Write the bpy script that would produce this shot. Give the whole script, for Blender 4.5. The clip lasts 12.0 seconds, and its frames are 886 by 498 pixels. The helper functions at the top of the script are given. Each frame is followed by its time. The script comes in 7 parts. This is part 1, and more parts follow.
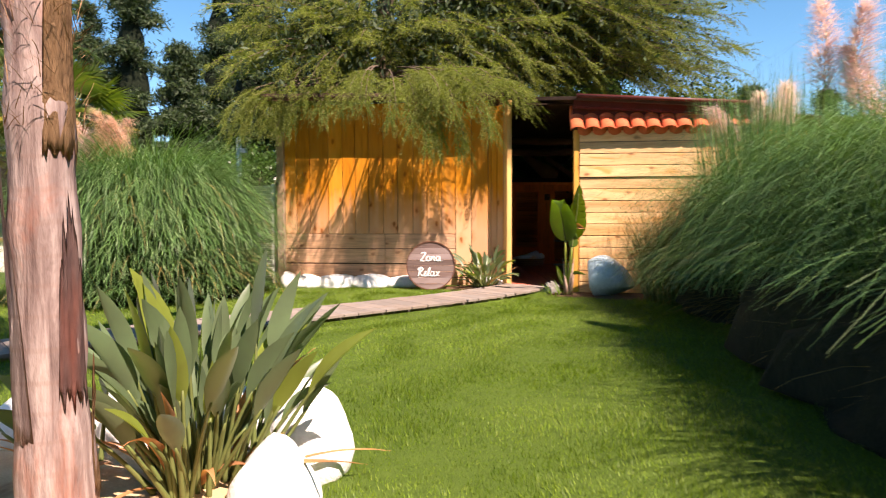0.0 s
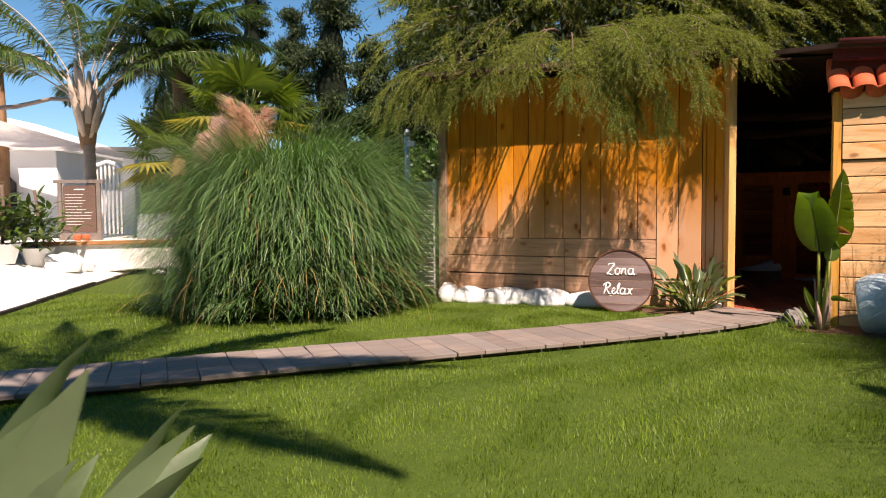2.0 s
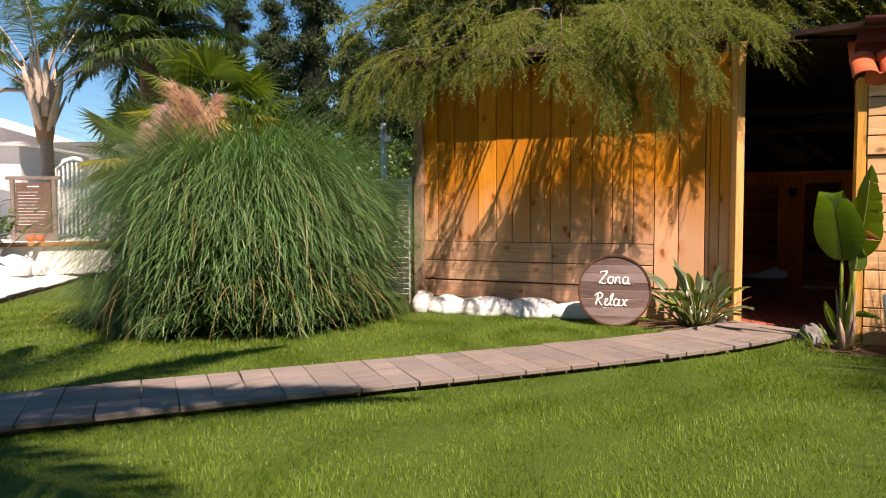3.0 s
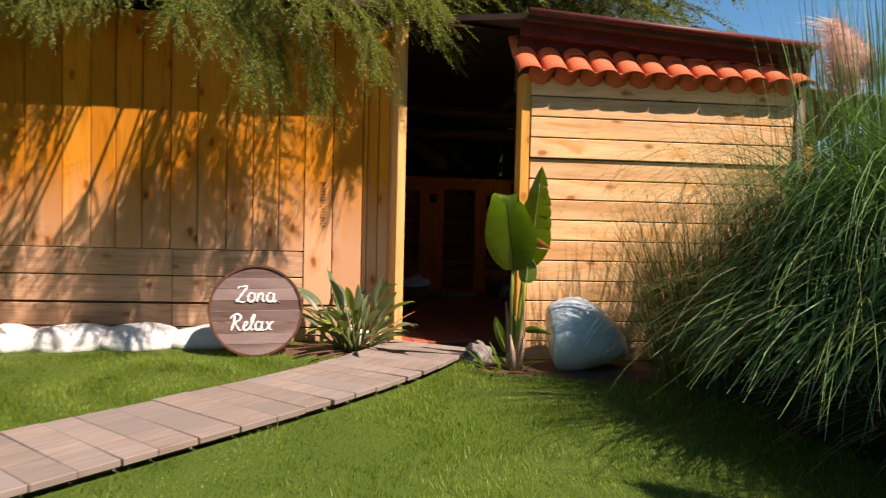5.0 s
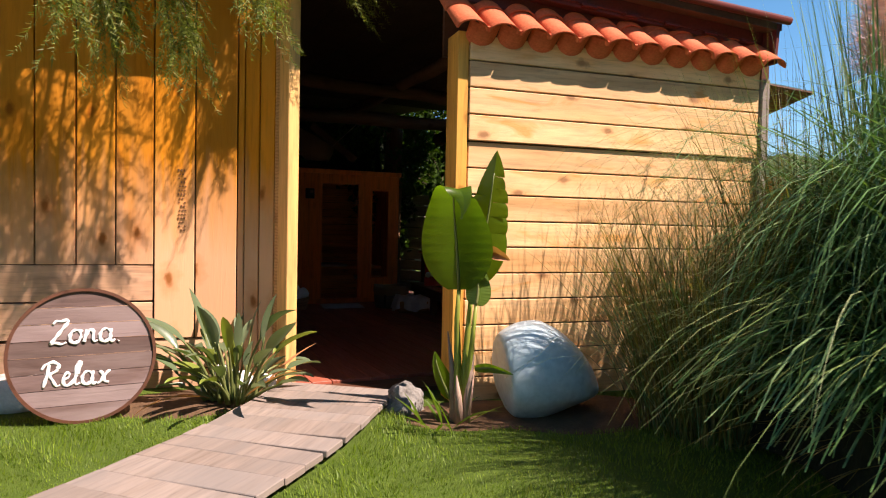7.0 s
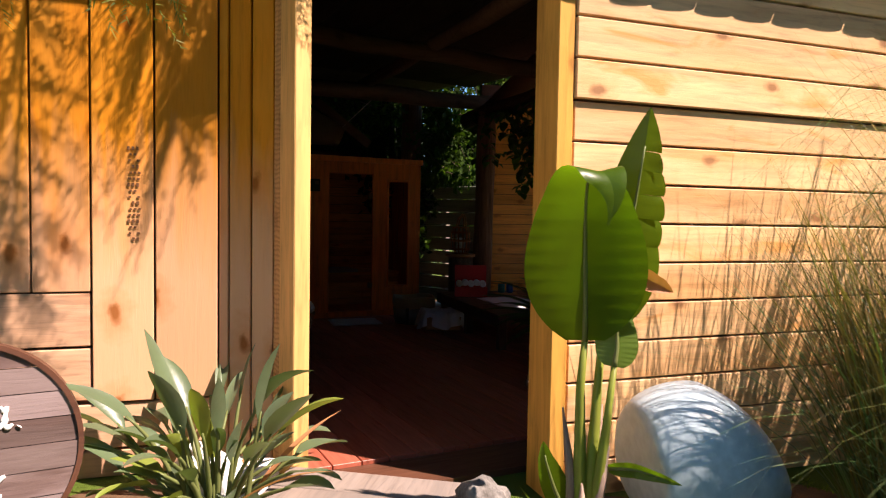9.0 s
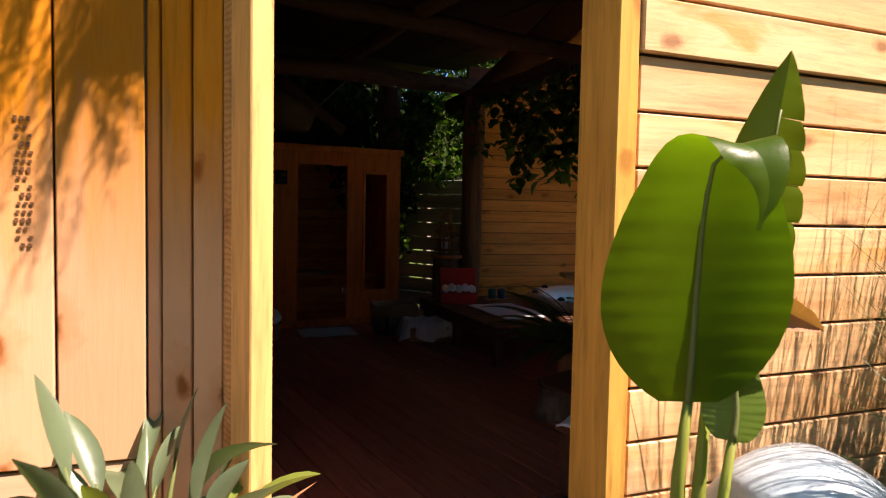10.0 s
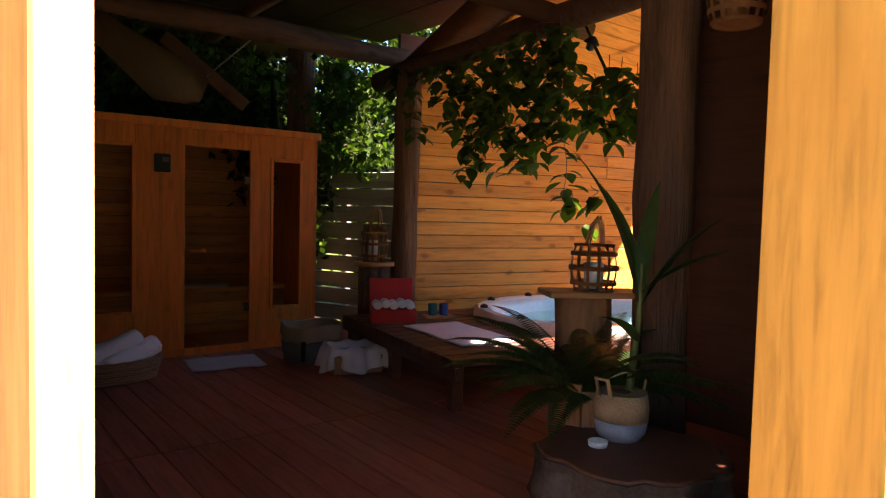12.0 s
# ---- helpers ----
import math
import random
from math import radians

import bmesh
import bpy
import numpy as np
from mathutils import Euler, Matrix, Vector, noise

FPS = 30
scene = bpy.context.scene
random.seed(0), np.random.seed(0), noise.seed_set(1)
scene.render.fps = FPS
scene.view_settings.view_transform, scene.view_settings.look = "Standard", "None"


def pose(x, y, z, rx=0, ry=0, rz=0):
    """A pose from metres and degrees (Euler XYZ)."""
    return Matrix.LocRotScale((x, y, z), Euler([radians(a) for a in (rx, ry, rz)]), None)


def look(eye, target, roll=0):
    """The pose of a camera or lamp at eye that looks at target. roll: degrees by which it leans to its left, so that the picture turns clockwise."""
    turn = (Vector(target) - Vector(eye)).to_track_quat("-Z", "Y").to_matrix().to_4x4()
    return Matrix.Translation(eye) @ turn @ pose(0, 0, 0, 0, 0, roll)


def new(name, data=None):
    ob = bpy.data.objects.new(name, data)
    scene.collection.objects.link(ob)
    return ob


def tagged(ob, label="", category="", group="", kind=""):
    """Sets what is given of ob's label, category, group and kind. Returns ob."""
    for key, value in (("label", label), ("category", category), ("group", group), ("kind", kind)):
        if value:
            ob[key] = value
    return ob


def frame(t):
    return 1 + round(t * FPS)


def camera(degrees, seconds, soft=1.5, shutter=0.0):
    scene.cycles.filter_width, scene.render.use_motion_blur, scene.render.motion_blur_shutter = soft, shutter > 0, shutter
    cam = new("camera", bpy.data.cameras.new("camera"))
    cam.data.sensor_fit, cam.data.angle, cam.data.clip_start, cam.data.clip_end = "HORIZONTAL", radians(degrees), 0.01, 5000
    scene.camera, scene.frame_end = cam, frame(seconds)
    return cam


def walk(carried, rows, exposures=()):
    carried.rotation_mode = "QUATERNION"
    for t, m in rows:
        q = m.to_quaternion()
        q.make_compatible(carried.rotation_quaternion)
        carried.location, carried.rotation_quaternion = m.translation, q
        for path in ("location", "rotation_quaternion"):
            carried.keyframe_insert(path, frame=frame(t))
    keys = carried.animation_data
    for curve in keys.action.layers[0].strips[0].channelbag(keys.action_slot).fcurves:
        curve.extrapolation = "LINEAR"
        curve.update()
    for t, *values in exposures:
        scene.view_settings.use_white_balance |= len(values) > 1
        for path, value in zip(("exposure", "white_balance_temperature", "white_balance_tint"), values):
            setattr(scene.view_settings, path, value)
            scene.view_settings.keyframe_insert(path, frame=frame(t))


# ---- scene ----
cam = camera(66.5, 12.0, 1.1, 0.25)
METRES, EYE, TILT, LEAN, TURN = 9.85, 1.2, 0.0, 0.0, 0.0
ROWS = [
    (0.0, 0.0, 0.0, 0.0, -0.01, -3.12, 0.22),
    (0.5, 0.0094, 0.0559, 0.0002, 7.53, -3.09, 0.52),
    (1.0, 0.0174, 0.1111, 0.0012, 14.04, -3.09, 0.61),
    (1.5, 0.0234, 0.1657, -0.0003, 17.64, -3.0, 0.57),
    (2.0, 0.0252, 0.2175, -0.0014, 17.78, -2.98, 0.46),
    (2.5, 0.023, 0.2657, -0.0007, 17.79, -3.0, 0.42),
    (2.7, 0.0215, 0.2845, -0.0008, 17.72, -2.98, 0.38),
    (4.3, 0.0052, 0.4187, -0.0048, 2.43, -2.57, -1.08),
    (4.5, 0.0033, 0.4345, -0.0051, -2.42, -2.51, -1.16),
    (5.0, -0.0003, 0.4718, -0.006, -13.49, -2.22, -1.4),
    (5.5, -0.0043, 0.5088, -0.0047, -18.84, -2.28, -1.34),
    (6.0, -0.0074, 0.5462, -0.0045, -21.86, -2.21, -1.29),
    (6.5, -0.006, 0.5844, -0.0044, -24.25, -2.16, -1.32),
    (7.0, -0.0053, 0.6227, -0.0031, -26.14, -2.22, -1.27),
    (7.5, -0.0021, 0.6612, -0.0038, -26.84, -2.13, -1.17),
    (9.5, 0.0388, 0.8228, 0.0017, -26.51, -3.13, -1.0),
    (10.0, 0.0503, 0.8619, 0.0012, -29.13, -3.1, -1.09),
    (10.5, 0.0623, 0.8987, 0.0005, -30.64, -3.18, -1.13),
    (11.0, 0.0749, 0.9331, 0.0005, -32.44, -3.15, -1.2),
    (11.5, 0.0865, 0.9634, 0.0013, -35.16, -3.13, -1.3),
    (12.0, 0.0917, 0.982, -0.0007, -37.44, -2.96, -1.44),
]
EXPOSURES = [(0.0, 1.5, 6700, 19), (1.5, 1.0, 6700, 19), (2.5, 0.92, 6700, 19), (5.0, 1.0, 6700, 19), (6.5, 1.25, 6500, 19), (7.7, 1.3, 6500, 19), (9.5, 1.42, 6600, 22), (10.5, 1.75, 6700, 24), (11.0, 2.12, 6700, 28), (11.5, 2.4, 6800, 30), (12.0, 3.4, 6800, 30)]
walk(cam, [(t, pose(0, 0, EYE, TILT, LEAN, TURN) @ pose(METRES * x, METRES * y, METRES * z, 90 + pitch, roll, yaw)) for t, x, y, z, yaw, pitch, roll in ROWS], EXPOSURES)

# ---- light ----
SUN = Vector((0.85, -1.0, 1.68)).normalized()
world = bpy.data.worlds.new("world")
scene.world = world
world.use_nodes = True
wn = world.node_tree
sky = wn.nodes.new("ShaderNodeTexSky")
sky.sky_type, sky.sun_disc = "NISHITA", False
sky.sun_elevation, sky.sun_rotation = math.asin(SUN.z), math.atan2(SUN.x, SUN.y)
sky.air_density, sky.dust_density, sky.ozone_density = 0.8, 0.0, 2.0
deep = wn.nodes.new("ShaderNodeHueSaturation")
deep.inputs["Saturation"].default_value, deep.inputs["Hue"].default_value = 1.2, 0.485
wn.links.new(sky.outputs[0], deep.inputs["Color"])
wn.links.new(deep.outputs[0], wn.nodes["Background"].inputs[0])
wn.nodes["Background"].inputs[1].default_value = 0.075
sun = new("sun", bpy.data.lights.new("sun", "SUN"))
sun.data.energy, sun.data.angle, sun.data.color = 5.0, radians(0.55), (1.0, 0.85, 0.71)
sun.matrix_world = look(SUN * 40, (0, 0, 0))

# ---- materials ----
class Nodes:
    """A short way to wire a node material."""
    def __init__(self, name):
        self.m = bpy.data.materials.new(name)
        self.m.use_nodes = True
        self.t = self.m.node_tree
        self.b = self.t.nodes["Principled BSDF"]
        self.out = self.t.nodes["Material Output"]
        self.co = self.t.nodes.new("ShaderNodeTexCoord").outputs["Object"]

    def link(self, a, b):
        self.t.links.new(a, b)

    def node(self, kind, **ins):
        n = self.t.nodes.new(kind)
        for k, v in ins.items():
            s = n.inputs[int(k[1:])] if k[0] == "i" and k[1:].isdigit() else n.inputs[k.replace("_", " ")]
            if isinstance(v, bpy.types.NodeSocket):
                self.link(v, s)
            else:
                s.default_value = v
        return n

    def mapped(self, scale, shift=None):
        n = self.node("ShaderNodeMapping", Vector=self.co, Scale=scale)
        if shift is not None:
            self.link(shift, n.inputs["Location"])
        return n.outputs[0]

    def noise(self, vec, scale, detail=4.0, rough=0.55, dist=0.0):
        return self.node("ShaderNodeTexNoise", Vector=vec, Scale=scale, Detail=detail, Roughness=rough, Distortion=dist).outputs[0]

    def ramp(self, fac, *stops):
        n = self.node("ShaderNodeValToRGB", Fac=fac)
        els = n.color_ramp.elements
        while len(els) < len(stops):
            els.new(0.5)
        for e, (p, c) in zip(els, stops):
            e.position = p
            e.color = (*c, 1) if len(c) == 3 else c
        return n.outputs[0]

    def mix(self, fac, a, b, mode="MIX"):
        n = self.t.nodes.new("ShaderNodeMix")
        n.data_type, n.blend_type = "RGBA", mode
        for s, v in ((n.inputs[0], fac), (n.inputs[6], a), (n.inputs[7], b)):
            if isinstance(v, bpy.types.NodeSocket):
                self.link(v, s)
            else:
                s.default_value = (*v, 1) if isinstance(v, tuple) and len(v) == 3 else v
        return n.outputs[2]

    def rand(self):
        return self.t.nodes.new("ShaderNodeObjectInfo").outputs["Random"]

    def island(self):
        return self.t.nodes.new("ShaderNodeNewGeometry").outputs["Random Per Island"]

    def maths(self, op, a, b=0.0):
        n = self.t.nodes.new("ShaderNodeMath")
        n.operation = op
        for s, v in zip(n.inputs, (a, b)):
            if isinstance(v, bpy.types.NodeSocket):
                self.link(v, s)
            else:
                s.default_value = v
        return n.outputs[0]

    def bump(self, height, strength, dist=0.01):
        n = self.node("ShaderNodeBump", Height=height, Strength=strength, Distance=dist)
        self.link(n.outputs[0], self.b.inputs["Normal"])

    def done(self, color=None, rough=0.6, metal=0.0, spec=0.4):
        if color is not None:
            if isinstance(color, bpy.types.NodeSocket):
                self.link(color, self.b.inputs["Base Color"])
            else:
                self.b.inputs["Base Color"].default_value = (*color, 1)
        if isinstance(rough, bpy.types.NodeSocket):
            self.link(rough, self.b.inputs["Roughness"])
        else:
            self.b.inputs["Roughness"].default_value = rough
        self.b.inputs["Metallic"].default_value = metal
        self.b.inputs["Specular IOR Level"].default_value = spec
        return self.m


def shades(c, k):
    return tuple(min(0.95, v * k) for v in c)


def timber(name, c, knots=0.6, rough=0.55, vary=0.35, grain=1.0, worn=None, axis="x", bleach=None, saw=False, resin=None, spec=0.4):
    """Sawn wood: grain along the piece, growth rings, knots and a shade of its own for each piece."""
    n = Nodes(name)
    r = n.rand()
    off = n.node("ShaderNodeCombineXYZ", X=n.maths("MULTIPLY", r, 37.0), Y=n.maths("MULTIPLY", r, 11.0), Z=n.maths("MULTIPLY", r, 53.0)).outputs[0]
    long = {"x": (0.09, 1, 1), "z": (1, 1, 0.09), "y": (1, 0.09, 1)}[axis]
    wide = {"x": (0.25, 1, 1), "z": (1, 1, 0.25), "y": (1, 0.25, 1)}[axis]
    v = n.mapped(long, off)
    g1 = n.noise(v, 42.0, 6.0, 0.62, 0.5)
    g2 = n.noise(v, 9.0, 3.0, 0.5, 1.2)
    col = n.ramp(g1, (0.30, shades(c, 0.48)), (0.48, c), (0.75, shades(c, 1.30)))
    col = n.mix(0.5, col, n.ramp(g2, (0.3, shades((c[0], c[1] * 0.92, c[2] * 0.8), 0.60)), (0.52, c), (0.8, shades(c, 1.25))), "MIX")
    if worn:
        w = n.noise(n.mapped(wide, off), 3.0, 4.0, 0.6, 0.4)
        col = n.mix(n.ramp(w, (0.42, (0, 0, 0)), (0.62, (0.8, 0.8, 0.8))), col, worn)
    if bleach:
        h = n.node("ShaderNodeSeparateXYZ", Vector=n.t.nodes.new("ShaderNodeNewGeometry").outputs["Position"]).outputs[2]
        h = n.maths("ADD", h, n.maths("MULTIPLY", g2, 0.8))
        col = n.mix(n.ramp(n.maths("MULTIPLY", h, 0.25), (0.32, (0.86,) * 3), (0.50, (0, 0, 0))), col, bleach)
    if resin:
        w = n.noise(n.mapped(wide, off), 7.0, 5.0, 0.6, 1.0)
        col = n.mix(n.ramp(w, (0.56, (0, 0, 0)), (0.70, (0.75,) * 3)), col, resin)
        w = n.noise(n.mapped(long, off), 5.0, 3.0, 0.5, 0.3)
        col = n.mix(n.ramp(w, (0.50, (0, 0, 0)), (0.75, (0.45,) * 3)), col, resin)
    if knots:
        p = n.node("ShaderNodeSeparateXYZ", Vector=n.node("ShaderNodeMapping", Vector=n.co).outputs[0])
        warp = n.node("ShaderNodeTexNoise", Vector=n.co, Scale=22.0, Detail=3.0).outputs[0]
        a, b = (0, 2) if axis == "x" else (2, 0)
        u = n.maths("ADD", n.maths("MULTIPLY", p.outputs[a], 0.55), n.maths("MULTIPLY", r, 31.0))
        w = n.maths("ADD", p.outputs[b], n.maths("MULTIPLY", r, 17.0))
        u = n.maths("ADD", u, n.maths("MULTIPLY", warp, 0.02))
        vo = n.node("ShaderNodeTexVoronoi", Vector=n.node("ShaderNodeCombineXYZ", X=u, Y=w).outputs[0], Scale=4.2, Randomness=1.0)
        vo.voronoi_dimensions = "2D"
        few = n.ramp(n.node("ShaderNodeSeparateXYZ", Vector=vo.outputs["Color"]).outputs[0], (0.50, (9, 9, 9)), (0.52, (0, 0, 0)))
        k = n.maths("ADD", n.maths("MULTIPLY", vo.outputs["Distance"], n.maths("ADD", n.maths("MULTIPLY", warp, 1.4), 0.3)), few)
        halo = n.ramp(k, (0.08, (0.45 * knots,) * 3), (0.36, (0, 0, 0)))
        col = n.mix(halo, col, (c[0] * 0.88, c[1] * 0.70, c[2] * 0.52))
        eye = n.ramp(k, (0.05, (knots,) * 3), (0.13, (0, 0, 0)))
        col = n.mix(eye, col, (c[0] * 0.38, c[1] * 0.28, c[2] * 0.22))
    if saw:
        sv = n.node("ShaderNodeTexWave", Vector=n.co, Scale=14.0, Distortion=6.0, Detail=4.0)
        sv.bands_direction = "Z"
        col = n.mix(1.0, col, n.ramp(sv.outputs[1], (0.15, (0.84, 0.81, 0.78)), (0.55, (1.06, 1.06, 1.06))), "MULTIPLY")
        g1 = n.mix(0.6, g1, sv.outputs[1])
    tone = n.maths("ADD", n.maths("MULTIPLY", r, vary), 1.0 - vary * 0.5)
    tint = n.node("ShaderNodeCombineXYZ", X=tone, Y=n.maths("POWER", tone, 1.15), Z=n.maths("POWER", tone, 1.3)).outputs[0]
    col = n.mix(1.0, col, tint, "MULTIPLY")
    n.bump(g1, 0.35 * grain, 0.004)
    return n.done(col, n.ramp(g1, (0.2, (rough + 0.12,) * 3), (0.8, (rough - 0.08,) * 3)), 0.0, spec)


def mottled(name, c1, c2, scale=6.0, fine=60.0, rough=0.8, bump=0.4, dist=0.01, spec=0.3, metal=0.0, stretch=(1, 1, 1), c3=None):
    """A surface with large patches, fine grain and relief."""
    n = Nodes(name)
    v = n.mapped(stretch)
    a, b = n.noise(v, scale, 5.0, 0.6), n.noise(v, fine, 3.0, 0.6)
    col = n.ramp(a, (0.32, c1), (0.68, c2))
    col = n.mix(0.35, col, n.ramp(b, (0.3, shades(c1, 0.75)), (0.7, shades(c2, 1.2))))
    if c3:
        p = n.noise(v, scale * 0.37, 4.0, 0.65, 0.6)
        col = n.mix(n.ramp(p, (0.52, (0, 0, 0)), (0.66, (1, 1, 1))), col, c3)
    h = n.mix(0.4, a, b)
    n.bump(h, bump, dist)
    return n.done(col, rough, metal, spec)


def leafy(name, c, tip=None, vary=0.5, rough=0.45, glow=0.35, spec=0.35, through_tint=(1.5, 1.7, 0.5)):
    """Leaves: each island has its own shade, and light comes through them."""
    n = Nodes(name)
    r = n.island()
    col = n.ramp(r, (0.0, shades(c, 1 - vary)), (0.5, c), (0.85, shades((c[0] * 1.25, c[1] * 1.1, c[2] * 0.9), 1 + vary * 0.5)), (1.0, tip or shades(c, 1 + vary)))
    a = n.noise(n.co, 7.0, 3.0)
    col = n.mix(n.ramp(a, (0.35, (0, 0, 0)), (0.7, (0.5, 0.5, 0.5))), col, shades((c[0] * 1.1, c[1] * 0.85, c[2]), 0.75))
    b = n.noise(n.co, 90.0, 2.0)
    n.bump(b, 0.15, 0.003)
    n.done(col, rough, 0.0, spec)
    if glow:
        t = n.node("ShaderNodeBsdfTranslucent", Color=n.mix(1.0, col, through_tint, "MULTIPLY"))
        m = n.node("ShaderNodeMixShader", i0=glow, i1=n.b.outputs[0], i2=t.outputs[0])
        n.link(m.outputs[0], n.out.inputs[0])
    return n.m


M_FADED = timber("faded_pine", (0.66, 0.39, 0.235), 0.8, 0.6, 0.3)
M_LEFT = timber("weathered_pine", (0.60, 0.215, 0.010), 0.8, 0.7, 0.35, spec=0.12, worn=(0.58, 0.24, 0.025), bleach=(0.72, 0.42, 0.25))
M_CLAD = timber("new_pine_cladding", (0.80, 0.50, 0.25), 0.9, 0.5, 0.25, resin=(0.66, 0.27, 0.05))
M_POST = timber("yellow_pine_post", (0.74, 0.43, 0.15), 0.6, 0.5, 0.2, axis="z")
M_INNER = timber("inner_pine_cladding", (0.76, 0.31, 0.05), 0.7, 0.5, 0.3)
M_GREYWOOD = timber("grey_weathered_boards", (0.25, 0.20, 0.17), 0.25, 0.85, 0.22, worn=(0.19, 0.165, 0.15))
M_SIGNWOOD = timber("brown_stained_planks", (0.12, 0.075, 0.066), 0.3, 0.75, 0.6, 2.0, worn=(0.235, 0.175, 0.165))
M_DARKWOOD = timber("dark_stained_wood", (0.10, 0.040, 0.022), 0.3, 0.45, 0.3)
M_DECK = timber("red_brown_decking", (0.36, 0.098, 0.058), 0.2, 0.42, 0.4)
M_SAUNA = timber("sauna_hemlock", (0.74, 0.20, 0.03), 0.3, 0.4, 0.15, axis="z")
M_SAUNAIN = timber("sauna_inner_boards", (0.74, 0.36, 0.13), 0.4, 0.5, 0.3)
M_LOG = mottled("old_log", (0.06, 0.030, 0.016), (0.25, 0.125, 0.062), 10, 60, 0.85, 1.0, 0.03, stretch=(1, 1, 0.07), c3=(0.15, 0.08, 0.045))
M_LOGX = timber("old_log_beam", (0.10, 0.05, 0.027), 0.5, 0.8, 0.3, 1.6, axis="x", spec=0.15)
M_REDBEAM = mottled("dark_red_painted_metal", (0.075, 0.016, 0.013), (0.12, 0.026, 0.02), 5, 50, 0.5, 0.2)
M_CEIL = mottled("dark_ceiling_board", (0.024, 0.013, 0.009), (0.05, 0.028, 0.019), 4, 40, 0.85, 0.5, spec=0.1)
M_ROOF = mottled("brown_roof_board", (0.055, 0.03, 0.022), (0.10, 0.055, 0.04), 4, 40, 0.8, 0.5)
M_TILE = mottled("terracotta", (0.52, 0.10, 0.035), (0.66, 0.16, 0.06), 9, 70, 0.75, 0.4, c3=(0.45, 0.085, 0.035))
M_WHITEROCK = mottled("whitewashed_stone", (0.72, 0.72, 0.70), (0.86, 0.86, 0.84), 3.5, 28, 0.75, 0.5, 0.03, c3=(0.60, 0.58, 0.54))
M_BLUEROCK = mottled("glossy_pale_blue_painted_stone", (0.36, 0.50, 0.58), (0.60, 0.69, 0.74), 2.2, 22, 0.34, 0.08, 0.01, 0.5)
M_ROUGHROCK = mottled("grey_rock", (0.09, 0.08, 0.07), (0.30, 0.28, 0.26), 9, 60, 0.85, 0.8, 0.02)
M_SAND = mottled("white_sand", (0.78, 0.74, 0.68), (0.87, 0.84, 0.79), 1.5, 120, 0.95, 0.4, 0.006)
M_BEDSAND = mottled("tan_sand", (0.46, 0.31, 0.17), (0.60, 0.43, 0.26), 5, 110, 0.95, 0.7, 0.01, c3=(0.30, 0.17, 0.09))
M_SOIL = mottled("brown_soil", (0.075, 0.045, 0.025), (0.14, 0.08, 0.042), 8, 70, 0.95, 0.9, 0.02)
M_RUBBER = mottled("black_edging", (0.015, 0.013, 0.012), (0.04, 0.035, 0.03), 6, 60, 0.8, 0.4)
M_WALLWHITE = mottled("white_render", (0.82, 0.82, 0.81), (0.88, 0.88, 0.87), 1.2, 40, 0.85, 0.3)
M_SAIL = leafy("cream_sailcloth", (0.80, 0.78, 0.74), None, 0.02, 0.9, 0.5, 0.1, (1.0, 1.0, 1.0))
M_TOWEL = mottled("white_terry", (0.74, 0.72, 0.74), (0.82, 0.80, 0.82), 12, 240, 0.95, 0.8, 0.006)
M_CLOTH = mottled("grey_white_cloth", (0.50, 0.48, 0.52), (0.64, 0.62, 0.66), 9, 200, 0.95, 0.6, 0.006)
M_BEIGECLOTH = mottled("beige_canvas", (0.25, 0.17, 0.10), (0.33, 0.235, 0.145), 6, 200, 0.95, 0.4, 0.004)
M_GREYCLOTH = mottled("dark_grey_canvas", (0.10, 0.085, 0.08), (0.16, 0.14, 0.13), 6, 200, 0.95, 0.4, 0.004)
M_RED = mottled("red_lacquer", (0.42, 0.012, 0.012), (0.50, 0.02, 0.018), 4, 60, 0.4, 0.15)
M_BLACK = mottled("black_plastic", (0.012, 0.012, 0.012), (0.025, 0.025, 0.025), 5, 60, 0.45, 0.1)
M_BLUE = mottled("blue_glazed_tin", (0.02, 0.05, 0.16), (0.03, 0.08, 0.22), 6, 60, 0.3, 0.1)
M_TEAL = mottled("green_glazed_tin", (0.02, 0.13, 0.11), (0.03, 0.17, 0.14), 6, 60, 0.3, 0.1)
M_ACRYL = mottled("white_acrylic", (0.76, 0.82, 0.85), (0.84, 0.88, 0.90), 2, 40, 0.18, 0.03, spec=0.5)
M_SHELL = mottled("pale_blue_acrylic", (0.50, 0.74, 0.82), (0.58, 0.80, 0.87), 2, 40, 0.18, 0.03, spec=0.5)
M_TUBSIDE = mottled("beige_tub_rim", (0.62, 0.50, 0.40), (0.70, 0.58, 0.47), 2, 40, 0.35, 0.1)
M_CHROME = mottled("chrome", (0.65, 0.65, 0.65), (0.75, 0.75, 0.75), 5, 50, 0.18, 0.02, metal=1.0)
M_GALV = mottled("galvanised_steel", (0.50, 0.52, 0.54), (0.60, 0.62, 0.64), 6, 60, 0.4, 0.1, metal=0.6)
M_WICKER = timber("woven_willow", (0.30, 0.165, 0.085), 0.0, 0.7, 0.4, 1.5)
M_CANE = timber("bamboo_strip", (0.42, 0.20, 0.075), 0.0, 0.5, 0.4)
M_SEAGRASS = mottled("seagrass_weave", (0.36, 0.22, 0.11), (0.48, 0.31, 0.16), 10, 90, 0.85, 1.0, 0.01)
M_GREYBASKET = mottled("grey_painted_weave", (0.24, 0.27, 0.32), (0.32, 0.35, 0.40), 10, 90, 0.85, 1.0, 0.01)
M_WHITEPAINT = mottled("white_paint", (0.76, 0.76, 0.74), (0.84, 0.84, 0.82), 3, 50, 0.5, 0.1)
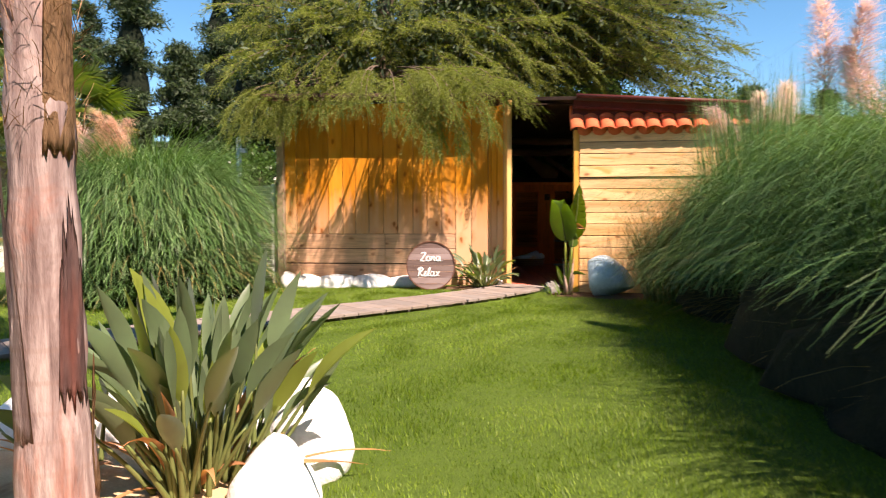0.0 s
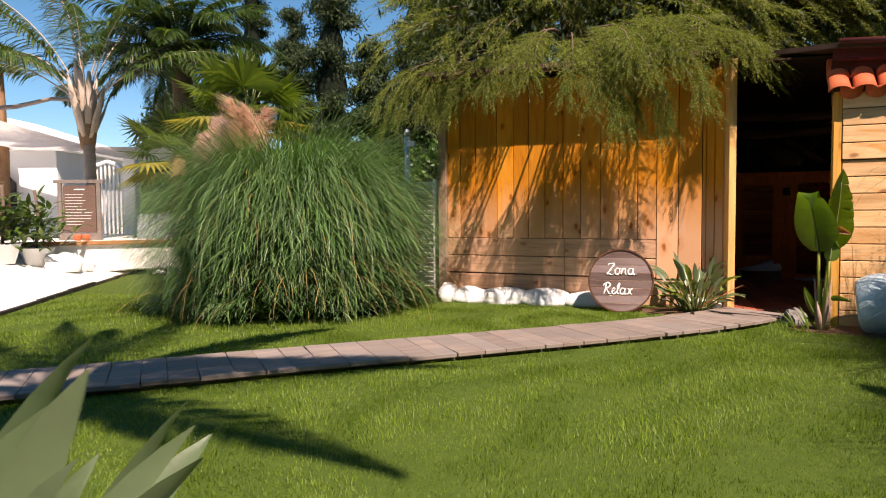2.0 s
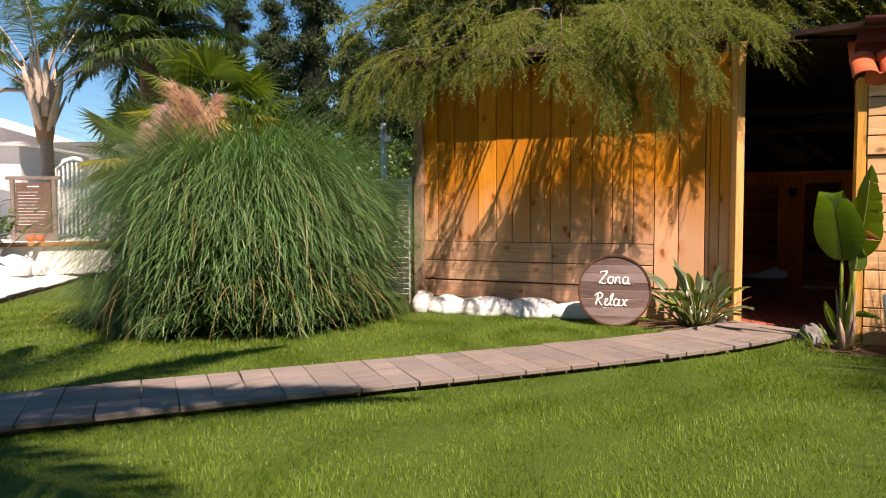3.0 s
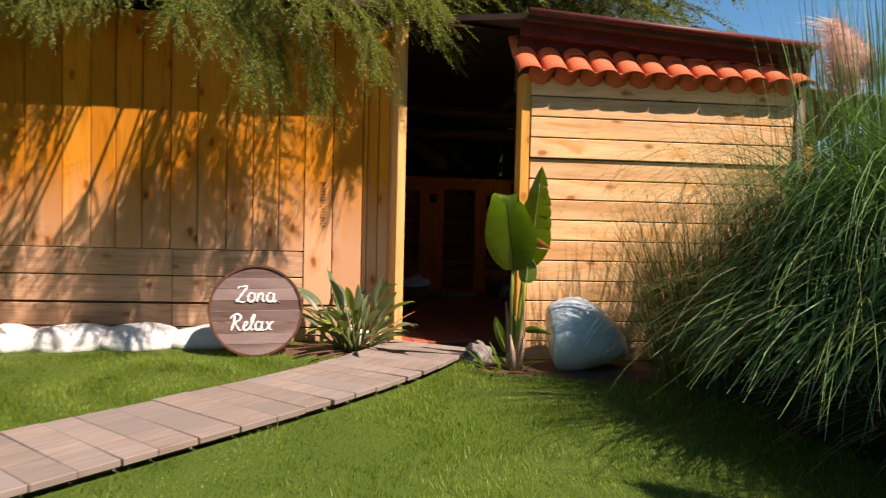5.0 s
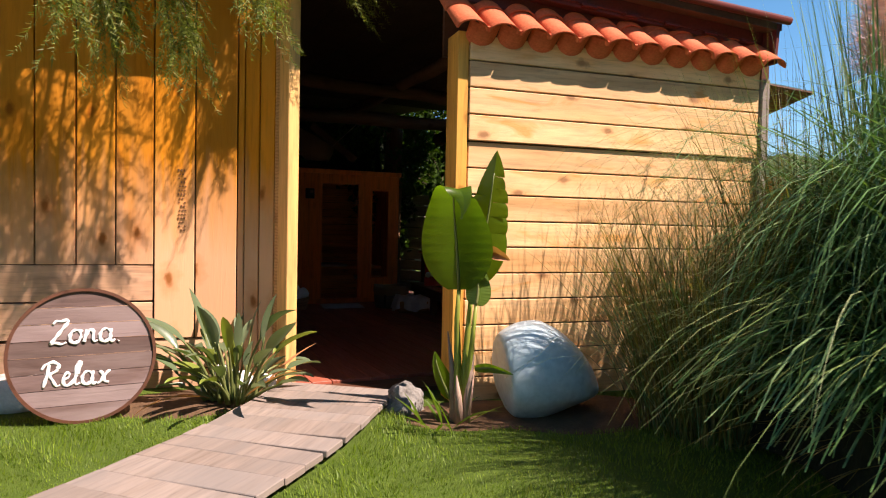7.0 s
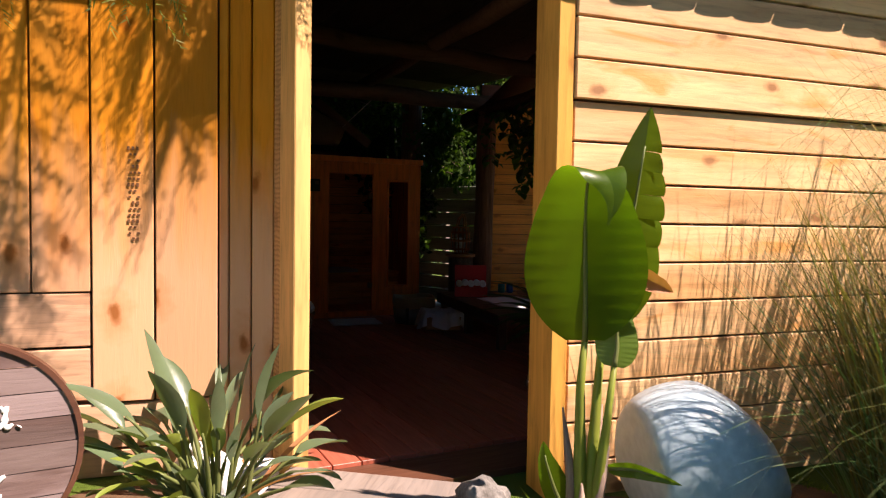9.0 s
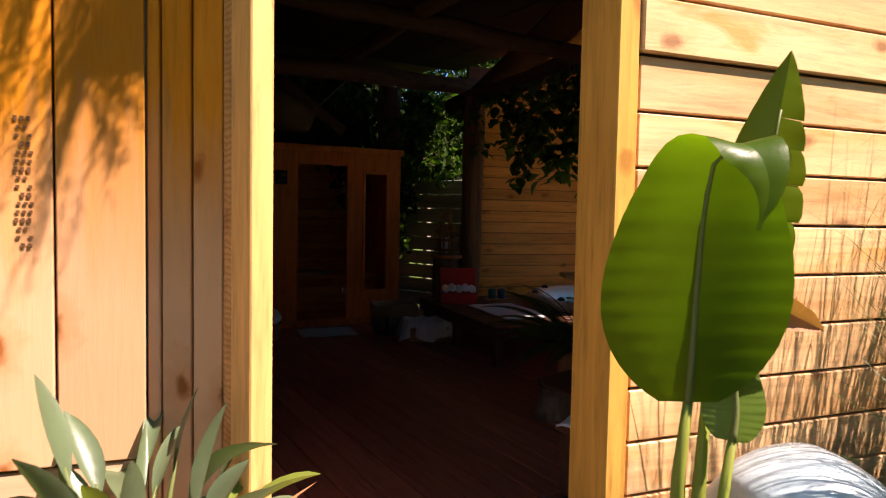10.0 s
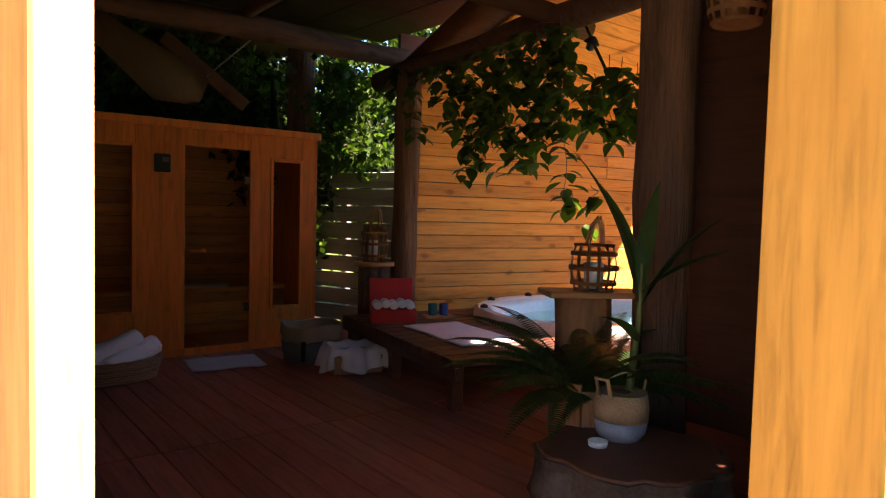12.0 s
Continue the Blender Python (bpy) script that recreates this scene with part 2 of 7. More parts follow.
M_LETTER = mottled("white_letter_paint", (0.80, 0.78, 0.76), (0.88, 0.86, 0.84), 12, 90, 0.7, 0.2)
M_INK = mottled("dark_stamp_ink", (0.10, 0.045, 0.02), (0.19, 0.085, 0.035), 25, 90, 0.8, 0.1)
M_BROWNBOARD = mottled("brown_menu_board", (0.12, 0.072, 0.055), (0.17, 0.105, 0.08), 4, 60, 0.6, 0.2)
M_GREYPALM = mottled("ringed_grey_trunk", (0.20, 0.165, 0.14), (0.30, 0.25, 0.215), 4, 40, 0.9, 0.8, 0.02, stretch=(0.3, 0.3, 3.0))
def palm_skin():
    """Pink-grey palm bark in upright streaks, rust-red where the old skin has peeled, more so near the root."""
    n = Nodes("peeling_palm_bark")
    st, big, fine = n.noise(n.mapped((1, 1, 0.10)), 22.0, 6.0, 0.65, 0.4), n.noise(n.mapped((1, 1, 0.45)), 4.0, 5.0, 0.65, 0.8), n.noise(n.mapped((1, 1, 0.3)), 90.0, 3.0)
    col = n.ramp(st, (0.28, (0.10, 0.062, 0.058)), (0.45, (0.22, 0.155, 0.145)), (0.68, (0.42, 0.33, 0.31)))
    h = n.node("ShaderNodeSeparateXYZ", Vector=n.co).outputs[2]
    f = n.maths("ADD", big, n.maths("MULTIPLY", n.maths("MAXIMUM", n.maths("SUBTRACT", 0.75, h), 0.0), 0.28))
    col = n.mix(n.ramp(f, (0.53, (0, 0, 0)), (0.68, (0.85,) * 3)), col, n.ramp(st, (0.3, (0.16, 0.05, 0.03)), (0.65, (0.42, 0.18, 0.12))))
    ring = n.node("ShaderNodeTexWave", Vector=n.mapped((0.3, 0.3, 1.0)), Scale=3.2, Distortion=3.0, Detail=3.0)
    ring.bands_direction = "Z"
    col = n.mix(n.ramp(ring.outputs[1], (0.01, (0.18,) * 3), (0.10, (0, 0, 0))), col, (0.20, 0.11, 0.08))
    n.bump(n.mix(0.35, st, fine), 0.8, 0.015)
    return n.done(col, 0.8, 0.0, 0.25)


M_PALMSKIN = palm_skin()
M_PALMFIBRE = mottled("brown_palm_fibre", (0.16, 0.085, 0.04), (0.36, 0.22, 0.12), 9, 80, 0.9, 1.0, 0.02, stretch=(1, 1, 0.2))
M_PALMDARK = mottled("dark_purple_bark", (0.09, 0.05, 0.05), (0.20, 0.12, 0.11), 7, 50, 0.8, 0.8, 0.02, stretch=(1, 1, 0.3), c3=(0.34, 0.09, 0.05))
M_PALMSTUB = mottled("cut_palm_boots", (0.36, 0.27, 0.21), (0.60, 0.50, 0.42), 8, 60, 0.85, 0.6, 0.01, stretch=(1, 1, 0.25))
M_FARBARK = mottled("far_bark", (0.10, 0.07, 0.05), (0.18, 0.13, 0.09), 5, 40, 0.9, 0.8, 0.02)
M_HILL = mottled("wooded_hill", (0.035, 0.06, 0.02), (0.07, 0.10, 0.035), 0.15, 1.5, 0.95, 1.0, 0.5)
M_CONIFER = leafy("feathery_conifer", (0.16, 0.20, 0.042), (0.30, 0.31, 0.095), 0.5, 0.6, 0.4)
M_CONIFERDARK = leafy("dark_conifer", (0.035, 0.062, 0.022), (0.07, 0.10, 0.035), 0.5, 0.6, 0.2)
M_PAMPAS = leafy("pampas_blade", (0.105, 0.215, 0.068), (0.36, 0.47, 0.24), 0.6, 0.38, 0.14)
M_DRYBLADE = leafy("dry_blade", (0.36, 0.27, 0.11), (0.5, 0.4, 0.2), 0.4, 0.6, 0.4)
M_PLUME = leafy("pampas_plume", (0.86, 0.77, 0.68), (0.92, 0.85, 0.76), 0.1, 0.9, 0.5, 0.1, (1.0, 0.95, 0.9))
M_PLUMETAN = leafy("tan_pampas_plume", (0.72, 0.55, 0.44), (0.80, 0.66, 0.54), 0.15, 0.9, 0.5, 0.1, (1.0, 0.95, 0.85))
M_PLUMEPINK = leafy("pink_pampas_plume", (0.78, 0.62, 0.58), (0.88, 0.72, 0.63), 0.15, 0.9, 0.5, 0.1, (1.0, 0.95, 0.9))
M_GRASS = leafy("lawn_blade", (0.135, 0.225, 0.018), (0.27, 0.33, 0.055), 0.6, 0.5, 0.4)
M_YOUNG = leafy("yellow_green_leaf", (0.19, 0.25, 0.045), (0.28, 0.31, 0.07), 0.3, 0.4, 0.25)
M_BOP = leafy("grey_green_leaf", (0.105, 0.155, 0.082), (0.21, 0.255, 0.11), 0.4, 0.36, 0.2, spec=0.5)
M_STALK = leafy("pale_green_stalk", (0.189, 0.231, 0.07), (0.322, 0.28, 0.112), 0.4, 0.45, 0.15)
M_DRYLEAF = leafy("dry_leaf", (0.42, 0.21, 0.10), (0.56, 0.36, 0.22), 0.4, 0.7, 0.2)
M_BANANA = leafy("banana_leaf", (0.080, 0.15, 0.0042), None, 0.1, 0.36, 0.52, spec=0.5)
M_BANANALIGHT = leafy("pale_leaf_back", (0.098, 0.175, 0.0245), None, 0.1, 0.4, 0.3)
M_FROND = leafy("palm_frond", (0.0525, 0.098, 0.0245), (0.119, 0.154, 0.042), 0.5, 0.4, 0.3)
M_FANLEAF = leafy("fan_palm_leaf", (0.07, 0.115, 0.022), (0.16, 0.19, 0.035), 0.5, 0.4, 0.35)
M_VINE = leafy("vine_leaf", (0.040, 0.085, 0.014), (0.075, 0.13, 0.022), 0.5, 0.6, 0.40, spec=0.12)
M_HEDGE = leafy("hedge_leaf", (0.025, 0.055, 0.008), (0.11, 0.17, 0.02), 0.7, 0.75, 0.35, spec=0.08)
M_FERN = leafy("fern_leaf", (0.05, 0.10, 0.022), (0.09, 0.15, 0.03), 0.4, 0.5, 0.3)
M_BROADLEAF = leafy("glossy_broad_leaf", (0.045, 0.10, 0.018), (0.12, 0.2, 0.04), 0.5, 0.3, 0.2, spec=0.6)


def turf():
    n = Nodes("lawn_turf")
    a, b, c = n.noise(n.co, 0.7, 4.0, 0.6), n.noise(n.co, 7.0, 4.0, 0.6), n.noise(n.co, 160.0, 2.0, 0.6)
    col = n.ramp(a, (0.3, (0.07, 0.125, 0.011)), (0.7, (0.11, 0.175, 0.016)))
    col = n.mix(0.5, col, n.ramp(b, (0.25, (0.06, 0.10, 0.012)), (0.6, (0.12, 0.185, 0.02)), (0.85, (0.17, 0.20, 0.04))))
    col = n.mix(0.4, col, n.ramp(c, (0.3, (0.02, 0.042, 0.006)), (0.7, (0.11, 0.168, 0.025))))
    n.bump(c, 0.9, 0.02)
    return n.done(col, 0.8, 0, 0.2)


def glass(name, tint=(0.9, 0.95, 0.95), rough=0.02):
    n = Nodes(name)
    n.b.inputs["Transmission Weight"].default_value = 1.0
    n.b.inputs["IOR"].default_value = 1.1
    return n.done(tint, rough)


def water():
    n = Nodes("tub_water")
    a = n.noise(n.co, 9.0, 3.0, 0.5)
    n.bump(a, 0.15, 0.02)
    n.b.inputs["Transmission Weight"].default_value = 0.9
    n.b.inputs["IOR"].default_value = 1.33
    return n.done((0.30, 0.80, 0.86), 0.03)


M_TURF, M_GLASS, M_WATER = turf(), glass("smoked_glass", (0.97, 0.92, 0.86)), water()

# ---- building helpers ----
rng = np.random.default_rng(7)


def thing(name, m=None, label="", category="", group="", kind=""):
    ob = tagged(new(name), label, category, group, kind)
    ob.empty_display_size = 0.2
    if m is not None:
        ob.matrix_basis = m
    return ob


def part(name, data, material, parent=None, label="", m=None):
    """Links a bmesh or mesh as one object under a thing or part."""
    if isinstance(data, bmesh.types.BMesh):
        me = bpy.data.meshes.new(name)
        data.to_mesh(me)
        data.free()
    else:
        me = data
    if material is not None and not me.materials:
        me.materials.append(material)
    ob = new(name, me)
    ob.parent = parent
    if m is not None:
        ob.matrix_basis = m
    if label:
        tagged(ob, label)
    return ob


def raw(name, verts, faces, smooth=False):
    """A mesh from arrays of vertices and of faces with equal corners."""
    me = bpy.data.meshes.new(name)
    verts, faces = np.asarray(verts, np.float32), np.asarray(faces, np.int32)
    n, k = faces.shape
    me.vertices.add(len(verts))
    me.vertices.foreach_set("co", verts.ravel())
    me.loops.add(n * k)
    me.loops.foreach_set("vertex_index", faces.ravel())
    me.polygons.add(n)
    me.polygons.foreach_set("loop_start", np.arange(0, n * k, k, dtype=np.int32))
    if smooth:
        me.polygons.foreach_set("use_smooth", np.ones(n, bool))
    me.update(calc_edges=True)
    return me


def box(bm, x0, x1, y0, y1, z0, z1, bev=0.0, m=None):
    g = bmesh.ops.create_cube(bm, size=1.0)["verts"]
    bmesh.ops.transform(bm, matrix=Matrix.Translation(((x0 + x1) / 2, (y0 + y1) / 2, (z0 + z1) / 2)) @ Matrix.Diagonal((x1 - x0, y1 - y0, z1 - z0, 1)), verts=g)
    if bev:
        es = list({e for v in g for e in v.link_edges})
        r = bmesh.ops.bevel(bm, geom=es, offset=bev, segments=1, affect="EDGES")
        g = list({v for f in r["faces"] for v in f.verts} | {v for v in g if v.is_valid})
    if m is not None:
        bmesh.ops.transform(bm, matrix=m, verts=g)
    return bm


def block(dx, dy, dz, bev=0.004, store={}):
    """A bevelled box mesh, x and y about its middle, z about its middle; shared between pieces of one size."""
    key = (round(dx, 3), round(dy, 3), round(dz, 3), bev)
    if key not in store:
        bm = box(bmesh.new(), -dx / 2, dx / 2, -dy / 2, dy / 2, -dz / 2, dz / 2, bev)
        me = bpy.data.meshes.new("block")
        bm.to_mesh(me)
        bm.free()
        store[key] = me
    return store[key]


def piece(name, dims, material, parent, m, label="", bev=0.004, store={}):
    key = (tuple(round(d, 3) for d in dims), material.name, bev)
    if key not in store:
        me = block(*dims, bev).copy()
        me.materials.append(material)
        store[key] = me
    return part(name, store[key], None, parent, label, m)


def one(name, bm, material, label, category, m=None, group="", kind=""):
    """A thing that is a single mesh."""
    ob = part(name, bm, material, None, "", m)
    return tagged(ob, label, category, group, kind)


def lathe(profile, n=32, wob=0.0, seed=0):
    """A turned solid from (radius, z) pairs."""
    bm, r = bmesh.new(), random.Random(seed)
    ws = [1 + wob * (r.random() - 0.5) for _ in range(n)]
    rings = [[bm.verts.new((rad * ws[i] * math.cos(2 * math.pi * i / n), rad * ws[i] * math.sin(2 * math.pi * i / n), z)) for i in range(n)] for rad, z in profile]
    for a, b in zip(rings, rings[1:]):
        for i in range(n):
            bm.faces.new((a[i], a[(i + 1) % n], b[(i + 1) % n], b[i])).smooth = True
    bm.faces.new(rings[0][::-1])
    bm.faces.new(rings[-1])
    return bm


def tube(bm, pts, radii, n=8, wob=0.0, seed=0):
    """A tapered tube along points."""
    r = random.Random(seed)
    pts = [Vector(p) for p in pts]
    if not hasattr(radii, "__len__"):
        radii = [radii] * len(pts)
    rings = []
    for i, p in enumerate(pts):
        d = (pts[min(i + 1, len(pts) - 1)] - pts[max(i - 1, 0)]).normalized()
        u = d.cross(Vector((0.31, 0.17, 0.93)) if abs(d.z) < 0.9 else Vector((1, 0.1, 0))).normalized()
        v = d.cross(u)
        rings.append([bm.verts.new(p + (u * math.cos(2 * math.pi * k / n) + v * math.sin(2 * math.pi * k / n)) * radii[i] * (1 + wob * (r.random() - 0.5))) for k in range(n)])
    for a, b in zip(rings, rings[1:]):
        for k in range(n):
            bm.faces.new((a[k], a[(k + 1) % n], b[(k + 1) % n], b[k])).smooth = True
    bm.faces.new(rings[0][::-1])
    bm.faces.new(rings[-1])
    return bm


def rock(sx, sy, sz, seed, rough=0.35, detail=3, flat=0.35, freq=1.3):
    """A boulder standing on z = 0."""
    bm = bmesh.new()
    bmesh.ops.create_icosphere(bm, subdivisions=detail, radius=1.0)
    o = Vector((seed * 7.3, seed * 3.1, seed * 1.7))
    for v in bm.verts:
        p = v.co.copy()
        k = 1 + rough * noise.noise(p * freq + o) + rough * 0.35 * noise.noise(p * freq * 2.7 + o) + rough * 0.1 * noise.noise(p * 9 + o)
        p = p * k
        p.z = max(p.z, -flat)
        v.co = Vector((p.x * sx, p.y * sy, (p.z + flat) * sz / (1 + flat)))
    for f in bm.faces:
        f.smooth = True
    return bm


def ribbons(base, az, lean, bend, length, width, seg=6, power=1.5, shape="blade", fold=0.0, twist=0.0, side=None):
    """Leaves as bent strips: they start at base, lean from upright towards az and bend further along their length."""
    n = len(base)
    s = np.linspace(0, 1, seg + 1)
    prof = {"blade": np.clip(1.15 - s ** 2.2 * 1.12, 0.03, 1), "leaf": np.clip(np.sin(np.pi * np.clip((s + 0.02) / 1.02, 0, 1) ** 0.8), 0.04, 1),
            "paddle": np.where(s < 0.52, 0.10, np.clip(np.sin(np.pi * np.clip((s - 0.47) / 0.53, 0, 1) ** 0.9) ** 0.75, 0.05, 1)), "spoon": np.where(s < 0.60, 0.10, np.clip(np.sin(np.pi * np.clip((s - 0.56) / 0.44, 0, 1) ** 0.85) ** 0.7, 0.05, 1)), "lance": np.clip(np.sin(np.pi * (0.12 + 0.88 * s) ** 0.9), 0.03, 1)}[shape]
    ang = lean[:, None] + bend[:, None] * s[None, :] ** power
    d = np.stack([np.cos(az), np.sin(az)], 1)
    ds = (length / seg)[:, None]
    mid = (ang[:, 1:] + ang[:, :-1]) / 2
    r = np.concatenate([np.zeros((n, 1)), np.cumsum(np.sin(mid) * ds, 1)], 1)
    z = np.concatenate([np.zeros((n, 1)), np.cumsum(np.cos(mid) * ds, 1)], 1)
    p = np.empty((n, seg + 1, 3))
    p[:, :, :2] = base[:, None, :2] + d[:, None, :] * r[:, :, None]
    p[:, :, 2] = base[:, None, 2] + z
    ph = (az + math.pi / 2)[:, None] + (twist * (rng.random((n, 1)) - 0.5)) * (0.3 + s[None, :])
    sv = np.stack([np.cos(ph), np.sin(ph), np.zeros_like(ph)], 2)
    w = (width[:, None] * prof[None, :])[:, :, None] / 2
    if fold:
        nrm = np.stack([-np.cos(ang) * d[:, None, 0], -np.cos(ang) * d[:, None, 1], np.sin(ang)], 2)
        q = np.stack([p - sv * w + nrm * w * fold, p, p + sv * w + nrm * w * fold], 2)
        k = 3
    else:
        q = np.stack([p - sv * w, p + sv * w], 2)
        k = 2
    verts = q.reshape(-1, 3)
    i0 = (np.arange(n) * (seg + 1) * k)[:, None, None] + (np.arange(seg) * k)[None, :, None] + np.arange(k - 1)[None, None, :]
    i0 = i0.reshape(-1)
    return verts, np.stack([i0, i0 + 1, i0 + 1 + k, i0 + k], 1)


def joined(chunks):
    vs, fs, o = [], [], 0
    for v, f in chunks:
        vs.append(v)
        fs.append(f + o)
        o += len(v)
    return np.concatenate(vs), np.concatenate(fs)


def leaf_cloud(points, size, flat=0.5, aspect=0.5, droop=0.0):
    """Small pointed leaves (two-face diamonds) at the points, turned at random."""
    n = len(points)
    a = rng.random(n) * 2 * math.pi
    el = (rng.random(n) - 0.5) * math.pi * flat - droop
    d = np.stack([np.cos(a) * np.cos(el), np.sin(a) * np.cos(el), np.sin(el)], 1)
    t = rng.normal(size=(n, 3))
    u = np.cross(d, t)
    u /= np.linalg.norm(u, axis=1)[:, None] + 1e-6
    s = (size * (0.6 + 0.8 * rng.random(n)))[:, None]
    v = np.stack([points, points + d * s * 0.45 + u * s * aspect * 0.5, points + d * s, points + d * s * 0.45 - u * s * aspect * 0.5], 1).reshape(-1, 3)
    return v, np.arange(n * 4).reshape(-1, 4)


def along(pts, s):
    """Points at shares s of a polyline."""
    pts = np.asarray(pts, float)
    seg = np.linalg.norm(np.diff(pts, axis=0), axis=1)
    c = np.concatenate([[0], np.cumsum(seg)]) / seg.sum()
    return np.stack([np.interp(s, c, pts[:, k]) for k in range(3)], -1)

# ---- ground ----
EDGE_A, EDGE_B = Vector((-5.6, 5.0, 0)), Vector((-9.8, 12.8, 0))     # the line where lawn meets white sand
EDGE_D = (EDGE_B - EDGE_A).normalized()
EDGE_N = Vector((-EDGE_D.y, EDGE_D.x, 0))                            # towards the sand
PATH = [(-5.6, 4.15), (-3.72, 5.77), (-2.29, 7.0), (-1.43, 7.7), (-0.6, 8.4), (0.15, 9.06), (0.72, 9.64), (1.33, 10.45)]   # middle of the boardwalk

bm = bmesh.new()
bmesh.ops.create_grid(bm, x_segments=8, y_segments=8, size=600)
tagged(part("ground", bm, M_TURF), "green mown lawn", "ground", kind="structure")


def sand_height(d):
    return 0.012 + 0.62 * min(1.0, max(0.0, d - 0.2) / 3.0) ** 0.8


bm = bmesh.new()
grid = []
for i in range(40):
    row = []
    for j in range(24):
        s, d = -6 + i * 1.1, j * 0.9
        p = EDGE_A + EDGE_D * s + EDGE_N * d
        row.append(bm.verts.new((p.x, p.y, sand_height(d) + 0.015 * noise.noise(Vector((p.x, p.y, 0)) * 0.8))))
    grid.append(row)
for i in range(39):
    for j in range(23):
        bm.faces.new((grid[i][j], grid[i + 1][j], grid[i + 1][j + 1], grid[i][j + 1])).smooth = True
tagged(part("pavement", bm, M_SAND), "bright white sand yard rising gently", "pavement", kind="structure")
bm = bmesh.new()
for i in range(20):
    p = EDGE_A + EDGE_D * (-3 + i * 1.2)
    box(bm, -0.6, 0.597, -0.03, 0.03, -0.05, 0.045 + 0.012 * (i % 3), 0.006, Matrix.Translation(p) @ pose(0, 0, 0, 0, 0, math.degrees(math.atan2(EDGE_D.y, EDGE_D.x)) + (i % 2) * 0.6))
tagged(part("trim", bm, M_RUBBER), "dark edging strip between lawn and sand", "edging", kind="structure")

# raised sandy bed beside the near palm
BED = (-1.75, 2.35)
bm = bmesh.new()
c = bm.verts.new((BED[0], BED[1], 0.10))
rings = []
for r, z in ((0.5, 0.09), (0.85, 0.07), (1.15, 0.0)):
    rings.append([bm.verts.new((BED[0] + r * math.cos(a) * 1.15, BED[1] + r * math.sin(a), z + 0.03 * noise.noise(Vector((r * math.cos(a) * 4, r * math.sin(a) * 4, 1))))) for a in np.linspace(0, 2 * math.pi, 33)[:-1]])
for i in range(32):
    bm.faces.new((c, rings[0][i], rings[0][(i + 1) % 32])).smooth = True
    for a, b in zip(rings, rings[1:]):
        bm.faces.new((a[i], b[i], b[(i + 1) % 32], a[(i + 1) % 32])).smooth = True
tagged(part("planting_bed", bm, M_BEDSAND), "tan sandy planting bed ringed by white rocks", "planting bed", kind="structure")
bm = bmesh.new()
for (x, y, rx, ry) in ((1.95, 9.72, 0.55, 0.38), (0.42, 10.62, 0.62, 0.42), (2.6, 9.5, 0.7, 0.5)):
    c = bm.verts.new((x, y, 0.045))
    ring = [bm.verts.new((x + rx * math.cos(a) * (1 + 0.2 * noise.noise(Vector((a, x, 0)))), y + ry * math.sin(a), -0.01)) for a in np.linspace(0, 2 * math.pi, 25)[:-1]]
    for i in range(24):
        bm.faces.new((c, ring[i], ring[(i + 1) % 24])).smooth = True
tagged(part("soil_patch", bm, M_SOIL), "bare brown soil by the shed wall", "soil", kind="structure")

# ---- boardwalk ----
boardwalk = thing("boardwalk", None, "weathered grey timber boardwalk across the lawn", "walkway", kind="structure")
pth = np.array([(x, y, 0.0) for x, y in PATH])
total = float(np.linalg.norm(np.diff(pth, axis=0), axis=1).sum())
rnd = random.Random(3)
s = 0.02
while s < total - 0.1:
    w = rnd.choice((0.17, 0.19, 0.21, 0.24))
    a, b = along(pth, (s + w / 2) / total), along(pth, min(1.0, (s + w / 2 + 0.25) / total))
    if s + w > total - 0.25:
        a, b = along(pth, (total - 0.3) / total), along(pth, 1.0)
        p = pth[-1] + (b - a) / np.linalg.norm(b - a) * (s + w / 2 - total)
    else:
        p = a
    yaw = math.degrees(math.atan2(b[1] - a[1], b[0] - a[0]))
    piece("board", (w - 0.004, 0.80 + rnd.choice((-0.008, 0, 0.008)), 0.035), M_GREYWOOD, boardwalk, pose(p[0], p[1], 0.052 + rnd.uniform(-0.002, 0.002), rnd.uniform(-0.2, 0.2), rnd.uniform(-0.25, 0.25), yaw + rnd.uniform(-0.6, 0.6)))
    s += w
for side in (-0.3, 0.3):
    bm = bmesh.new()
    for (x0, y0), (x1, y1) in zip(PATH, PATH[1:]):
        d = Vector((x1 - x0, y1 - y0, 0))
        n_ = Vector((-d.y, d.x, 0)).normalized() * side
        box(bm, 0, d.length, -0.03, 0.03, -0.02, 0.032, 0, Matrix.Translation(Vector((x0, y0, 0)) + n_) @ pose(0, 0, 0, 0, 0, math.degrees(math.atan2(d.y, d.x))))
    part("runner", bm, M_GREYWOOD, boardwalk)

# ---- shed: left front wall of upright boards ----
WALL_L = pose(-2.67, 11.48, 0, 0, 0, -8.0)
LEN_L = 3.44
wall = part("wall_front_left", box(bmesh.new(), 0.0, LEN_L - 0.02, 0.03, 0.10, 0, 3.0), M_DARKWOOD, None, "", WALL_L)
tagged(wall, "varnished pine plank wall with upright boards above level ones", "wall", kind="structure")
UPR = pose(0, 0, 0, 0, -90, 0)
cuts = [0.0, 0.2, 0.435, 0.757, 1.003, 1.22, 1.45, 1.70, 1.94, 2.20, 2.435, 2.67, 2.905, 3.165, 3.44]
for i, (a, b) in enumerate(zip(cuts, cuts[1:])):
    z0 = 0.345 if a > 2.8 else 0.845
    y = -0.012 if a > 2.8 else rnd.uniform(-0.004, 0.004)
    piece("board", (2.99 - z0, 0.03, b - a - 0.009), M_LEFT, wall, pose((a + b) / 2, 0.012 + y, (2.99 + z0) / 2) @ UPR)
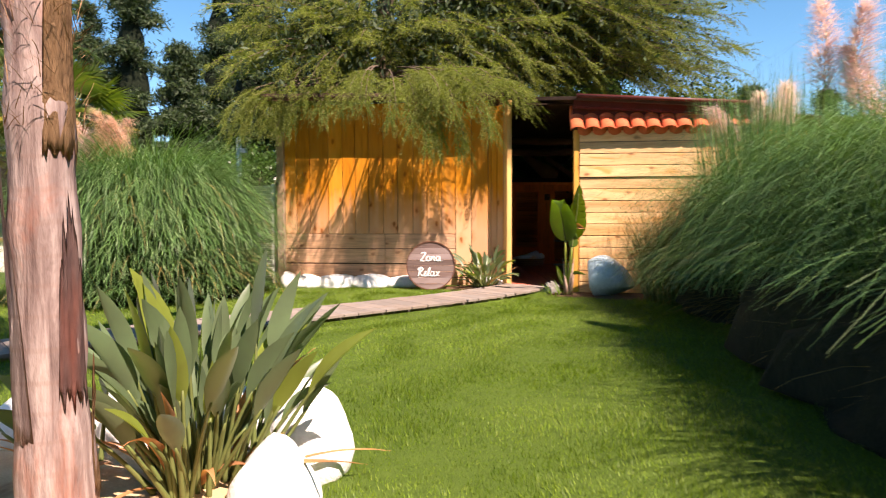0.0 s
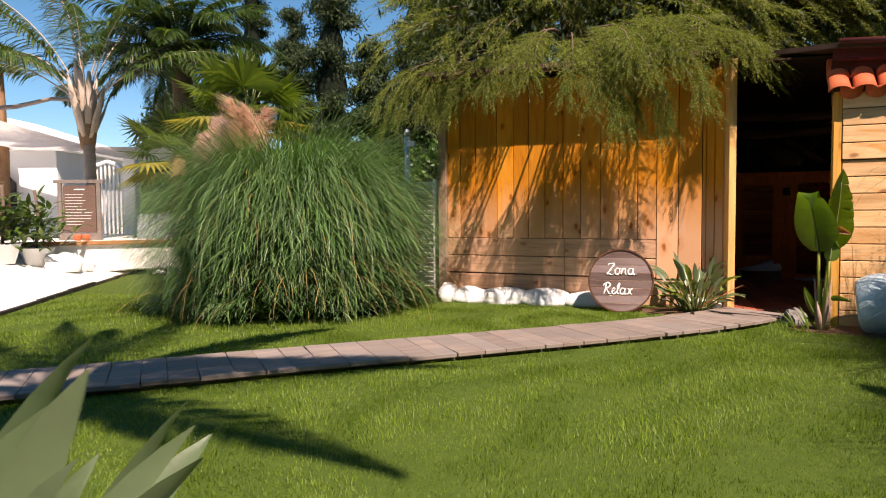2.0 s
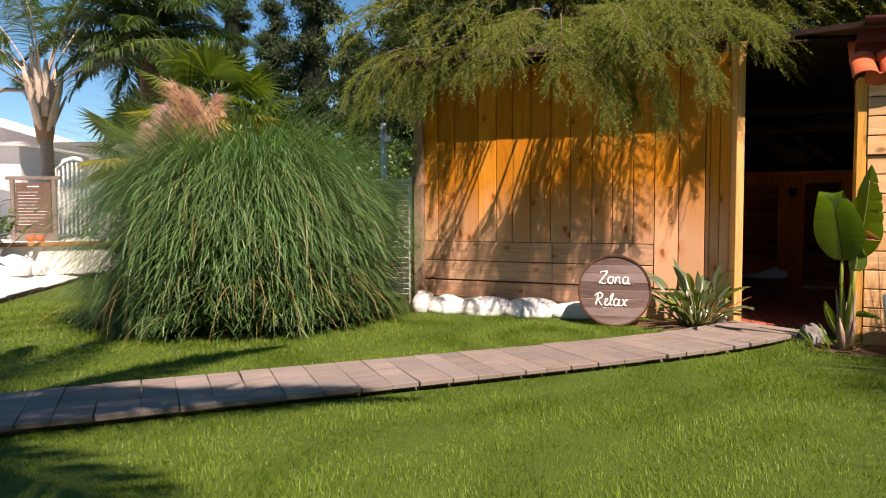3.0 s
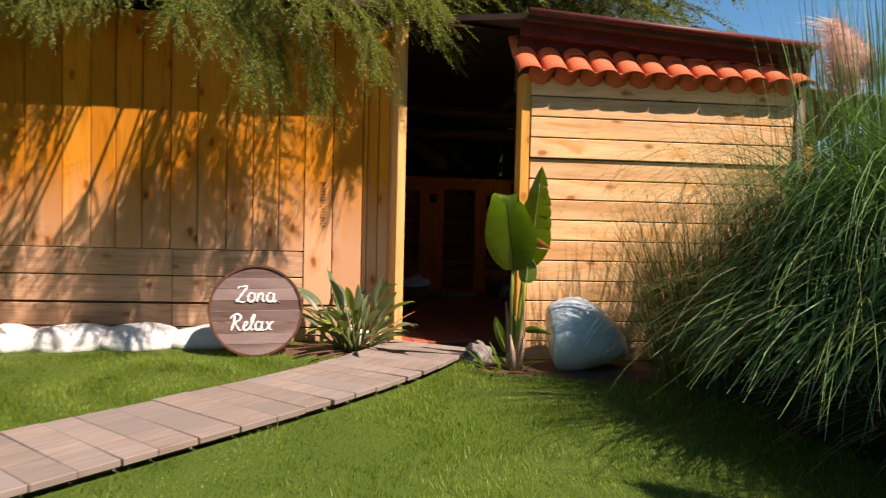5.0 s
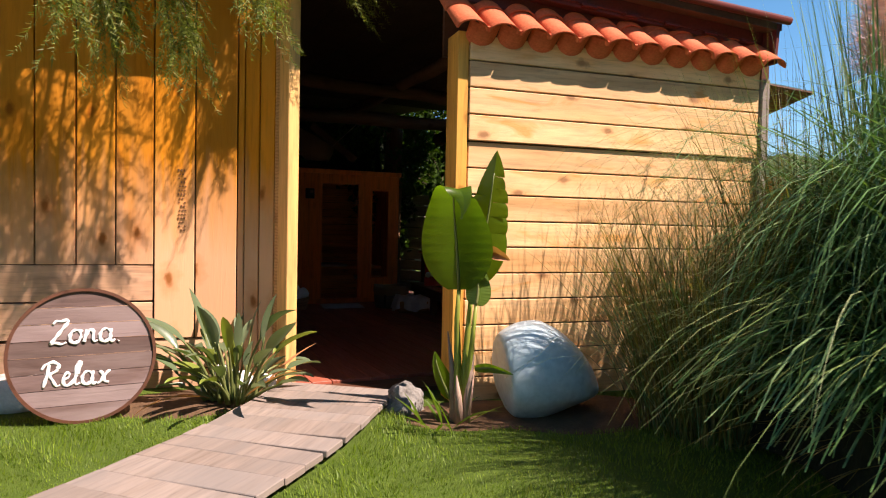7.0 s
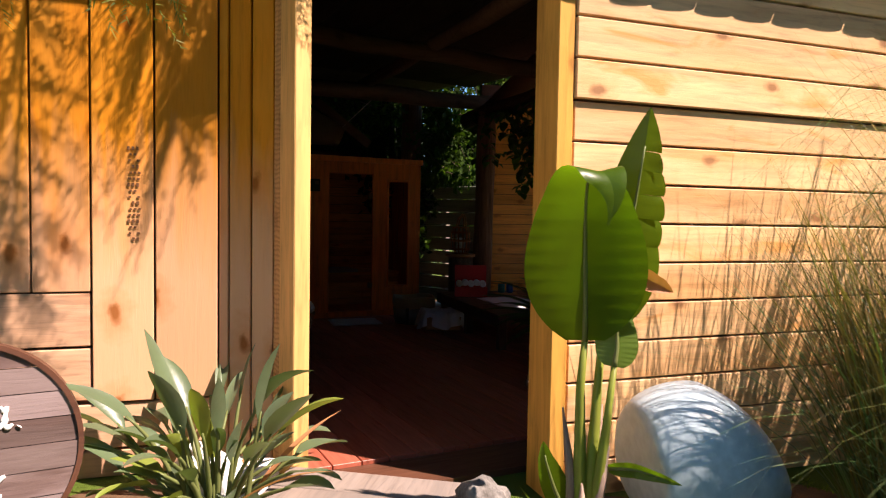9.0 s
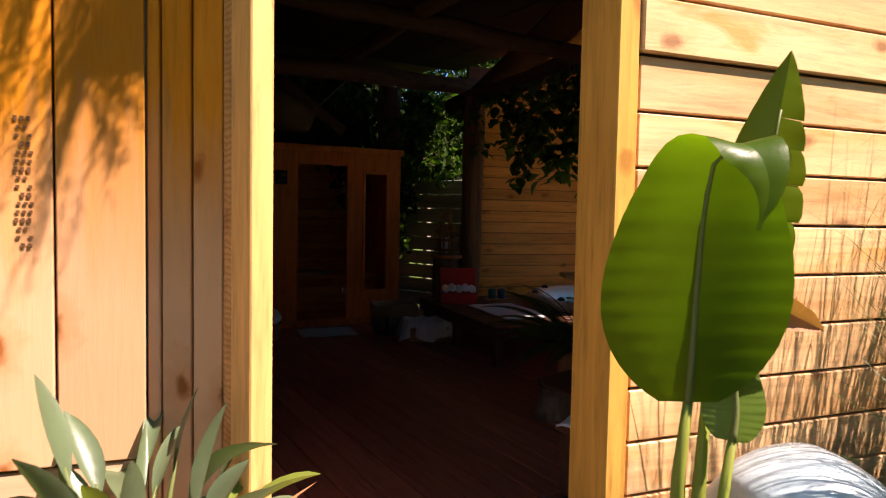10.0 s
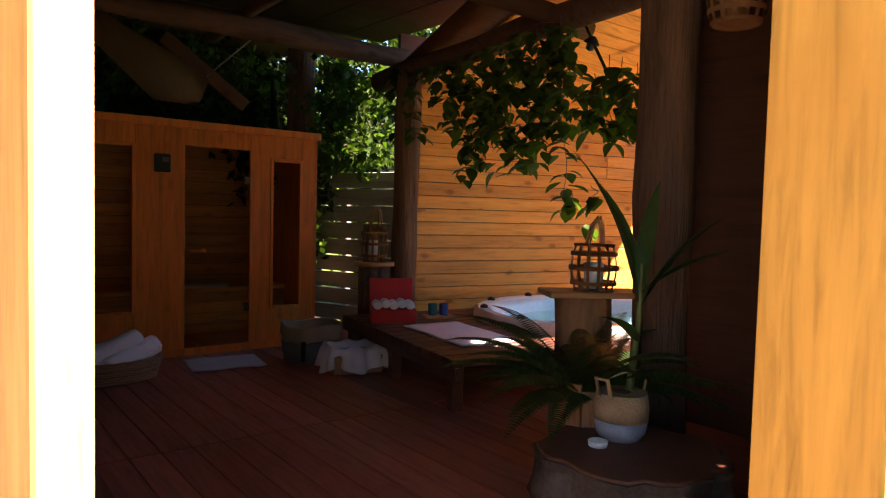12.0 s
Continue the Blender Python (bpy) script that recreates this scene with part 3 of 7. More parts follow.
for z0, z1, x1 in ((0.60, 0.84, 2.90), (0.355, 0.592, 2.90), (0.13, 0.337, LEN_L), (0.0, 0.122, LEN_L)):
    for a, b in ((0.0, 1.72), (1.726, x1)):
        piece("board", (b - a, 0.03, z1 - z0 - 0.004), M_FADED, wall, pose((a + b) / 2, 0.012, (z0 + z1) / 2))
piece("corner_post", (2.85, 0.10, 0.12), timber("grey_brown_post", (0.30, 0.19, 0.12), 0.4, 0.8, 0.1, worn=(0.34, 0.27, 0.22)), wall, pose(-0.06, -0.02, 1.425) @ UPR)
for k in range(16):
    for q in range(3):
        if (k * 7 + q * 5) % 6:
            piece("stamp", (0.011, 0.003, 0.010 if k % 3 else 0.016), M_INK, wall, pose(3.06 + q * 0.018 + 0.004 * (k % 3), -0.0195, 1.08 + 0.027 * k), bev=0.0005)

# return between the wall and the door post
RET = pose(0.735, 11.005, 0, 0, 0, math.degrees(math.atan2(-0.12, 0.24)))
ret = part("wall_return", box(bmesh.new(), 0.0, 0.265, 0.04, 0.09, 0, 3.0), M_DARKWOOD, None, "", RET)
tagged(ret, "narrow shaded return of upright pine boards", "wall", kind="structure")
for a, b in ((0.0, 0.05), (0.05, 0.155), (0.155, 0.262)):
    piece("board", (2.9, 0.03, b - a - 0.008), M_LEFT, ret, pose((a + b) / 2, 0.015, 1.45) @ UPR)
SIDE = pose(0.968, 10.89, 0, 0, 0, math.degrees(math.atan2(-0.215, 0.04)))
plank = one("side_plank", box(bmesh.new(), 0.0, 0.215, 0.0, 0.03, 0, 2.93, 0.004), timber("rough_sawn_pine", (0.56, 0.30, 0.12), 0.4, 0.75, 0.1, 2.2, axis="z", saw=True), "rough-sawn pine plank beside the door post", "plank", SIDE, kind="structure")
door_post = one("door_post", box(bmesh.new(), 0, 0.080, 0, 0.15, 0, 2.95, 0.005), M_POST, "tall yellow pine post at the shed entrance", "post", pose(1.008, 10.665, 0, 0, 0, 12))

# ---- shed: right front wall of level boards ----
WALL_R = pose(1.985, 10.0, 0, 0, 0, math.degrees(math.atan2(-0.30, 2.345)))
LEN_R = 2.364
wall = part("wall_front_right", box(bmesh.new(), 0.04, LEN_R, 0.045, 0.12, 0, 2.36), M_DARKWOOD, None, "", WALL_R)
tagged(wall, "new pine cladding wall with level boards and knots", "wall", kind="structure")
z, k = 2.385, 0
while z > 0.02:
    h = 0.165 if k == 0 else 0.172
    proud = 0.0 if k < 4 else 0.022
    x0 = 0.030 if k < 4 else 0.036
    piece("board", (LEN_R - x0, 0.035, h - 0.010), M_CLAD, wall, pose((LEN_R + x0) / 2, 0.018 + proud, z - h / 2))
    z -= h
    k += 1
piece("jamb", (2.40, 0.205, 0.076), timber("jamb_board", (0.68, 0.35, 0.07), 0.6, 0.55, 0.1, spec=0.2), wall, pose(-0.013, 0.115, 1.20) @ UPR)
piece("end_post", (2.30, 0.14, 0.07), M_GREYWOOD, wall, pose(LEN_R + 0.045, 0.05, 1.15) @ UPR)

# terracotta tile coping on the right wall
def tile_mesh():
    bm, n = bmesh.new(), 10
    for r0, r1, flip in ((0.106, 0.088, 0), (0.092, 0.074, 1)):
        rows = []
        for y, r in ((0.0, r0), (0.42, r1)):
            rows.append([bm.verts.new((r * math.cos(math.pi * i / n), y, r * 0.62 * math.sin(math.pi * i / n))) for i in range(n + 1)])
        for i in range(n):
            q = (rows[0][i], rows[0][i + 1], rows[1][i + 1], rows[1][i])
            bm.faces.new(q if flip else q[::-1]).smooth = True
    bm.verts.ensure_lookup_table()
    m_ = 2 * (n + 1)
    for i in range(n):
        bm.faces.new((bm.verts[i], bm.verts[i + 1], bm.verts[m_ + i + 1], bm.verts[m_ + i]))
    me = bpy.data.meshes.new("tile")
    bm.to_mesh(me)
    bm.free()
    me.materials.append(M_TILE)
    return me


coping = thing("tile_coping", WALL_R, "row of curved terracotta roof tiles along the wall top", "roof tiles", kind="structure")
TILE = tile_mesh()
for i in range(12):
    x = -0.01 + 0.2165 * i
    for row in range(2):
        part("tile", TILE, None, coping, "", pose(x + rnd.uniform(-0.005, 0.005), -0.125 + row * 0.215, 2.372 + row * 0.17 + rnd.uniform(-0.004, 0.004), 37, rnd.uniform(-2, 2), rnd.uniform(-1.5, 1.5)))
    if i < 11:
        part("tile", TILE, None, coping, "", pose(x + 0.108, -0.085, 2.455, 37, 180, 0))

# ---- roofs and beams ----
def slab(name, corners, thick, material, label, category="roof"):
    bm = bmesh.new()
    top = [bm.verts.new(c) for c in corners]
    low = [bm.verts.new((c[0], c[1], c[2] - thick)) for c in corners]
    bm.faces.new(top)
    bm.faces.new(low[::-1])
    for i in range(len(top)):
        j = (i + 1) % len(top)
        bm.faces.new((top[j], top[i], low[i], low[j]))
    return tagged(part(name, bm, material), label, category, kind="structure")


slab("roof_left", [(-2.95, 11.03, 3.12), (0.95, 10.50, 3.04), (0.95, 13.6, 3.35), (-2.95, 13.4, 3.45)], 0.06, M_ROOF, "dark brown felt roof under conifer branches")
slab("roof_right", [(1.95, 9.97, 2.885), (4.42, 9.60, 2.70), (4.62, 14.9, 2.98), (4.35, 18.0, 3.12), (1.0, 18.0, 3.12), (1.0, 10.78, 3.0)], 0.05, M_ROOF, "dark boarded roof over the entrance")
bm = bmesh.new()
tube(bm, [(1.95, 9.93, 2.89), (4.45, 9.56, 2.715)], 0.03, 8)
tagged(part("gutter", bm, M_REDBEAM), "dark red metal roof edge with gutter", "gutter", kind="structure")
fascia = thing("fascia", pose(1.93, 10.07, 2.81, 0, 4.1, -7.4), "dark red fascia boards under the roof edge", "fascia", kind="structure")
piece("board", (2.50, 0.03, 0.11), M_REDBEAM, fascia, pose(1.25, 0, 0))
piece("board", (2.48, 0.03, 0.09), M_REDBEAM, fascia, pose(1.24, 0.10, -0.12))
piece("board", (2.46, 0.10, 0.03), M_REDBEAM, fascia, pose(1.23, 0.05, -0.066))
for i in range(7):
    piece("bracket", (0.12, 0.035, 0.022), M_REDBEAM, fascia, pose(0.3 + i * 0.34, -0.018, -0.062, 0, 0, 0))
piece("end_plate", (0.03, 0.30, 0.30), M_REDBEAM, fascia, pose(2.50, 0.0, -0.08))
bm = bmesh.new()
box(bm, -2.9, 0.95, -0.02, 0.02, -0.10, 0.0, 0.003, pose(0, 10.67, 3.05, 0, 1.2, -7.7))
tagged(part("eave_board", bm, M_LOGX), "brown eave board", "fascia", kind="structure")

# closing walls of the shed, unseen or in the dark
def plain_wall(name, x0, y0, x1, y1, z0, z1, material, label, th=0.08):
    d = Vector((x1 - x0, y1 - y0, 0))
    return tagged(part(name, box(bmesh.new(), 0, d.length, 0, th, z0, z1), material, None, "", pose(x0, y0, 0, 0, 0, math.degrees(math.atan2(d.y, d.x)))), label, "wall", kind="structure")


tagged(part("wall_upper_right", box(bmesh.new(), -0.05, LEN_R + 0.06, 0.30, 0.34, 2.30, 2.80), M_DARKWOOD, None, "", WALL_R), "dark boarded strip between tiles and roof", "wall", kind="structure")
plain_wall("wall_west", -2.55, 13.5, -2.67, 11.62, 0, 3.1, M_DARKWOOD, "dark plank side wall")
plain_wall("wall_back_left", 0.9, 13.5, -2.55, 13.5, 0, 3.1, M_DARKWOOD, "dark plank back wall")
plain_wall("wall_inner_west", 1.02, 15.9, 0.98, 10.83, 0, 2.95, M_DARKWOOD, "dark plank partition inside the shed")
plain_wall("wall_sauna_back", 3.55, 16.35, 1.1, 16.35, 0, 2.02, M_DARKWOOD, "dark plank wall behind the sauna")
plain_wall("wall_inner_east", 4.42, 12.0, 4.42, 9.76, 0, 2.65, M_DARKWOOD, "dark plank partition inside the shed")

# floor of decking boards
floor = part("floor", box(bmesh.new(), 1.04, 4.4, 10.35, 16.6, -0.02, 0.03), M_DARKWOOD)
tagged(floor, "red-brown timber deck inside the relaxation shed", "floor", kind="structure")
x = 1.05
while x < 4.3:
    for y0, y1 in ((10.66, 12.9), (12.905, 15.4)):
        piece("plank", (y1 - y0, 0.138, 0.024), M_DECK, floor, pose(x + 0.07, (y0 + y1) / 2, 0.04, 0, 0, 90), bev=0.003)
    x += 0.143

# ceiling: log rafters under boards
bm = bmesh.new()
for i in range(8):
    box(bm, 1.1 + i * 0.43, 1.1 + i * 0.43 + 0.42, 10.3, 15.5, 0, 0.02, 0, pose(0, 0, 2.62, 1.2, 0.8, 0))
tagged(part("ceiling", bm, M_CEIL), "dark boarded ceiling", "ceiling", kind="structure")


def log(name, p0, p1, r, label, material=M_LOGX, group="log rafters"):
    bm = bmesh.new()
    p0, p1 = Vector(p0), Vector(p1)
    tube(bm, [p0.lerp(p1, k / 8) + Vector((0, 0, 0.012 * math.sin(k * 2.1))) for k in range(9)], [r * (1 + 0.06 * math.sin(k * 1.7 + r * 90)) for k in range(9)], 14, 0.08, int(r * 1000))
    return one(name, bm, material, label, "beam" if material is M_LOGX else "post", None, group)


log("log_beam", (1.1, 14.1, 2.42), (4.9, 14.75, 2.55), 0.085, "round brown log rafter under the roof")
log("log_beam", (1.1, 12.5, 2.50), (4.6, 12.9, 2.52), 0.07, "round brown log rafter under the roof")
log("log_beam", (4.25, 11.4, 2.56), (4.15, 14.9, 2.36), 0.09, "heavy round log beam along the tub side")
log("log_beam", (2.5, 10.6, 2.55), (2.75, 15.2, 2.58), 0.06, "round brown log rafter under the roof")
log("log_post", (3.99, 11.79, 0.0), (3.97, 11.79, 2.6), 0.15, "thick cracked grey-brown log post", M_LOG, "log posts")
log("log_post", (4.12, 14.42, 0.0), (4.15, 14.42, 2.4), 0.105, "brown round log post beside the pine wall", M_LOG, "log posts")
log("log_post", (3.86, 15.9, 0.0), (3.87, 15.9, 2.78), 0.135, "brown round log post behind the sauna", M_LOG, "log posts")

# pine wall behind the tub and its sloping plank ceiling
W3 = pose(4.20, 14.62, 0, 0, 0, -11)
wall = part("wall_tub", box(bmesh.new(), 0.0, 4.2, 0.03, 0.09, 0, 2.75), M_DARKWOOD, None, "", W3)
tagged(wall, "honey-coloured pine wall of level boards behind the hot tub", "wall", kind="structure")
z = 0.06
while z < 2.5:
    for a, b in ((0.0, 2.3), (2.304, 4.2)) if int(z * 7) % 2 else ((0.0, 3.1), (3.104, 4.2)):
        piece("board", (b - a, 0.02, 0.112), M_INNER, wall, pose((a + b) / 2, 0.012, z + 0.058), bev=0.003)
    z += 0.118
canopy = part("ceiling_tub", box(bmesh.new(), -0.05, 3.35, -2.95, 0.02, 0.03, 0.05), M_DARKWOOD, None, "", W3 @ pose(0, 0, 2.40, -11, 5, 0))
tagged(canopy, "sloping pine plank ceiling above the hot tub", "ceiling", kind="structure")
bm = bmesh.new()
for i in range(14):
    box(bm, 0.30, 2.7, -2.19 + i * 0.156, -2.19 + i * 0.156 + 0.15, 0.0, 0.022, 0.003, W3 @ pose(0, 0, 2.40, -11, 5, 0))
part("planks", bm, M_INNER, None)
tagged(bpy.data.objects["planks"], "honey pine planks of the tub ceiling", "ceiling", kind="structure")
plain_wall("wall_east", 8.0, 10.5, 8.3, 14.2, 0, 1.9, M_INNER, "pine screen wall beyond the hot tub")
plain_wall("wall_south_east", 4.45, 10.0, 8.0, 9.6, 0, 1.0, M_INNER, "low pine wall beyond the pampas")

# unseen green walls added to close the garden behind the walk and block sky light
M_SKYBLOCK = mottled("skyblock_green", (0.02, 0.04, 0.01), (0.05, 0.085, 0.02), 5, 40, 0.9, 1.0, 0.05)
plain_wall("wall_hedge_south", -16.0, -6.0, 12.0, -6.0, 0, 8.5, M_SKYBLOCK, "unseen hedge-green wall added to block low sky light", 0.6)
plain_wall("wall_hedge_east", 12.0, -6.0, 12.0, 9.0, 0, 7.0, M_SKYBLOCK, "unseen hedge-green wall added to block low sky light", 0.6)

# slatted fence behind the sauna
fence = thing("slatted_fence", pose(3.95, 16.9, 0, 0, 0, math.degrees(math.atan2(-1.9, 0.75))), "pale grey slatted timber fence behind the sauna", "fence", kind="structure")
for i in range(9):
    piece("slat", (2.4, 0.022, 0.158), timber("pale_slat", (0.38, 0.38, 0.33), 0.1, 0.7, 0.15) if i == 0 else bpy.data.materials["pale_slat"], fence, pose(1.05, 0, 0.14 + i * 0.172, rnd.uniform(-1, 1), rnd.uniform(-0.25, 0.25), 0))
for x in (0.05, 1.1, 2.2):
    piece("post", (0.07, 0.07, 1.55), M_GREYWOOD, fence, pose(x, 0.05, 0.77))

# ---- planting ----
def lerp2(a, b, k):
    return a + (b - a) * k


def inside_lawn(x, y):
    """True where mown grass grows."""
    keep = ((x - EDGE_A.x) * EDGE_N.x + (y - EDGE_A.y) * EDGE_N.y) < -0.06
    keep &= y < np.where(x < 0.8, 10.80 + 0.09 * (x + 2.6), 9.90 - 0.127 * (x - 1.98))
    for (x0, y0), (x1, y1) in zip(PATH, PATH[1:]):
        dx, dy = x1 - x0, y1 - y0
        t = np.clip(((x - x0) * dx + (y - y0) * dy) / (dx * dx + dy * dy), 0, 1)
        keep &= np.hypot(x - x0 - t * dx, y - y0 - t * dy) > 0.405
    keep &= np.hypot((x - BED[0]) / 1.15, y - BED[1]) > 1.12
    for (cx, cy, rx, ry) in ((1.95, 9.72, 0.5, 0.34), (0.42, 10.62, 0.55, 0.36), (2.6, 9.5, 0.62, 0.42)):
        keep &= np.hypot((x - cx) / rx, (y - cy) / ry) > 0.9
    return keep


def ripple(x, y, scale, seed):
    """Smooth uneven waves over the plan, about -1 to 1."""
    k = np.random.default_rng(seed)
    total_ = np.zeros(len(x))
    for i in range(9):
        a, q, ph = k.uniform(0, 2 * math.pi), scale * k.uniform(0.5, 1.8), k.uniform(0, 2 * math.pi)
        total_ += np.sin(q * (x * math.cos(a) + y * math.sin(a)) + ph + 0.8 * np.sin(0.6 * q * (y * math.cos(a) - x * math.sin(a)) + i))
    return total_ / 3.6


def lawn():
    chunks = []
    for x0, x1, y0, y1, n, h, w in ((-3.2, 3.2, 1.2, 10.6, 230000, 0.027, 0.0048), (-8.5, -3.2, 3.0, 11.0, 60000, 0.034, 0.008), (-3.2, 3.2, 1.2, 10.6, 7000, 0.05, 0.004)):
        x, y = rng.uniform(x0, x1, n), rng.uniform(y0, y1, n)
        k = inside_lawn(x, y)
        x, y = x[k], y[k]
        n = len(x)
        tall = 1 + 0.55 * ripple(x, y, 5.0, 1) + 0.35 * ripple(x, y, 17.0, 2)
        lie = ripple(x, y, 3.0, 3)
        L = h * np.clip(tall, 0.35, 2.0) * rng.uniform(0.6, 1.4, n)
        az, el = 5.0 * lie + rng.normal(0, 1.1, n), rng.uniform(0.1, 0.95, n)
        sd = az + math.pi / 2
        ww = w * rng.uniform(0.6, 1.2, n) / 2
        p = np.stack([x, y, np.zeros(n)], 1)
        u = np.stack([np.cos(sd), np.sin(sd), np.zeros(n)], 1) * ww[:, None]
        d = np.stack([np.cos(az) * np.sin(el), np.sin(az) * np.sin(el), np.cos(el)], 1) * L[:, None]
        chunks.append((np.stack([p - u, p + u, p + d], 1).reshape(-1, 3), np.arange(n * 3).reshape(-1, 3)))
    v, f = joined(chunks)
    tagged(part("lawn_grass", raw("lawn_grass", v, f), M_GRASS), "short bright green mown lawn grass", "grass", kind="stuff")


lawn()


def clump(n, r0, lean, bend, length, width, seg=7, power=1.6, z0=0.0, twist=0.6, shape="blade", fold=0.0, az=None):
    az = rng.uniform(0, 2 * math.pi, n) if az is None else az
    rr = r0 * np.sqrt(rng.random(n))
    off = az + rng.normal(0, 0.5, n)
    base = np.stack([rr * np.cos(off), rr * np.sin(off), np.full(n, z0)], 1)
    return ribbons(base, az, rng.uniform(*lean, n), rng.uniform(*bend, n), rng.uniform(*length, n), rng.uniform(*width, n), seg, power, shape, fold, twist)


def plume(parent, m, h, material, stem, seed):
    """A feathery pampas plume on its stalk."""
    k = np.random.default_rng(seed)
    n = 1500
    s = k.random(n) ** 0.8
    nod = k.uniform(-1, 1, 2)
    spray = k.integers(0, 26, n)
    sa, sr = k.uniform(0, 2 * math.pi, 26), k.uniform(0.4, 1.0, 26)
    wid = np.sin(np.pi * np.clip(s * 0.9 + 0.08, 0, 1)) ** 0.7 * 0.15
    a = sa[spray] + k.normal(0, 0.35, n)
    r = wid * sr[spray] * np.sqrt(k.random(n))
    bend = 0.32 * h * s ** 2
    p = np.stack([r * np.cos(a) + nod[0] * bend, r * np.sin(a) + nod[1] * bend, s * h * 0.95 - 1.2 * r], 1)
    d = np.stack([np.cos(a) * 0.6 + nod[0] * 0.5 * s, np.sin(a) * 0.6 + nod[1] * 0.5 * s, 0.5 - 0.75 * k.random(n)], 1)
    L = 0.16 * k.uniform(0.4, 1.4, n)[:, None]
    u = np.stack([-np.sin(a), np.cos(a), np.zeros(n)], 1) * 0.0045
    v = np.stack([p - u, p + u, p + d * L], 1).reshape(-1, 3)
    q = part("plume", raw("plume", v, np.arange(n * 3).reshape(-1, 3)), material, parent, "feathery pink-beige plume", m)
    bm = tube(bmesh.new(), [(0, 0, -stem), (0.01, 0, -stem * 0.5), (0.02, 0, 0), (0.06, 0, h * 0.7)], [0.009, 0.007, 0.006, 0.003], 5)
    part("stalk", bm, M_STALK, q)


def mound(rx, rz, seed, rough=0.3):
    """A lumpy dome on the ground."""
    bm = rock(rx, rx, rz, seed, rough, 3, 0.05, 2.0)
    return bm


def pampas(name, x, y, r, h, n, label, plumes, seed, culms=0, tall=2.4, dry=0.06, r0=0.45, reach=1.0, stand=0.55, core=0.62, wide=(0.007, 0.014), mess=0.6, curl=0.0, bare=0.0):
    t = thing(name, pose(x, y, 0), label, "pampas grass", "pampas grass clumps")
    global rng
    keep, rng = rng, np.random.default_rng(seed)
    a = clump(int(n * 0.68 * 0.5), r0, (0.12, 0.42), (2.4 + curl, 2.8 + curl), (h * 1.25 * reach, h * 1.65 * reach), wide, 10, 1.15, 0.0, 0.9)
    b = clump(int(n * 0.32 * 0.5), r0, (0.03, 0.25), (2.3, 2.9), (h * 1.2, h * 1.6), wide, 10, 2.0, 0.0, 0.9)
    chunks = [a, b]
    for m_, lo, lean, size in ((int(n * 0.5), 0.35, (0.0, 0.30), (0.75, 1.3)), (int(n * 0.56 * 0.5), 0.12, (-0.15, 0.15), (0.6, 1.0))):
        az, ph = rng.uniform(0, 2 * math.pi, m_), np.arccos(rng.uniform(lo, min(1.0, lo + 0.65), m_))
        base = np.stack([r * core * 0.95 * np.sin(ph) * np.cos(az), r * core * 0.95 * np.sin(ph) * np.sin(az), h * 0.72 * np.cos(ph)], 1)
        chunks.append(ribbons(base, az + rng.normal(0, mess, m_), rng.uniform(*lean, m_) + 0.35 * ph, rng.uniform(1.9 + curl, 2.6 + curl, m_), rng.uniform(*size, m_), rng.uniform(*wide, m_), 8, 1.0, "blade", 0.0, 0.9))
    v, f = joined(chunks)
    f = f[v[f][:, :, 2].min(1) > -0.02]
    # low blades dropped so the dark-coloured mound shows as shade at the foot
    if bare:
        f = f[v[f][:, :, 2].mean(1) > bare * (0.75 + 0.5 * np.sin(np.arange(len(f)) * 0.013) ** 2)]
    part("blades", raw("blades", v, f), M_PAMPAS, t)
    v, f = clump(int(n * dry), 0.5, (0.5, 1.4), (0.6, 1.6), (r * 0.4, r * 0.95), (0.006, 0.011), 6, 1.3)
    f = f[v[f][:, :, 2].min(1) > -0.02]
    part("dry_blades", raw("dry_blades", v, f), M_DRYBLADE, t, "straw-coloured dry blades")
    part("thatch", mound(r * core * 0.94, h * 0.62, seed), M_CLUMPSHADE, t, "near-black inner mound, coloured for the shade among the blades")
    if culms:
        v, f = clump(culms, stand, (0.0, 0.16), (-0.1, 0.25), (tall * 0.8, tall * 1.12), (0.009, 0.016), 5, 1.0, 0.0, 1.5)
        part("culms", raw("culms", v, f), M_PAMPAS, t, "upright green culms")
    rng = keep
    for i, (px, py, pz, ph, m_) in enumerate(plumes):
        plume(t, pose(px - x, py - y, pz, (i * 7) % 13 - 6, (i * 5) % 15 - 7, i * 70), ph, m_, pz, seed * 10 + i)
    return t


# near-black mound colour imitates the shade deep inside a clump
M_CLUMPSHADE = mottled("clump_shade", (0.008, 0.010, 0.005), (0.02, 0.022, 0.009), 12, 60, 0.95, 1.0, 0.03, stretch=(1, 1, 0.3))


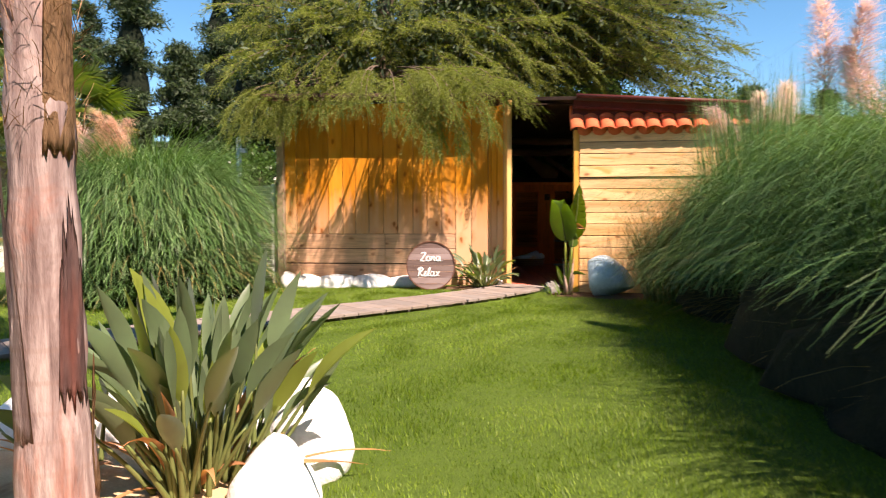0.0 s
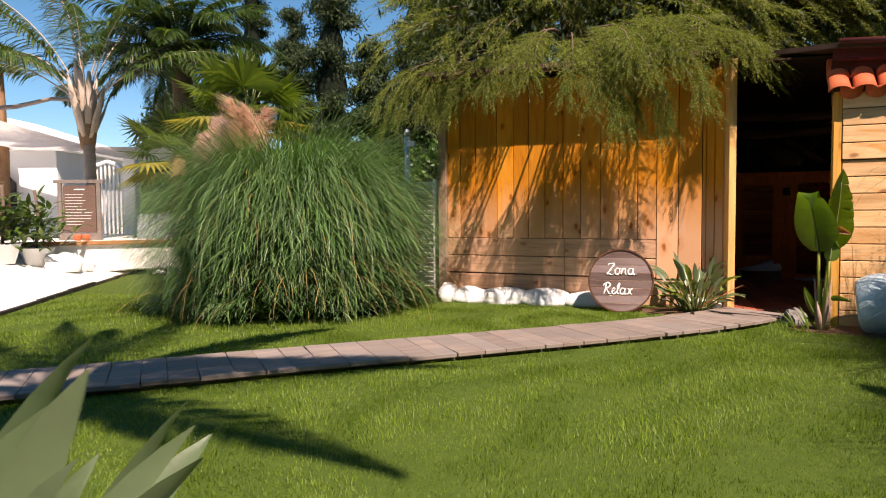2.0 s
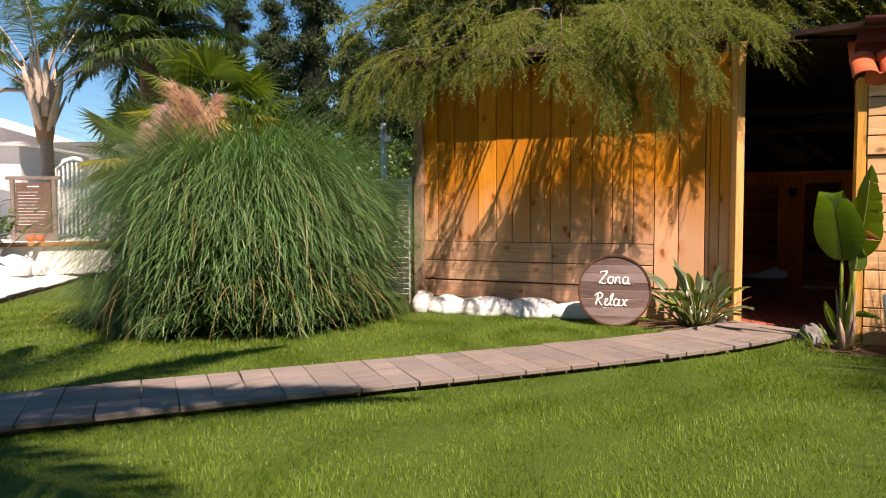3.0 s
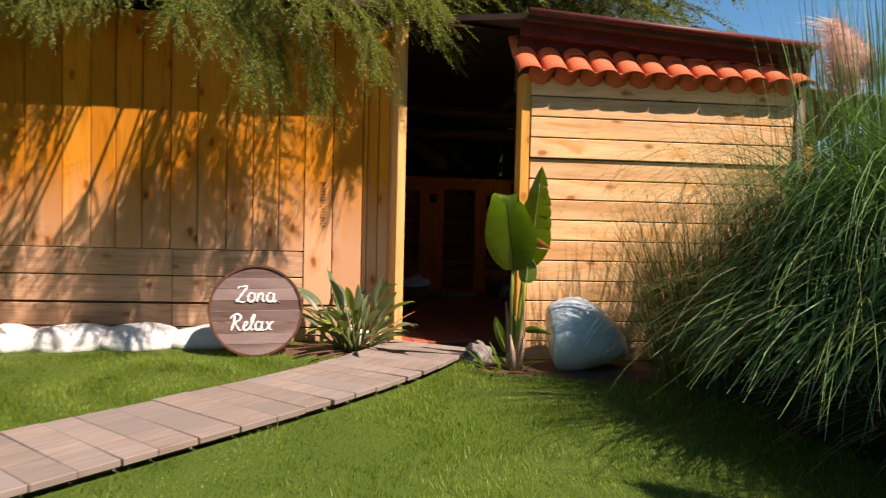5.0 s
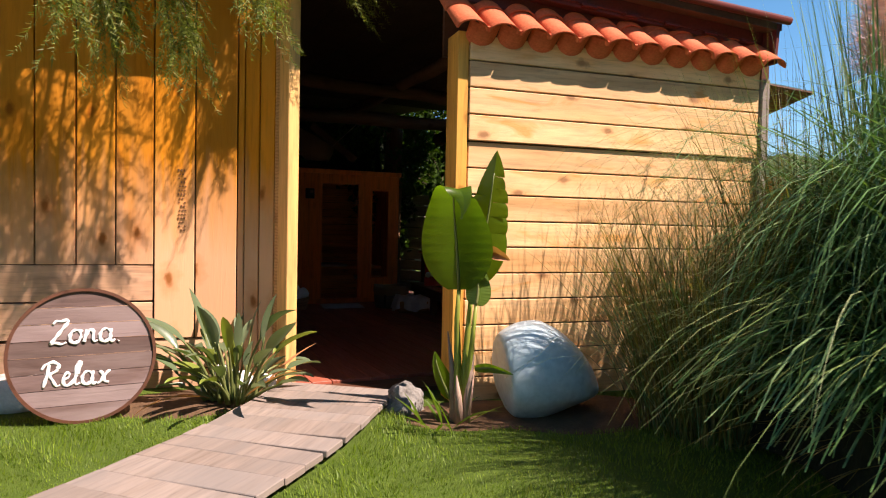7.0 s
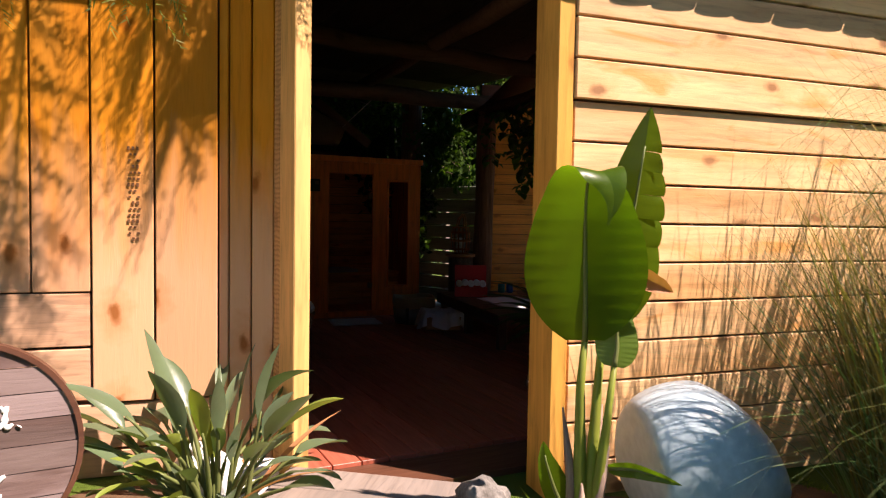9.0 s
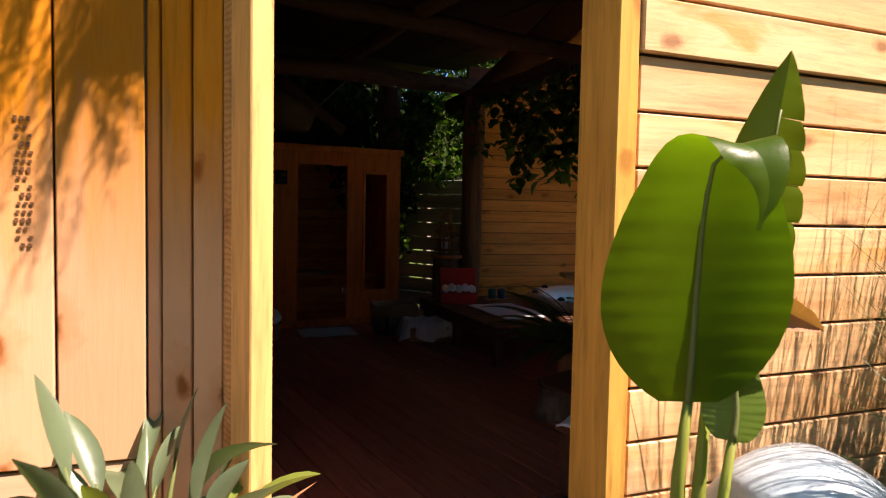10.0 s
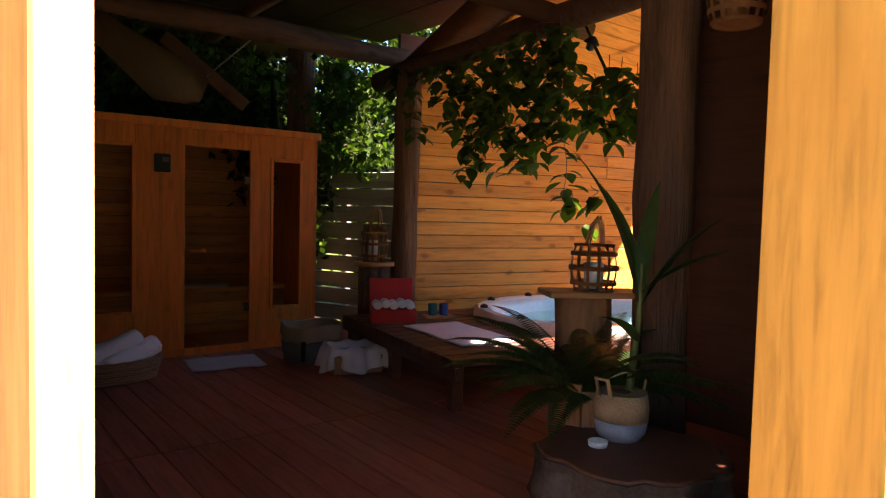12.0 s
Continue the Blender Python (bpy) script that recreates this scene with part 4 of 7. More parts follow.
def dome_pampas(x, y, r, h, n, label, plumes, seed):
    """A rounded clump whose fine blades spring from a hidden mound, arch over and hang to the ground."""
    t = thing("pampas_grass", pose(x, y, 0), label, "pampas grass", "pampas grass clumps")
    global rng
    keep, rng = rng, np.random.default_rng(seed)
    rx, rz = r * 0.66, h * 0.66
    chunks = []
    for share, lo, hi, size, up in ((0.34, 0.0, 0.36, (0.5, 1.0), 0.45), (0.42, 0.32, 0.75, (0.8, 1.6), 0.36), (0.24, 0.68, 1.0, (0.9, 1.5), 0.30)):
        m_ = int(n * share)
        az, ph = rng.uniform(0, 2 * math.pi, m_), np.arccos(rng.uniform(lo, hi, m_))
        # blades grow in tufts that fall the same way
        tuft = rng.integers(0, 260, m_)
        ta, tb = rng.normal(0, 0.5, 260), rng.normal(0, 0.3, 260)
        base = np.stack([rx * np.sin(ph) * np.cos(az), rx * np.sin(ph) * np.sin(az), rz * np.cos(ph)], 1)
        lean = np.clip(up * ph + tb[tuft] * 0.5 + rng.normal(0, 0.12, m_), -0.25, 1.0)
        chunks.append(ribbons(base, az + ta[tuft] + rng.normal(0, 0.34, m_), lean, 2.85 - lean + rng.normal(0, 0.30, m_), rng.uniform(*size, m_), rng.uniform(0.005, 0.0115, m_), 9, 1.05, "blade", 0.0, 0.9))
    m_ = n // 7
    chunks.append(clump(m_, 0.55, (0.02, 0.30), (1.5, 2.7), (h * 1.05, h * 1.42), (0.006, 0.012), 10, 2.2, 0.0, 0.9))
    # a few stray blades reach past the rest
    stray = clump(220, 0.4, (0.25, 0.6), (1.4, 2.1), (h * 1.2, h * 1.6), (0.004, 0.008), 10, 1.4, 0.0, 0.9)
    v, f = joined(chunks)
    f = f[v[f][:, :, 2].min(1) > 0.0]
    rad = np.hypot(v[f][:, :, 0], v[f][:, :, 1]).max(1)
    wave = np.arctan2(v[f][:, 0, 1], v[f][:, 0, 0])
    f = f[rad < r * (1 + 0.05 * np.sin(7 * wave) + 0.05 * np.sin(17 * wave + 1) + 0.04 * np.sin(41 * wave)) * (0.82 + 0.22 * np.clip(v[f][:, :, 2].mean(1) / 0.8, 0, 1)) * (1 + 0.05 * np.sin(np.arange(len(f)) * 0.037))]
    part("blades", raw("blades", v, f), M_PAMPAS, t)
    v, f = stray
    f = f[v[f][:, :, 2].min(1) > 0.0]
    part("stray_blade_spray", raw("stray_blade_spray", v, f), M_PAMPAS, t)
    m_ = 420
    az, ph = rng.uniform(0, 2 * math.pi, m_), np.arccos(rng.uniform(0.0, 0.75, m_))
    base = np.stack([rx * np.sin(ph) * np.cos(az), rx * np.sin(ph) * np.sin(az), rz * np.cos(ph)], 1)
    v, f = ribbons(base, az + rng.normal(0, 0.5, m_), 0.4 * ph, rng.uniform(2.0, 2.6, m_), rng.uniform(0.8, 1.6, m_), rng.uniform(0.005, 0.010, m_), 8, 1.0, "blade", 0.0, 0.9)
    f = f[v[f][:, :, 2].min(1) > 0.0]
    part("dry_blades", raw("dry_blades", v, f), M_DRYBLADE, t, "straw-coloured dry blades")
    part("thatch", mound(rx * 0.93, rz * 0.86, seed), M_CLUMPSHADE, t, "near-black inner mound, coloured for the shade among the blades")
    rng = keep
    for i, (px, py, pz, ph, m_) in enumerate(plumes):
        plume(t, pose(px - x, py - y, pz, (i * 7) % 13 - 6, (i * 5) % 15 - 7, i * 70), ph, m_, pz, seed * 10 + i)


dome_pampas(-4.32, 9.95, 2.10, 2.45, 17000, "huge rounded clump of arching green pampas grass with pink plumes",
       [(-5.10, 9.20, 1.72, 0.52, M_PLUMEPINK), (-4.95, 9.10, 1.80, 0.56, M_PLUMEPINK), (-4.78, 9.15, 1.78, 0.52, M_PLUMEPINK), (-4.62, 9.12, 1.92, 0.58, M_PLUMETAN), (-4.44, 9.10, 1.98, 0.58, M_PLUMETAN), (-4.30, 9.20, 1.98, 0.54, M_PLUMETAN), (-4.72, 9.35, 1.90, 0.55, M_PLUMEPINK), (-4.52, 9.38, 2.02, 0.55, M_PLUMETAN)], 11)
right_clump = pampas("pampas_grass", 4.05, 7.75, 1.8, 1.95, 9000, "tall shaggy green pampas grass with pale plumes beside the shed wall",
       [(3.40, 8.05, 2.1, 0.40, M_PLUMEPINK), (3.62, 7.85, 2.15, 0.42, M_PLUME), (3.55, 8.35, 2.05, 0.36, M_PLUMEPINK), (3.78, 7.6, 2.2, 0.45, M_PLUME), (3.95, 7.9, 2.25, 0.45, M_PLUMEPINK)], 12, 1300, 2.6, 0.12, 0.7, 0.80, 0.85, 0.74, (0.007, 0.014), 1.6, 0.45, bare=0.55)
pampas("pampas_grass", 3.95, 5.1, 1.95, 2.2, 11000, "dense dark green pampas grass with tall pink plumes",
       [(3.25, 5.35, 2.05, 0.75, M_PLUMEPINK), (3.05, 5.45, 2.2, 0.75, M_PLUMEPINK), (3.45, 5.4, 1.95, 0.6, M_PLUMEPINK)], 13, 300, reach=0.85, core=0.88, wide=(0.004, 0.009), mess=1.2, bare=0.95)
pampas("pampas_grass", 3.6, 2.6, 1.9, 2.3, 5000, "dense dark green pampas grass at the lawn edge", [], 14, 160, reach=0.85, core=0.88, wide=(0.004, 0.009), mess=1.2, bare=1.0)
pampas("pampas_grass", 3.6, 0.2, 1.9, 2.3, 4000, "dense dark green pampas grass at the lawn edge", [], 15, 160, reach=0.85, core=0.88, wide=(0.004, 0.009), mess=1.2, bare=1.0)

M_PALEBLADE = leafy("pale_blade", (0.168, 0.252, 0.077), (0.406, 0.434, 0.238), 0.5, 0.35, 0.14)


def strands(t, n, seed):
    """Pale arching strands over the dark heart of a clump."""
    global rng
    keep, rng = rng, np.random.default_rng(seed)
    chunks = []
    for i in range(n // 14):
        v, f = clump(14, 0.10, (0.15, 0.75), (1.7, 2.7), (1.5, 2.5), (0.005, 0.010), 10, 1.3, 0.0, 0.9, az=rng.uniform(0, 2 * math.pi) + rng.normal(0, 0.35, 14))
        v = v + np.array([rng.normal(-0.35, 0.5), rng.normal(-0.25, 0.55), rng.uniform(0.0, 0.3)])
        chunks.append((v, f))
    v, f = joined(chunks)
    f = f[v[f][:, :, 2].min(1) > 0.3]
    part("pale_strands", raw("pale_strands", v, f), M_PALEBLADE, t, "pale green arching strands")
    rng = keep


strands(right_clump, 900, 120)

M_REED = leafy("olive_reed", (0.168, 0.161, 0.0525), (0.35, 0.28, 0.133), 0.6, 0.5, 0.25)


def reeds(x, y, n, seed, label, tall=1.0):
    """Thin upright reeds that lean a little every way."""
    t = thing("reed_clump", pose(x, y, 0), label, "reeds")
    global rng
    keep, rng = rng, np.random.default_rng(seed)
    v, f = clump(n, 0.42, (0.0, 0.40), (0.05, 0.75), (0.95 * tall, 1.65 * tall), (0.004, 0.009), 7, 1.4, 0.0, 1.2)
    part("reed_tuft", raw("reed_tuft", v, f), M_REED, t)
    v, f = clump(n // 2, 0.40, (0.1, 0.6), (0.6, 1.6), (0.8 * tall, 1.5 * tall), (0.004, 0.008), 7, 1.4, 0.0, 1.2)
    part("green_tuft", raw("green_tuft", v, f), M_PAMPAS, t, "green arching tuft")
    rng = keep


reeds(3.10, 8.95, 850, 77, "thin olive and straw reeds against the pine wall")
reeds(3.72, 8.72, 900, 78, "taller olive reeds at the corner of the pine wall", 1.42)
pampas("pampas_grass", 4.6, 6.3, 1.95, 2.4, 6000, "tall dense dark green pampas grass in the lawn-edge row", [], 16, 160, reach=0.85, core=0.88, wide=(0.004, 0.009), mess=1.2, bare=0.9)
for x, y, sd in ((3.7, 3.85, 17), (3.65, 1.4, 18), (3.65, -1.2, 19)):
    pampas("pampas_grass", x, y, 1.85, 2.05, 4200, "dense dark green pampas grass in the lawn-edge row", [], sd, 160, reach=0.85, core=0.88, wide=(0.004, 0.009), mess=1.2, bare=1.0)


def strelitzia(name, x, y, z, n, h, label, seed, spread=0.62, wide=0.105, group="bird of paradise plants", dry=5, low=0.05, arch=(0.05, 0.5), turn=2.4, foot=0.14):
    """A fan of stiff paddle leaves on pale stalks."""
    t = thing(name, pose(x, y, z), label, "plant", group)
    global rng
    keep, rng = rng, np.random.default_rng(seed)
    az = rng.uniform(0, 2 * math.pi, n)
    lean = rng.uniform(low, spread, n)
    L = h * rng.uniform(0.56, 1.12, n) * (1 - 0.15 * lean)
    bend = rng.uniform(*arch, n)
    base = np.stack([foot * np.cos(az) * rng.random(n), foot * np.sin(az) * rng.random(n), np.zeros(n)], 1)
    wd = wide * rng.uniform(0.75, 1.2, n)
    for i in range(n):
        sl = slice(i, i + 1)
        v, f = ribbons(base[sl], az[sl], lean[sl], bend[sl], L[sl], wd[sl], 15, 1.6, "spoon", 0.25 + 0.45 * rng.random(), turn)
        part("leaf", raw("leaf", v, f, True), M_BOP if i % 8 else M_YOUNG, t, "" if i % 8 else "yellow-green young leaf")
        m_ = v.reshape(16, 3, 3)[:10, 1]
        bm = tube(bmesh.new(), [tuple(q) for q in m_], list(np.linspace(0.013, 0.007, 9)) + [0.004], 6)
        part("stalk", bm, M_STALK, t)
    for i in range(dry):
        v, f = clump(1, 0.15, (0.35, 1.4), (0.3, 1.2), (h * 0.4, h * 0.85), (0.025, 0.055), 8, 1.6, 0.02, 2.5, "leaf", 0.4)
        part("dry_leaf", raw("dry_leaf", v, f, True), M_DRYLEAF, t, "curled brown dry leaf")
    rng = keep
    return t


strelitzia("strelitzia", -1.02, 2.78, 0.06, 120, 0.90, "bird of paradise plant with grey-green paddle leaves in sand", 21, 0.66, 0.082, dry=22, low=0.0, arch=(-0.1, 0.6), turn=3.6, foot=0.24)
strelitzia("strelitzia", -1.95, 2.15, 0.08, 20, 0.85, "smaller bird of paradise plant behind the palm trunk", 22)
strelitzia("strelitzia", -1.65, 2.95, 0.06, 9, 0.6, "young bird of paradise shoots beside white rocks", 24, 0.8)
strelitzia("strelitzia", 0.65, 10.5, 0.03, 58, 0.74, "clump of arching grey-green paddle leaves beside the round sign", 23, 1.0, 0.082, low=0.05, arch=(0.15, 1.2), turn=2.6, foot=0.18)


def boulder(x, y, sx, sy, sz, seed, material=M_WHITEROCK, label="whitewashed garden boulder on sand", group="white rocks", rz=0, rough=0.35, z=-0.02, name="boulder"):
    return one(name, rock(sx, sy, sz, seed, rough), material, label, "rock", pose(x, y, z, 0, 0, rz), group)


boulder(-0.67, 2.62, 0.18, 0.23, 0.33, 1, rough=0.16)
boulder(-0.63, 3.12, 0.20, 0.22, 0.43, 2, rough=0.16)
boulder(-0.98, 3.42, 0.24, 0.16, 0.34, 3, rough=0.2)
boulder(-1.55, 3.45, 0.30, 0.18, 0.30, 4)
boulder(-2.1, 3.4, 0.25, 0.2, 0.26, 5)
boulder(-2.75, 2.9, 0.25, 0.25, 0.26, 6)
for i, (x, w, h) in enumerate(((-2.52, 0.12, 0.26), (-2.20, 0.27, 0.22), (-1.72, 0.33, 0.22), (-1.18, 0.36, 0.22), (-0.62, 0.32, 0.20))):
    boulder(x, 11.0, w * 1.1, 0.27, h, 10 + i, label="low whitewashed stone edging along the plank wall", rough=0.16)
boulder(0.78, 10.62, 0.17, 0.12, 0.20, 31, label="small white stone by the entrance")
boulder(0.62, 10.78, 0.14, 0.10, 0.22, 32, label="small white stone by the entrance")
boulder(1.60, 9.98, 0.13, 0.12, 0.18, 33, M_ROUGHROCK, "rough grey and white rock by the entrance", rough=0.6)
bm = bmesh.new()
bmesh.ops.create_icosphere(bm, subdivisions=5, radius=1.0)
for v in bm.verts:
    # a sheer face on one side, a dome sloping to a low point on the other, undercut below it
    q = v.co * (1 + 0.05 * noise.noise(v.co * 1.4 + Vector((3, 1, 7))) + 0.02 * noise.noise(v.co * 4.0))
    right = max(0.0, q.x)
    x = max(q.x, -0.60 - 0.10 * q.z) if q.x < 0 else q.x * 1.02
    z = q.z * (1 - 0.30 * right) if q.z > 0 else q.z * (0.80 - 0.42 * right)
    z -= 0.22 * right ** 1.5
    foot = min(1.0, (z + 0.86) / 0.55)
    v.co = Vector(((x + 0.1) * 0.385 * (0.80 + 0.20 * foot), q.y * 0.27 * (0.75 + 0.25 * foot), (max(z, -0.72) + 0.72) * 0.345))
for _ in range(3):
    bmesh.ops.smooth_vert(bm, verts=bm.verts, factor=0.5, use_axis_x=True, use_axis_y=True, use_axis_z=True)
for f in bm.faces:
    f.smooth = True
tagged(part("boulder", bm, M_BLUEROCK, None, "", pose(2.28, 9.60, -0.01, 0, 0, -14)), "large glossy pale blue painted boulder against the pine wall", "rock", "white rocks")


def banana():
    t = thing("banana_plant", pose(1.78, 9.58, 0.0), "young banana plant with two large bright green leaves", "plant")
    across, front = Vector((0.81, -0.58, 0)), Vector((-0.58, -0.81, 0))

    def at(u, v, z):
        return across * u + front * v + Vector((0, 0, z))

    def blade(line, width, cup, tears=((), ()), skin=None, side=None, rib=True, seed=1, droop=0.0, belly=0.62, full=0.75):
        """A leaf along a line of points, folded up by cup along its midrib; tears split each half into strips."""
        pts = along([tuple(at(*p)) for p in line], np.linspace(0, 1, 49))
        for _ in range(3):
            pts[1:-1] = (pts[:-2] + 2 * pts[1:-1] + pts[2:]) / 4
        sd0 = (side or across).normalized()
        r = random.Random(seed)
        bm = bmesh.new()
        mids, sides, ups, wid = [], [], [], []
        for i in range(49):
            s_ = i / 48
            tan = Vector(pts[min(i + 1, 48)] - pts[max(i - 1, 0)]).normalized()
            sd = (sd0 - tan * sd0.dot(tan)).normalized()
            mids.append(Vector(pts[i]))
            sides.append(sd)
            ups.append(sd.cross(tan) * -1)
            wid.append(width * max(0.02, math.sin(math.pi * min(1.0, 0.03 + 0.97 * s_) ** belly) ** full))
        K = 7
        for h, sgn in enumerate((-1, 1)):
            bounds = [0.0] + list(tears[h]) + [1.0]
            for a_, b_ in zip(bounds, bounds[1:]):
                i0, i1 = round(a_ * 48), round(b_ * 48)
                tilt, short = (r.uniform(-0.16, 0.16), r.uniform(0.86, 1.0)) if len(bounds) > 2 else (0.0, 1.0)
                rows = []
                for i in range(i0, i1 + 1):
                    e = 1.0
                    if len(bounds) > 2:
                        e = short * (1 - 0.10 * (abs((i - i0) / max(1, i1 - i0) - 0.45) * 2) ** 3)
                    row = []
                    for k in range(K + 1):
                        q = k / K
                        lift = (cup + tilt * q) * q ** 1.25 * wid[i] - droop * q ** 2.5 * wid[i] + 0.0015 * math.sin(i * 2.1 + h) * q
                        row.append(bm.verts.new(mids[i] + sides[i] * (sgn * q * wid[i] * e * (1 - 0.12 * abs(cup))) + ups[i] * lift + Vector((0, 0, 0.02 * tilt * q))))
                    rows.append(row)
                for ra, rb in zip(rows, rows[1:]):
                    for k in range(K):
                        f = (ra[k], rb[k], rb[k + 1], ra[k + 1])
                        bm.faces.new(f if sgn > 0 else f[::-1]).smooth = True
        leaf = part("leaf", bm, skin or M_BANANA, t)
        if rib:
            part("midrib", tube(bmesh.new(), [m_ - u_ * 0.003 for m_, u_ in zip(mids[:44:4], ups[:44:4])], list(np.linspace(0.010, 0.003, 11)), 6), M_STALK, leaf, "pale green midrib")

    # the broad front leaf whose tip folds over, the torn one behind it, a small pale one and a low side leaf
    blade([(-0.017, 0.06, 0.79), (-0.022, 0.10, 0.95), (-0.028, 0.14, 1.08), (-0.034, 0.19, 1.22), (-0.035, 0.25, 1.33), (-0.005, 0.30, 1.362), (0.03, 0.335, 1.33), (0.045, 0.345, 1.26), (0.025, 0.34, 1.19)], 0.205, 0.14, seed=3, droop=0.12, belly=0.60, full=1.15)
    blade([(0.05, -0.03, 0.82), (0.10, -0.01, 1.0), (0.14, 0.01, 1.25), (0.165, 0.03, 1.45), (0.18, 0.04, 1.585)], 0.15, 0.30, ((0.40, 0.52, 0.66), (0.40, 0.52, 0.62, 0.72, 0.82)), seed=5, belly=0.62)
    blade([(0.083, 0.06, 0.705), (0.092, 0.05, 0.77), (0.09, 0.035, 0.86), (0.075, 0.025, 0.95)], 0.075, 0.25, skin=M_BANANALIGHT, seed=7)
    blade([(-0.06, 0.0, 0.14), (-0.11, 0.03, 0.26), (-0.14, 0.05, 0.36), (-0.15, 0.06, 0.43)], 0.055, 0.5, seed=8)
    blade([(0.08, 0.0, 0.33), (0.16, 0.05, 0.35), (0.24, 0.09, 0.345), (0.31, 0.11, 0.33)], 0.028, 0.3, side=Vector((-0.2, 0.2, 1.0)), seed=9)
    for line, r0 in (([(-0.01, 0, 0.0), (-0.02, 0.01, 0.30), (-0.028, 0.04, 0.62), (-0.017, 0.06, 0.80)], 0.028), ([(0.01, 0, 0.0), (0.02, 0, 0.30), (0.035, -0.01, 0.62), (0.05, -0.03, 0.83)], 0.028), ([(0.03, 0, 0.0), (0.045, 0.02, 0.28), (0.065, 0.045, 0.50), (0.083, 0.06, 0.71)], 0.026)):
        part("stem", tube(bmesh.new(), [at(*p) for p in line], [r0, r0 * 0.85, r0 * 0.55, r0 * 0.40], 8), M_STEM, t, "bright yellow-green stem")
    for i in range(7):
        a = i * 1.3
        h = 0.30 + 0.12 * (i % 3)
        bm = tube(bmesh.new(), [(0.03 * math.cos(a), 0.03 * math.sin(a), 0), (0.052 * math.cos(a), 0.052 * math.sin(a), h * 0.55), (0.085 * math.cos(a), 0.085 * math.sin(a), h)], [0.03, 0.02, 0.003], 6, 0.3, i)
        part("sheath", bm, M_SHEATH, t, "dry pinkish-brown leaf sheath")
    blade([(0.15, 0.03, 0.985), (0.18, 0.04, 1.01), (0.22, 0.05, 0.99), (0.27, 0.05, 0.965)], 0.04, 0.9, skin=M_DRYLEAF, side=Vector((0, 0, 1)), rib=False, seed=11)
    for i in range(14):
        v, f = clump(1, 0.14, (0.2, 1.1), (0.2, 0.9), (0.18, 0.34), (0.02, 0.035), 6, 1.3, 0.0, 1.0, "leaf", 0.3)
        part("shoot", raw("shoot", v + np.array([-0.12, -0.05, 0]), f, True), M_BANANA, t, "small green side shoot")


M_STEM = leafy("yellow_green_stem", (0.252, 0.308, 0.049), (0.322, 0.336, 0.084), 0.2, 0.4, 0.2)
M_SHEATH = mottled("dry_leaf_sheath", (0.22, 0.13, 0.09), (0.46, 0.33, 0.26), 9, 60, 0.85, 0.8, 0.01, stretch=(1, 1, 0.15))
banana()

# near palm trunk, its crown out of view above
def palm_girth(z):
    return float(np.interp(z, [0, 0.45, 2.2], [0.142, 0.105, 0.088]))


def near_palm():
    t = thing("palm_tree", pose(-1.235, 2.12, 0), "tall palm with a grey and rust-coloured peeling trunk", "palm tree")
    bm = bmesh.new()
    pts, rad = [], []
    for i in range(60):
        z = i / 59 * 5.65
        pts.append(Vector((0.0 - 0.03 * math.sin(z * 0.8) + 0.045 * max(0.0, z - 2.0) ** 1.8, 0.02 * math.sin(z), z)))
        rad.append(palm_girth(z) * (1 + 0.035 * ((i % 6) / 6)) + 0.006 * math.sin(i * 1.7))
    tube(bm, pts, rad, 26, 0.07, 5)
    for v in bm.verts:
        v.co += v.co.normalized() * 0.012 * noise.noise(v.co * 9)
    part("trunk", bm, M_PALMSKIN, t)
    r = random.Random(8)
    wraps = ((-18, 1.38, 0.9, 0.95, M_PALMFIBRE), (-24, 0.62, 0.62, 0.62, M_PALMDARK), (22, 0.30, 0.45, 0.5, M_PALMFIBRE), (-150, 0.5, 0.9, 1.4, M_PALMSKIN), (-80, 0.0, 0.16, 1.6, M_PALMSKIN))
    for deg, z, h, w, mt in wraps:
        a = radians(deg)
        bm, rows, K = bmesh.new(), [], 12
        for k in range(13):
            s = k / 12
            row = []
            for q in range(-K, K + 1):
                u = q / K
                zz = z + s * h * (1 - 0.35 * abs(u) + 0.22 * noise.noise(Vector((u * 6, deg, 0)))) + (1 - s) * 0.10 * noise.noise(Vector((u * 5, 3, deg)))
                rr = palm_girth(zz) * 1.04 + 0.002 + 0.014 * s ** 3 + 0.006 * noise.noise(Vector((u * 3, zz * 4, deg)))
                ang = a + u * w * (0.75 - 0.25 * s)
                x0 = -0.03 * math.sin(zz * 0.8)
                row.append(bm.verts.new((x0 + rr * math.cos(ang), 0.02 * math.sin(zz) + rr * math.sin(ang), zz)))
            rows.append(row)
        for p, q in zip(rows, rows[1:]):
            for k in range(2 * K):
                bm.faces.new((p[k], p[k + 1], q[k + 1], q[k])).smooth = True
        bmesh.ops.solidify(bm, geom=bm.faces[:], thickness=0.007)
        part("leaf_base", bm, mt, t, "peeling old leaf base")
    v, f = [], []
    n = 420
    z = rng.uniform(1.45, 2.3, n)
    a = rng.uniform(0, 2 * math.pi, n)
    rr = np.interp(z, [0, 0.45, 2.2], [0.142, 0.105, 0.088]) + 0.012
    base = np.stack([rr * np.cos(a), rr * np.sin(a), z], 1)
    v, f = ribbons(base, a + rng.normal(0, 0.9, n), rng.uniform(0.1, 1.2, n), rng.uniform(-0.5, 1.5, n), rng.uniform(0.03, 0.12, n), np.full(n, 0.003), 3)
    part("fibre_fringe", raw("fibre_fringe", v, f), M_PALMFIBRE, t, "loose brown fibres")
    for i in range(17):
        frond(t, (0.47, 0.05, 5.6), i * 2.4, 0.35 + 1.0 * (i / 17), 1.0, 2.95, M_FROND, 60, 0.45, 0.036)


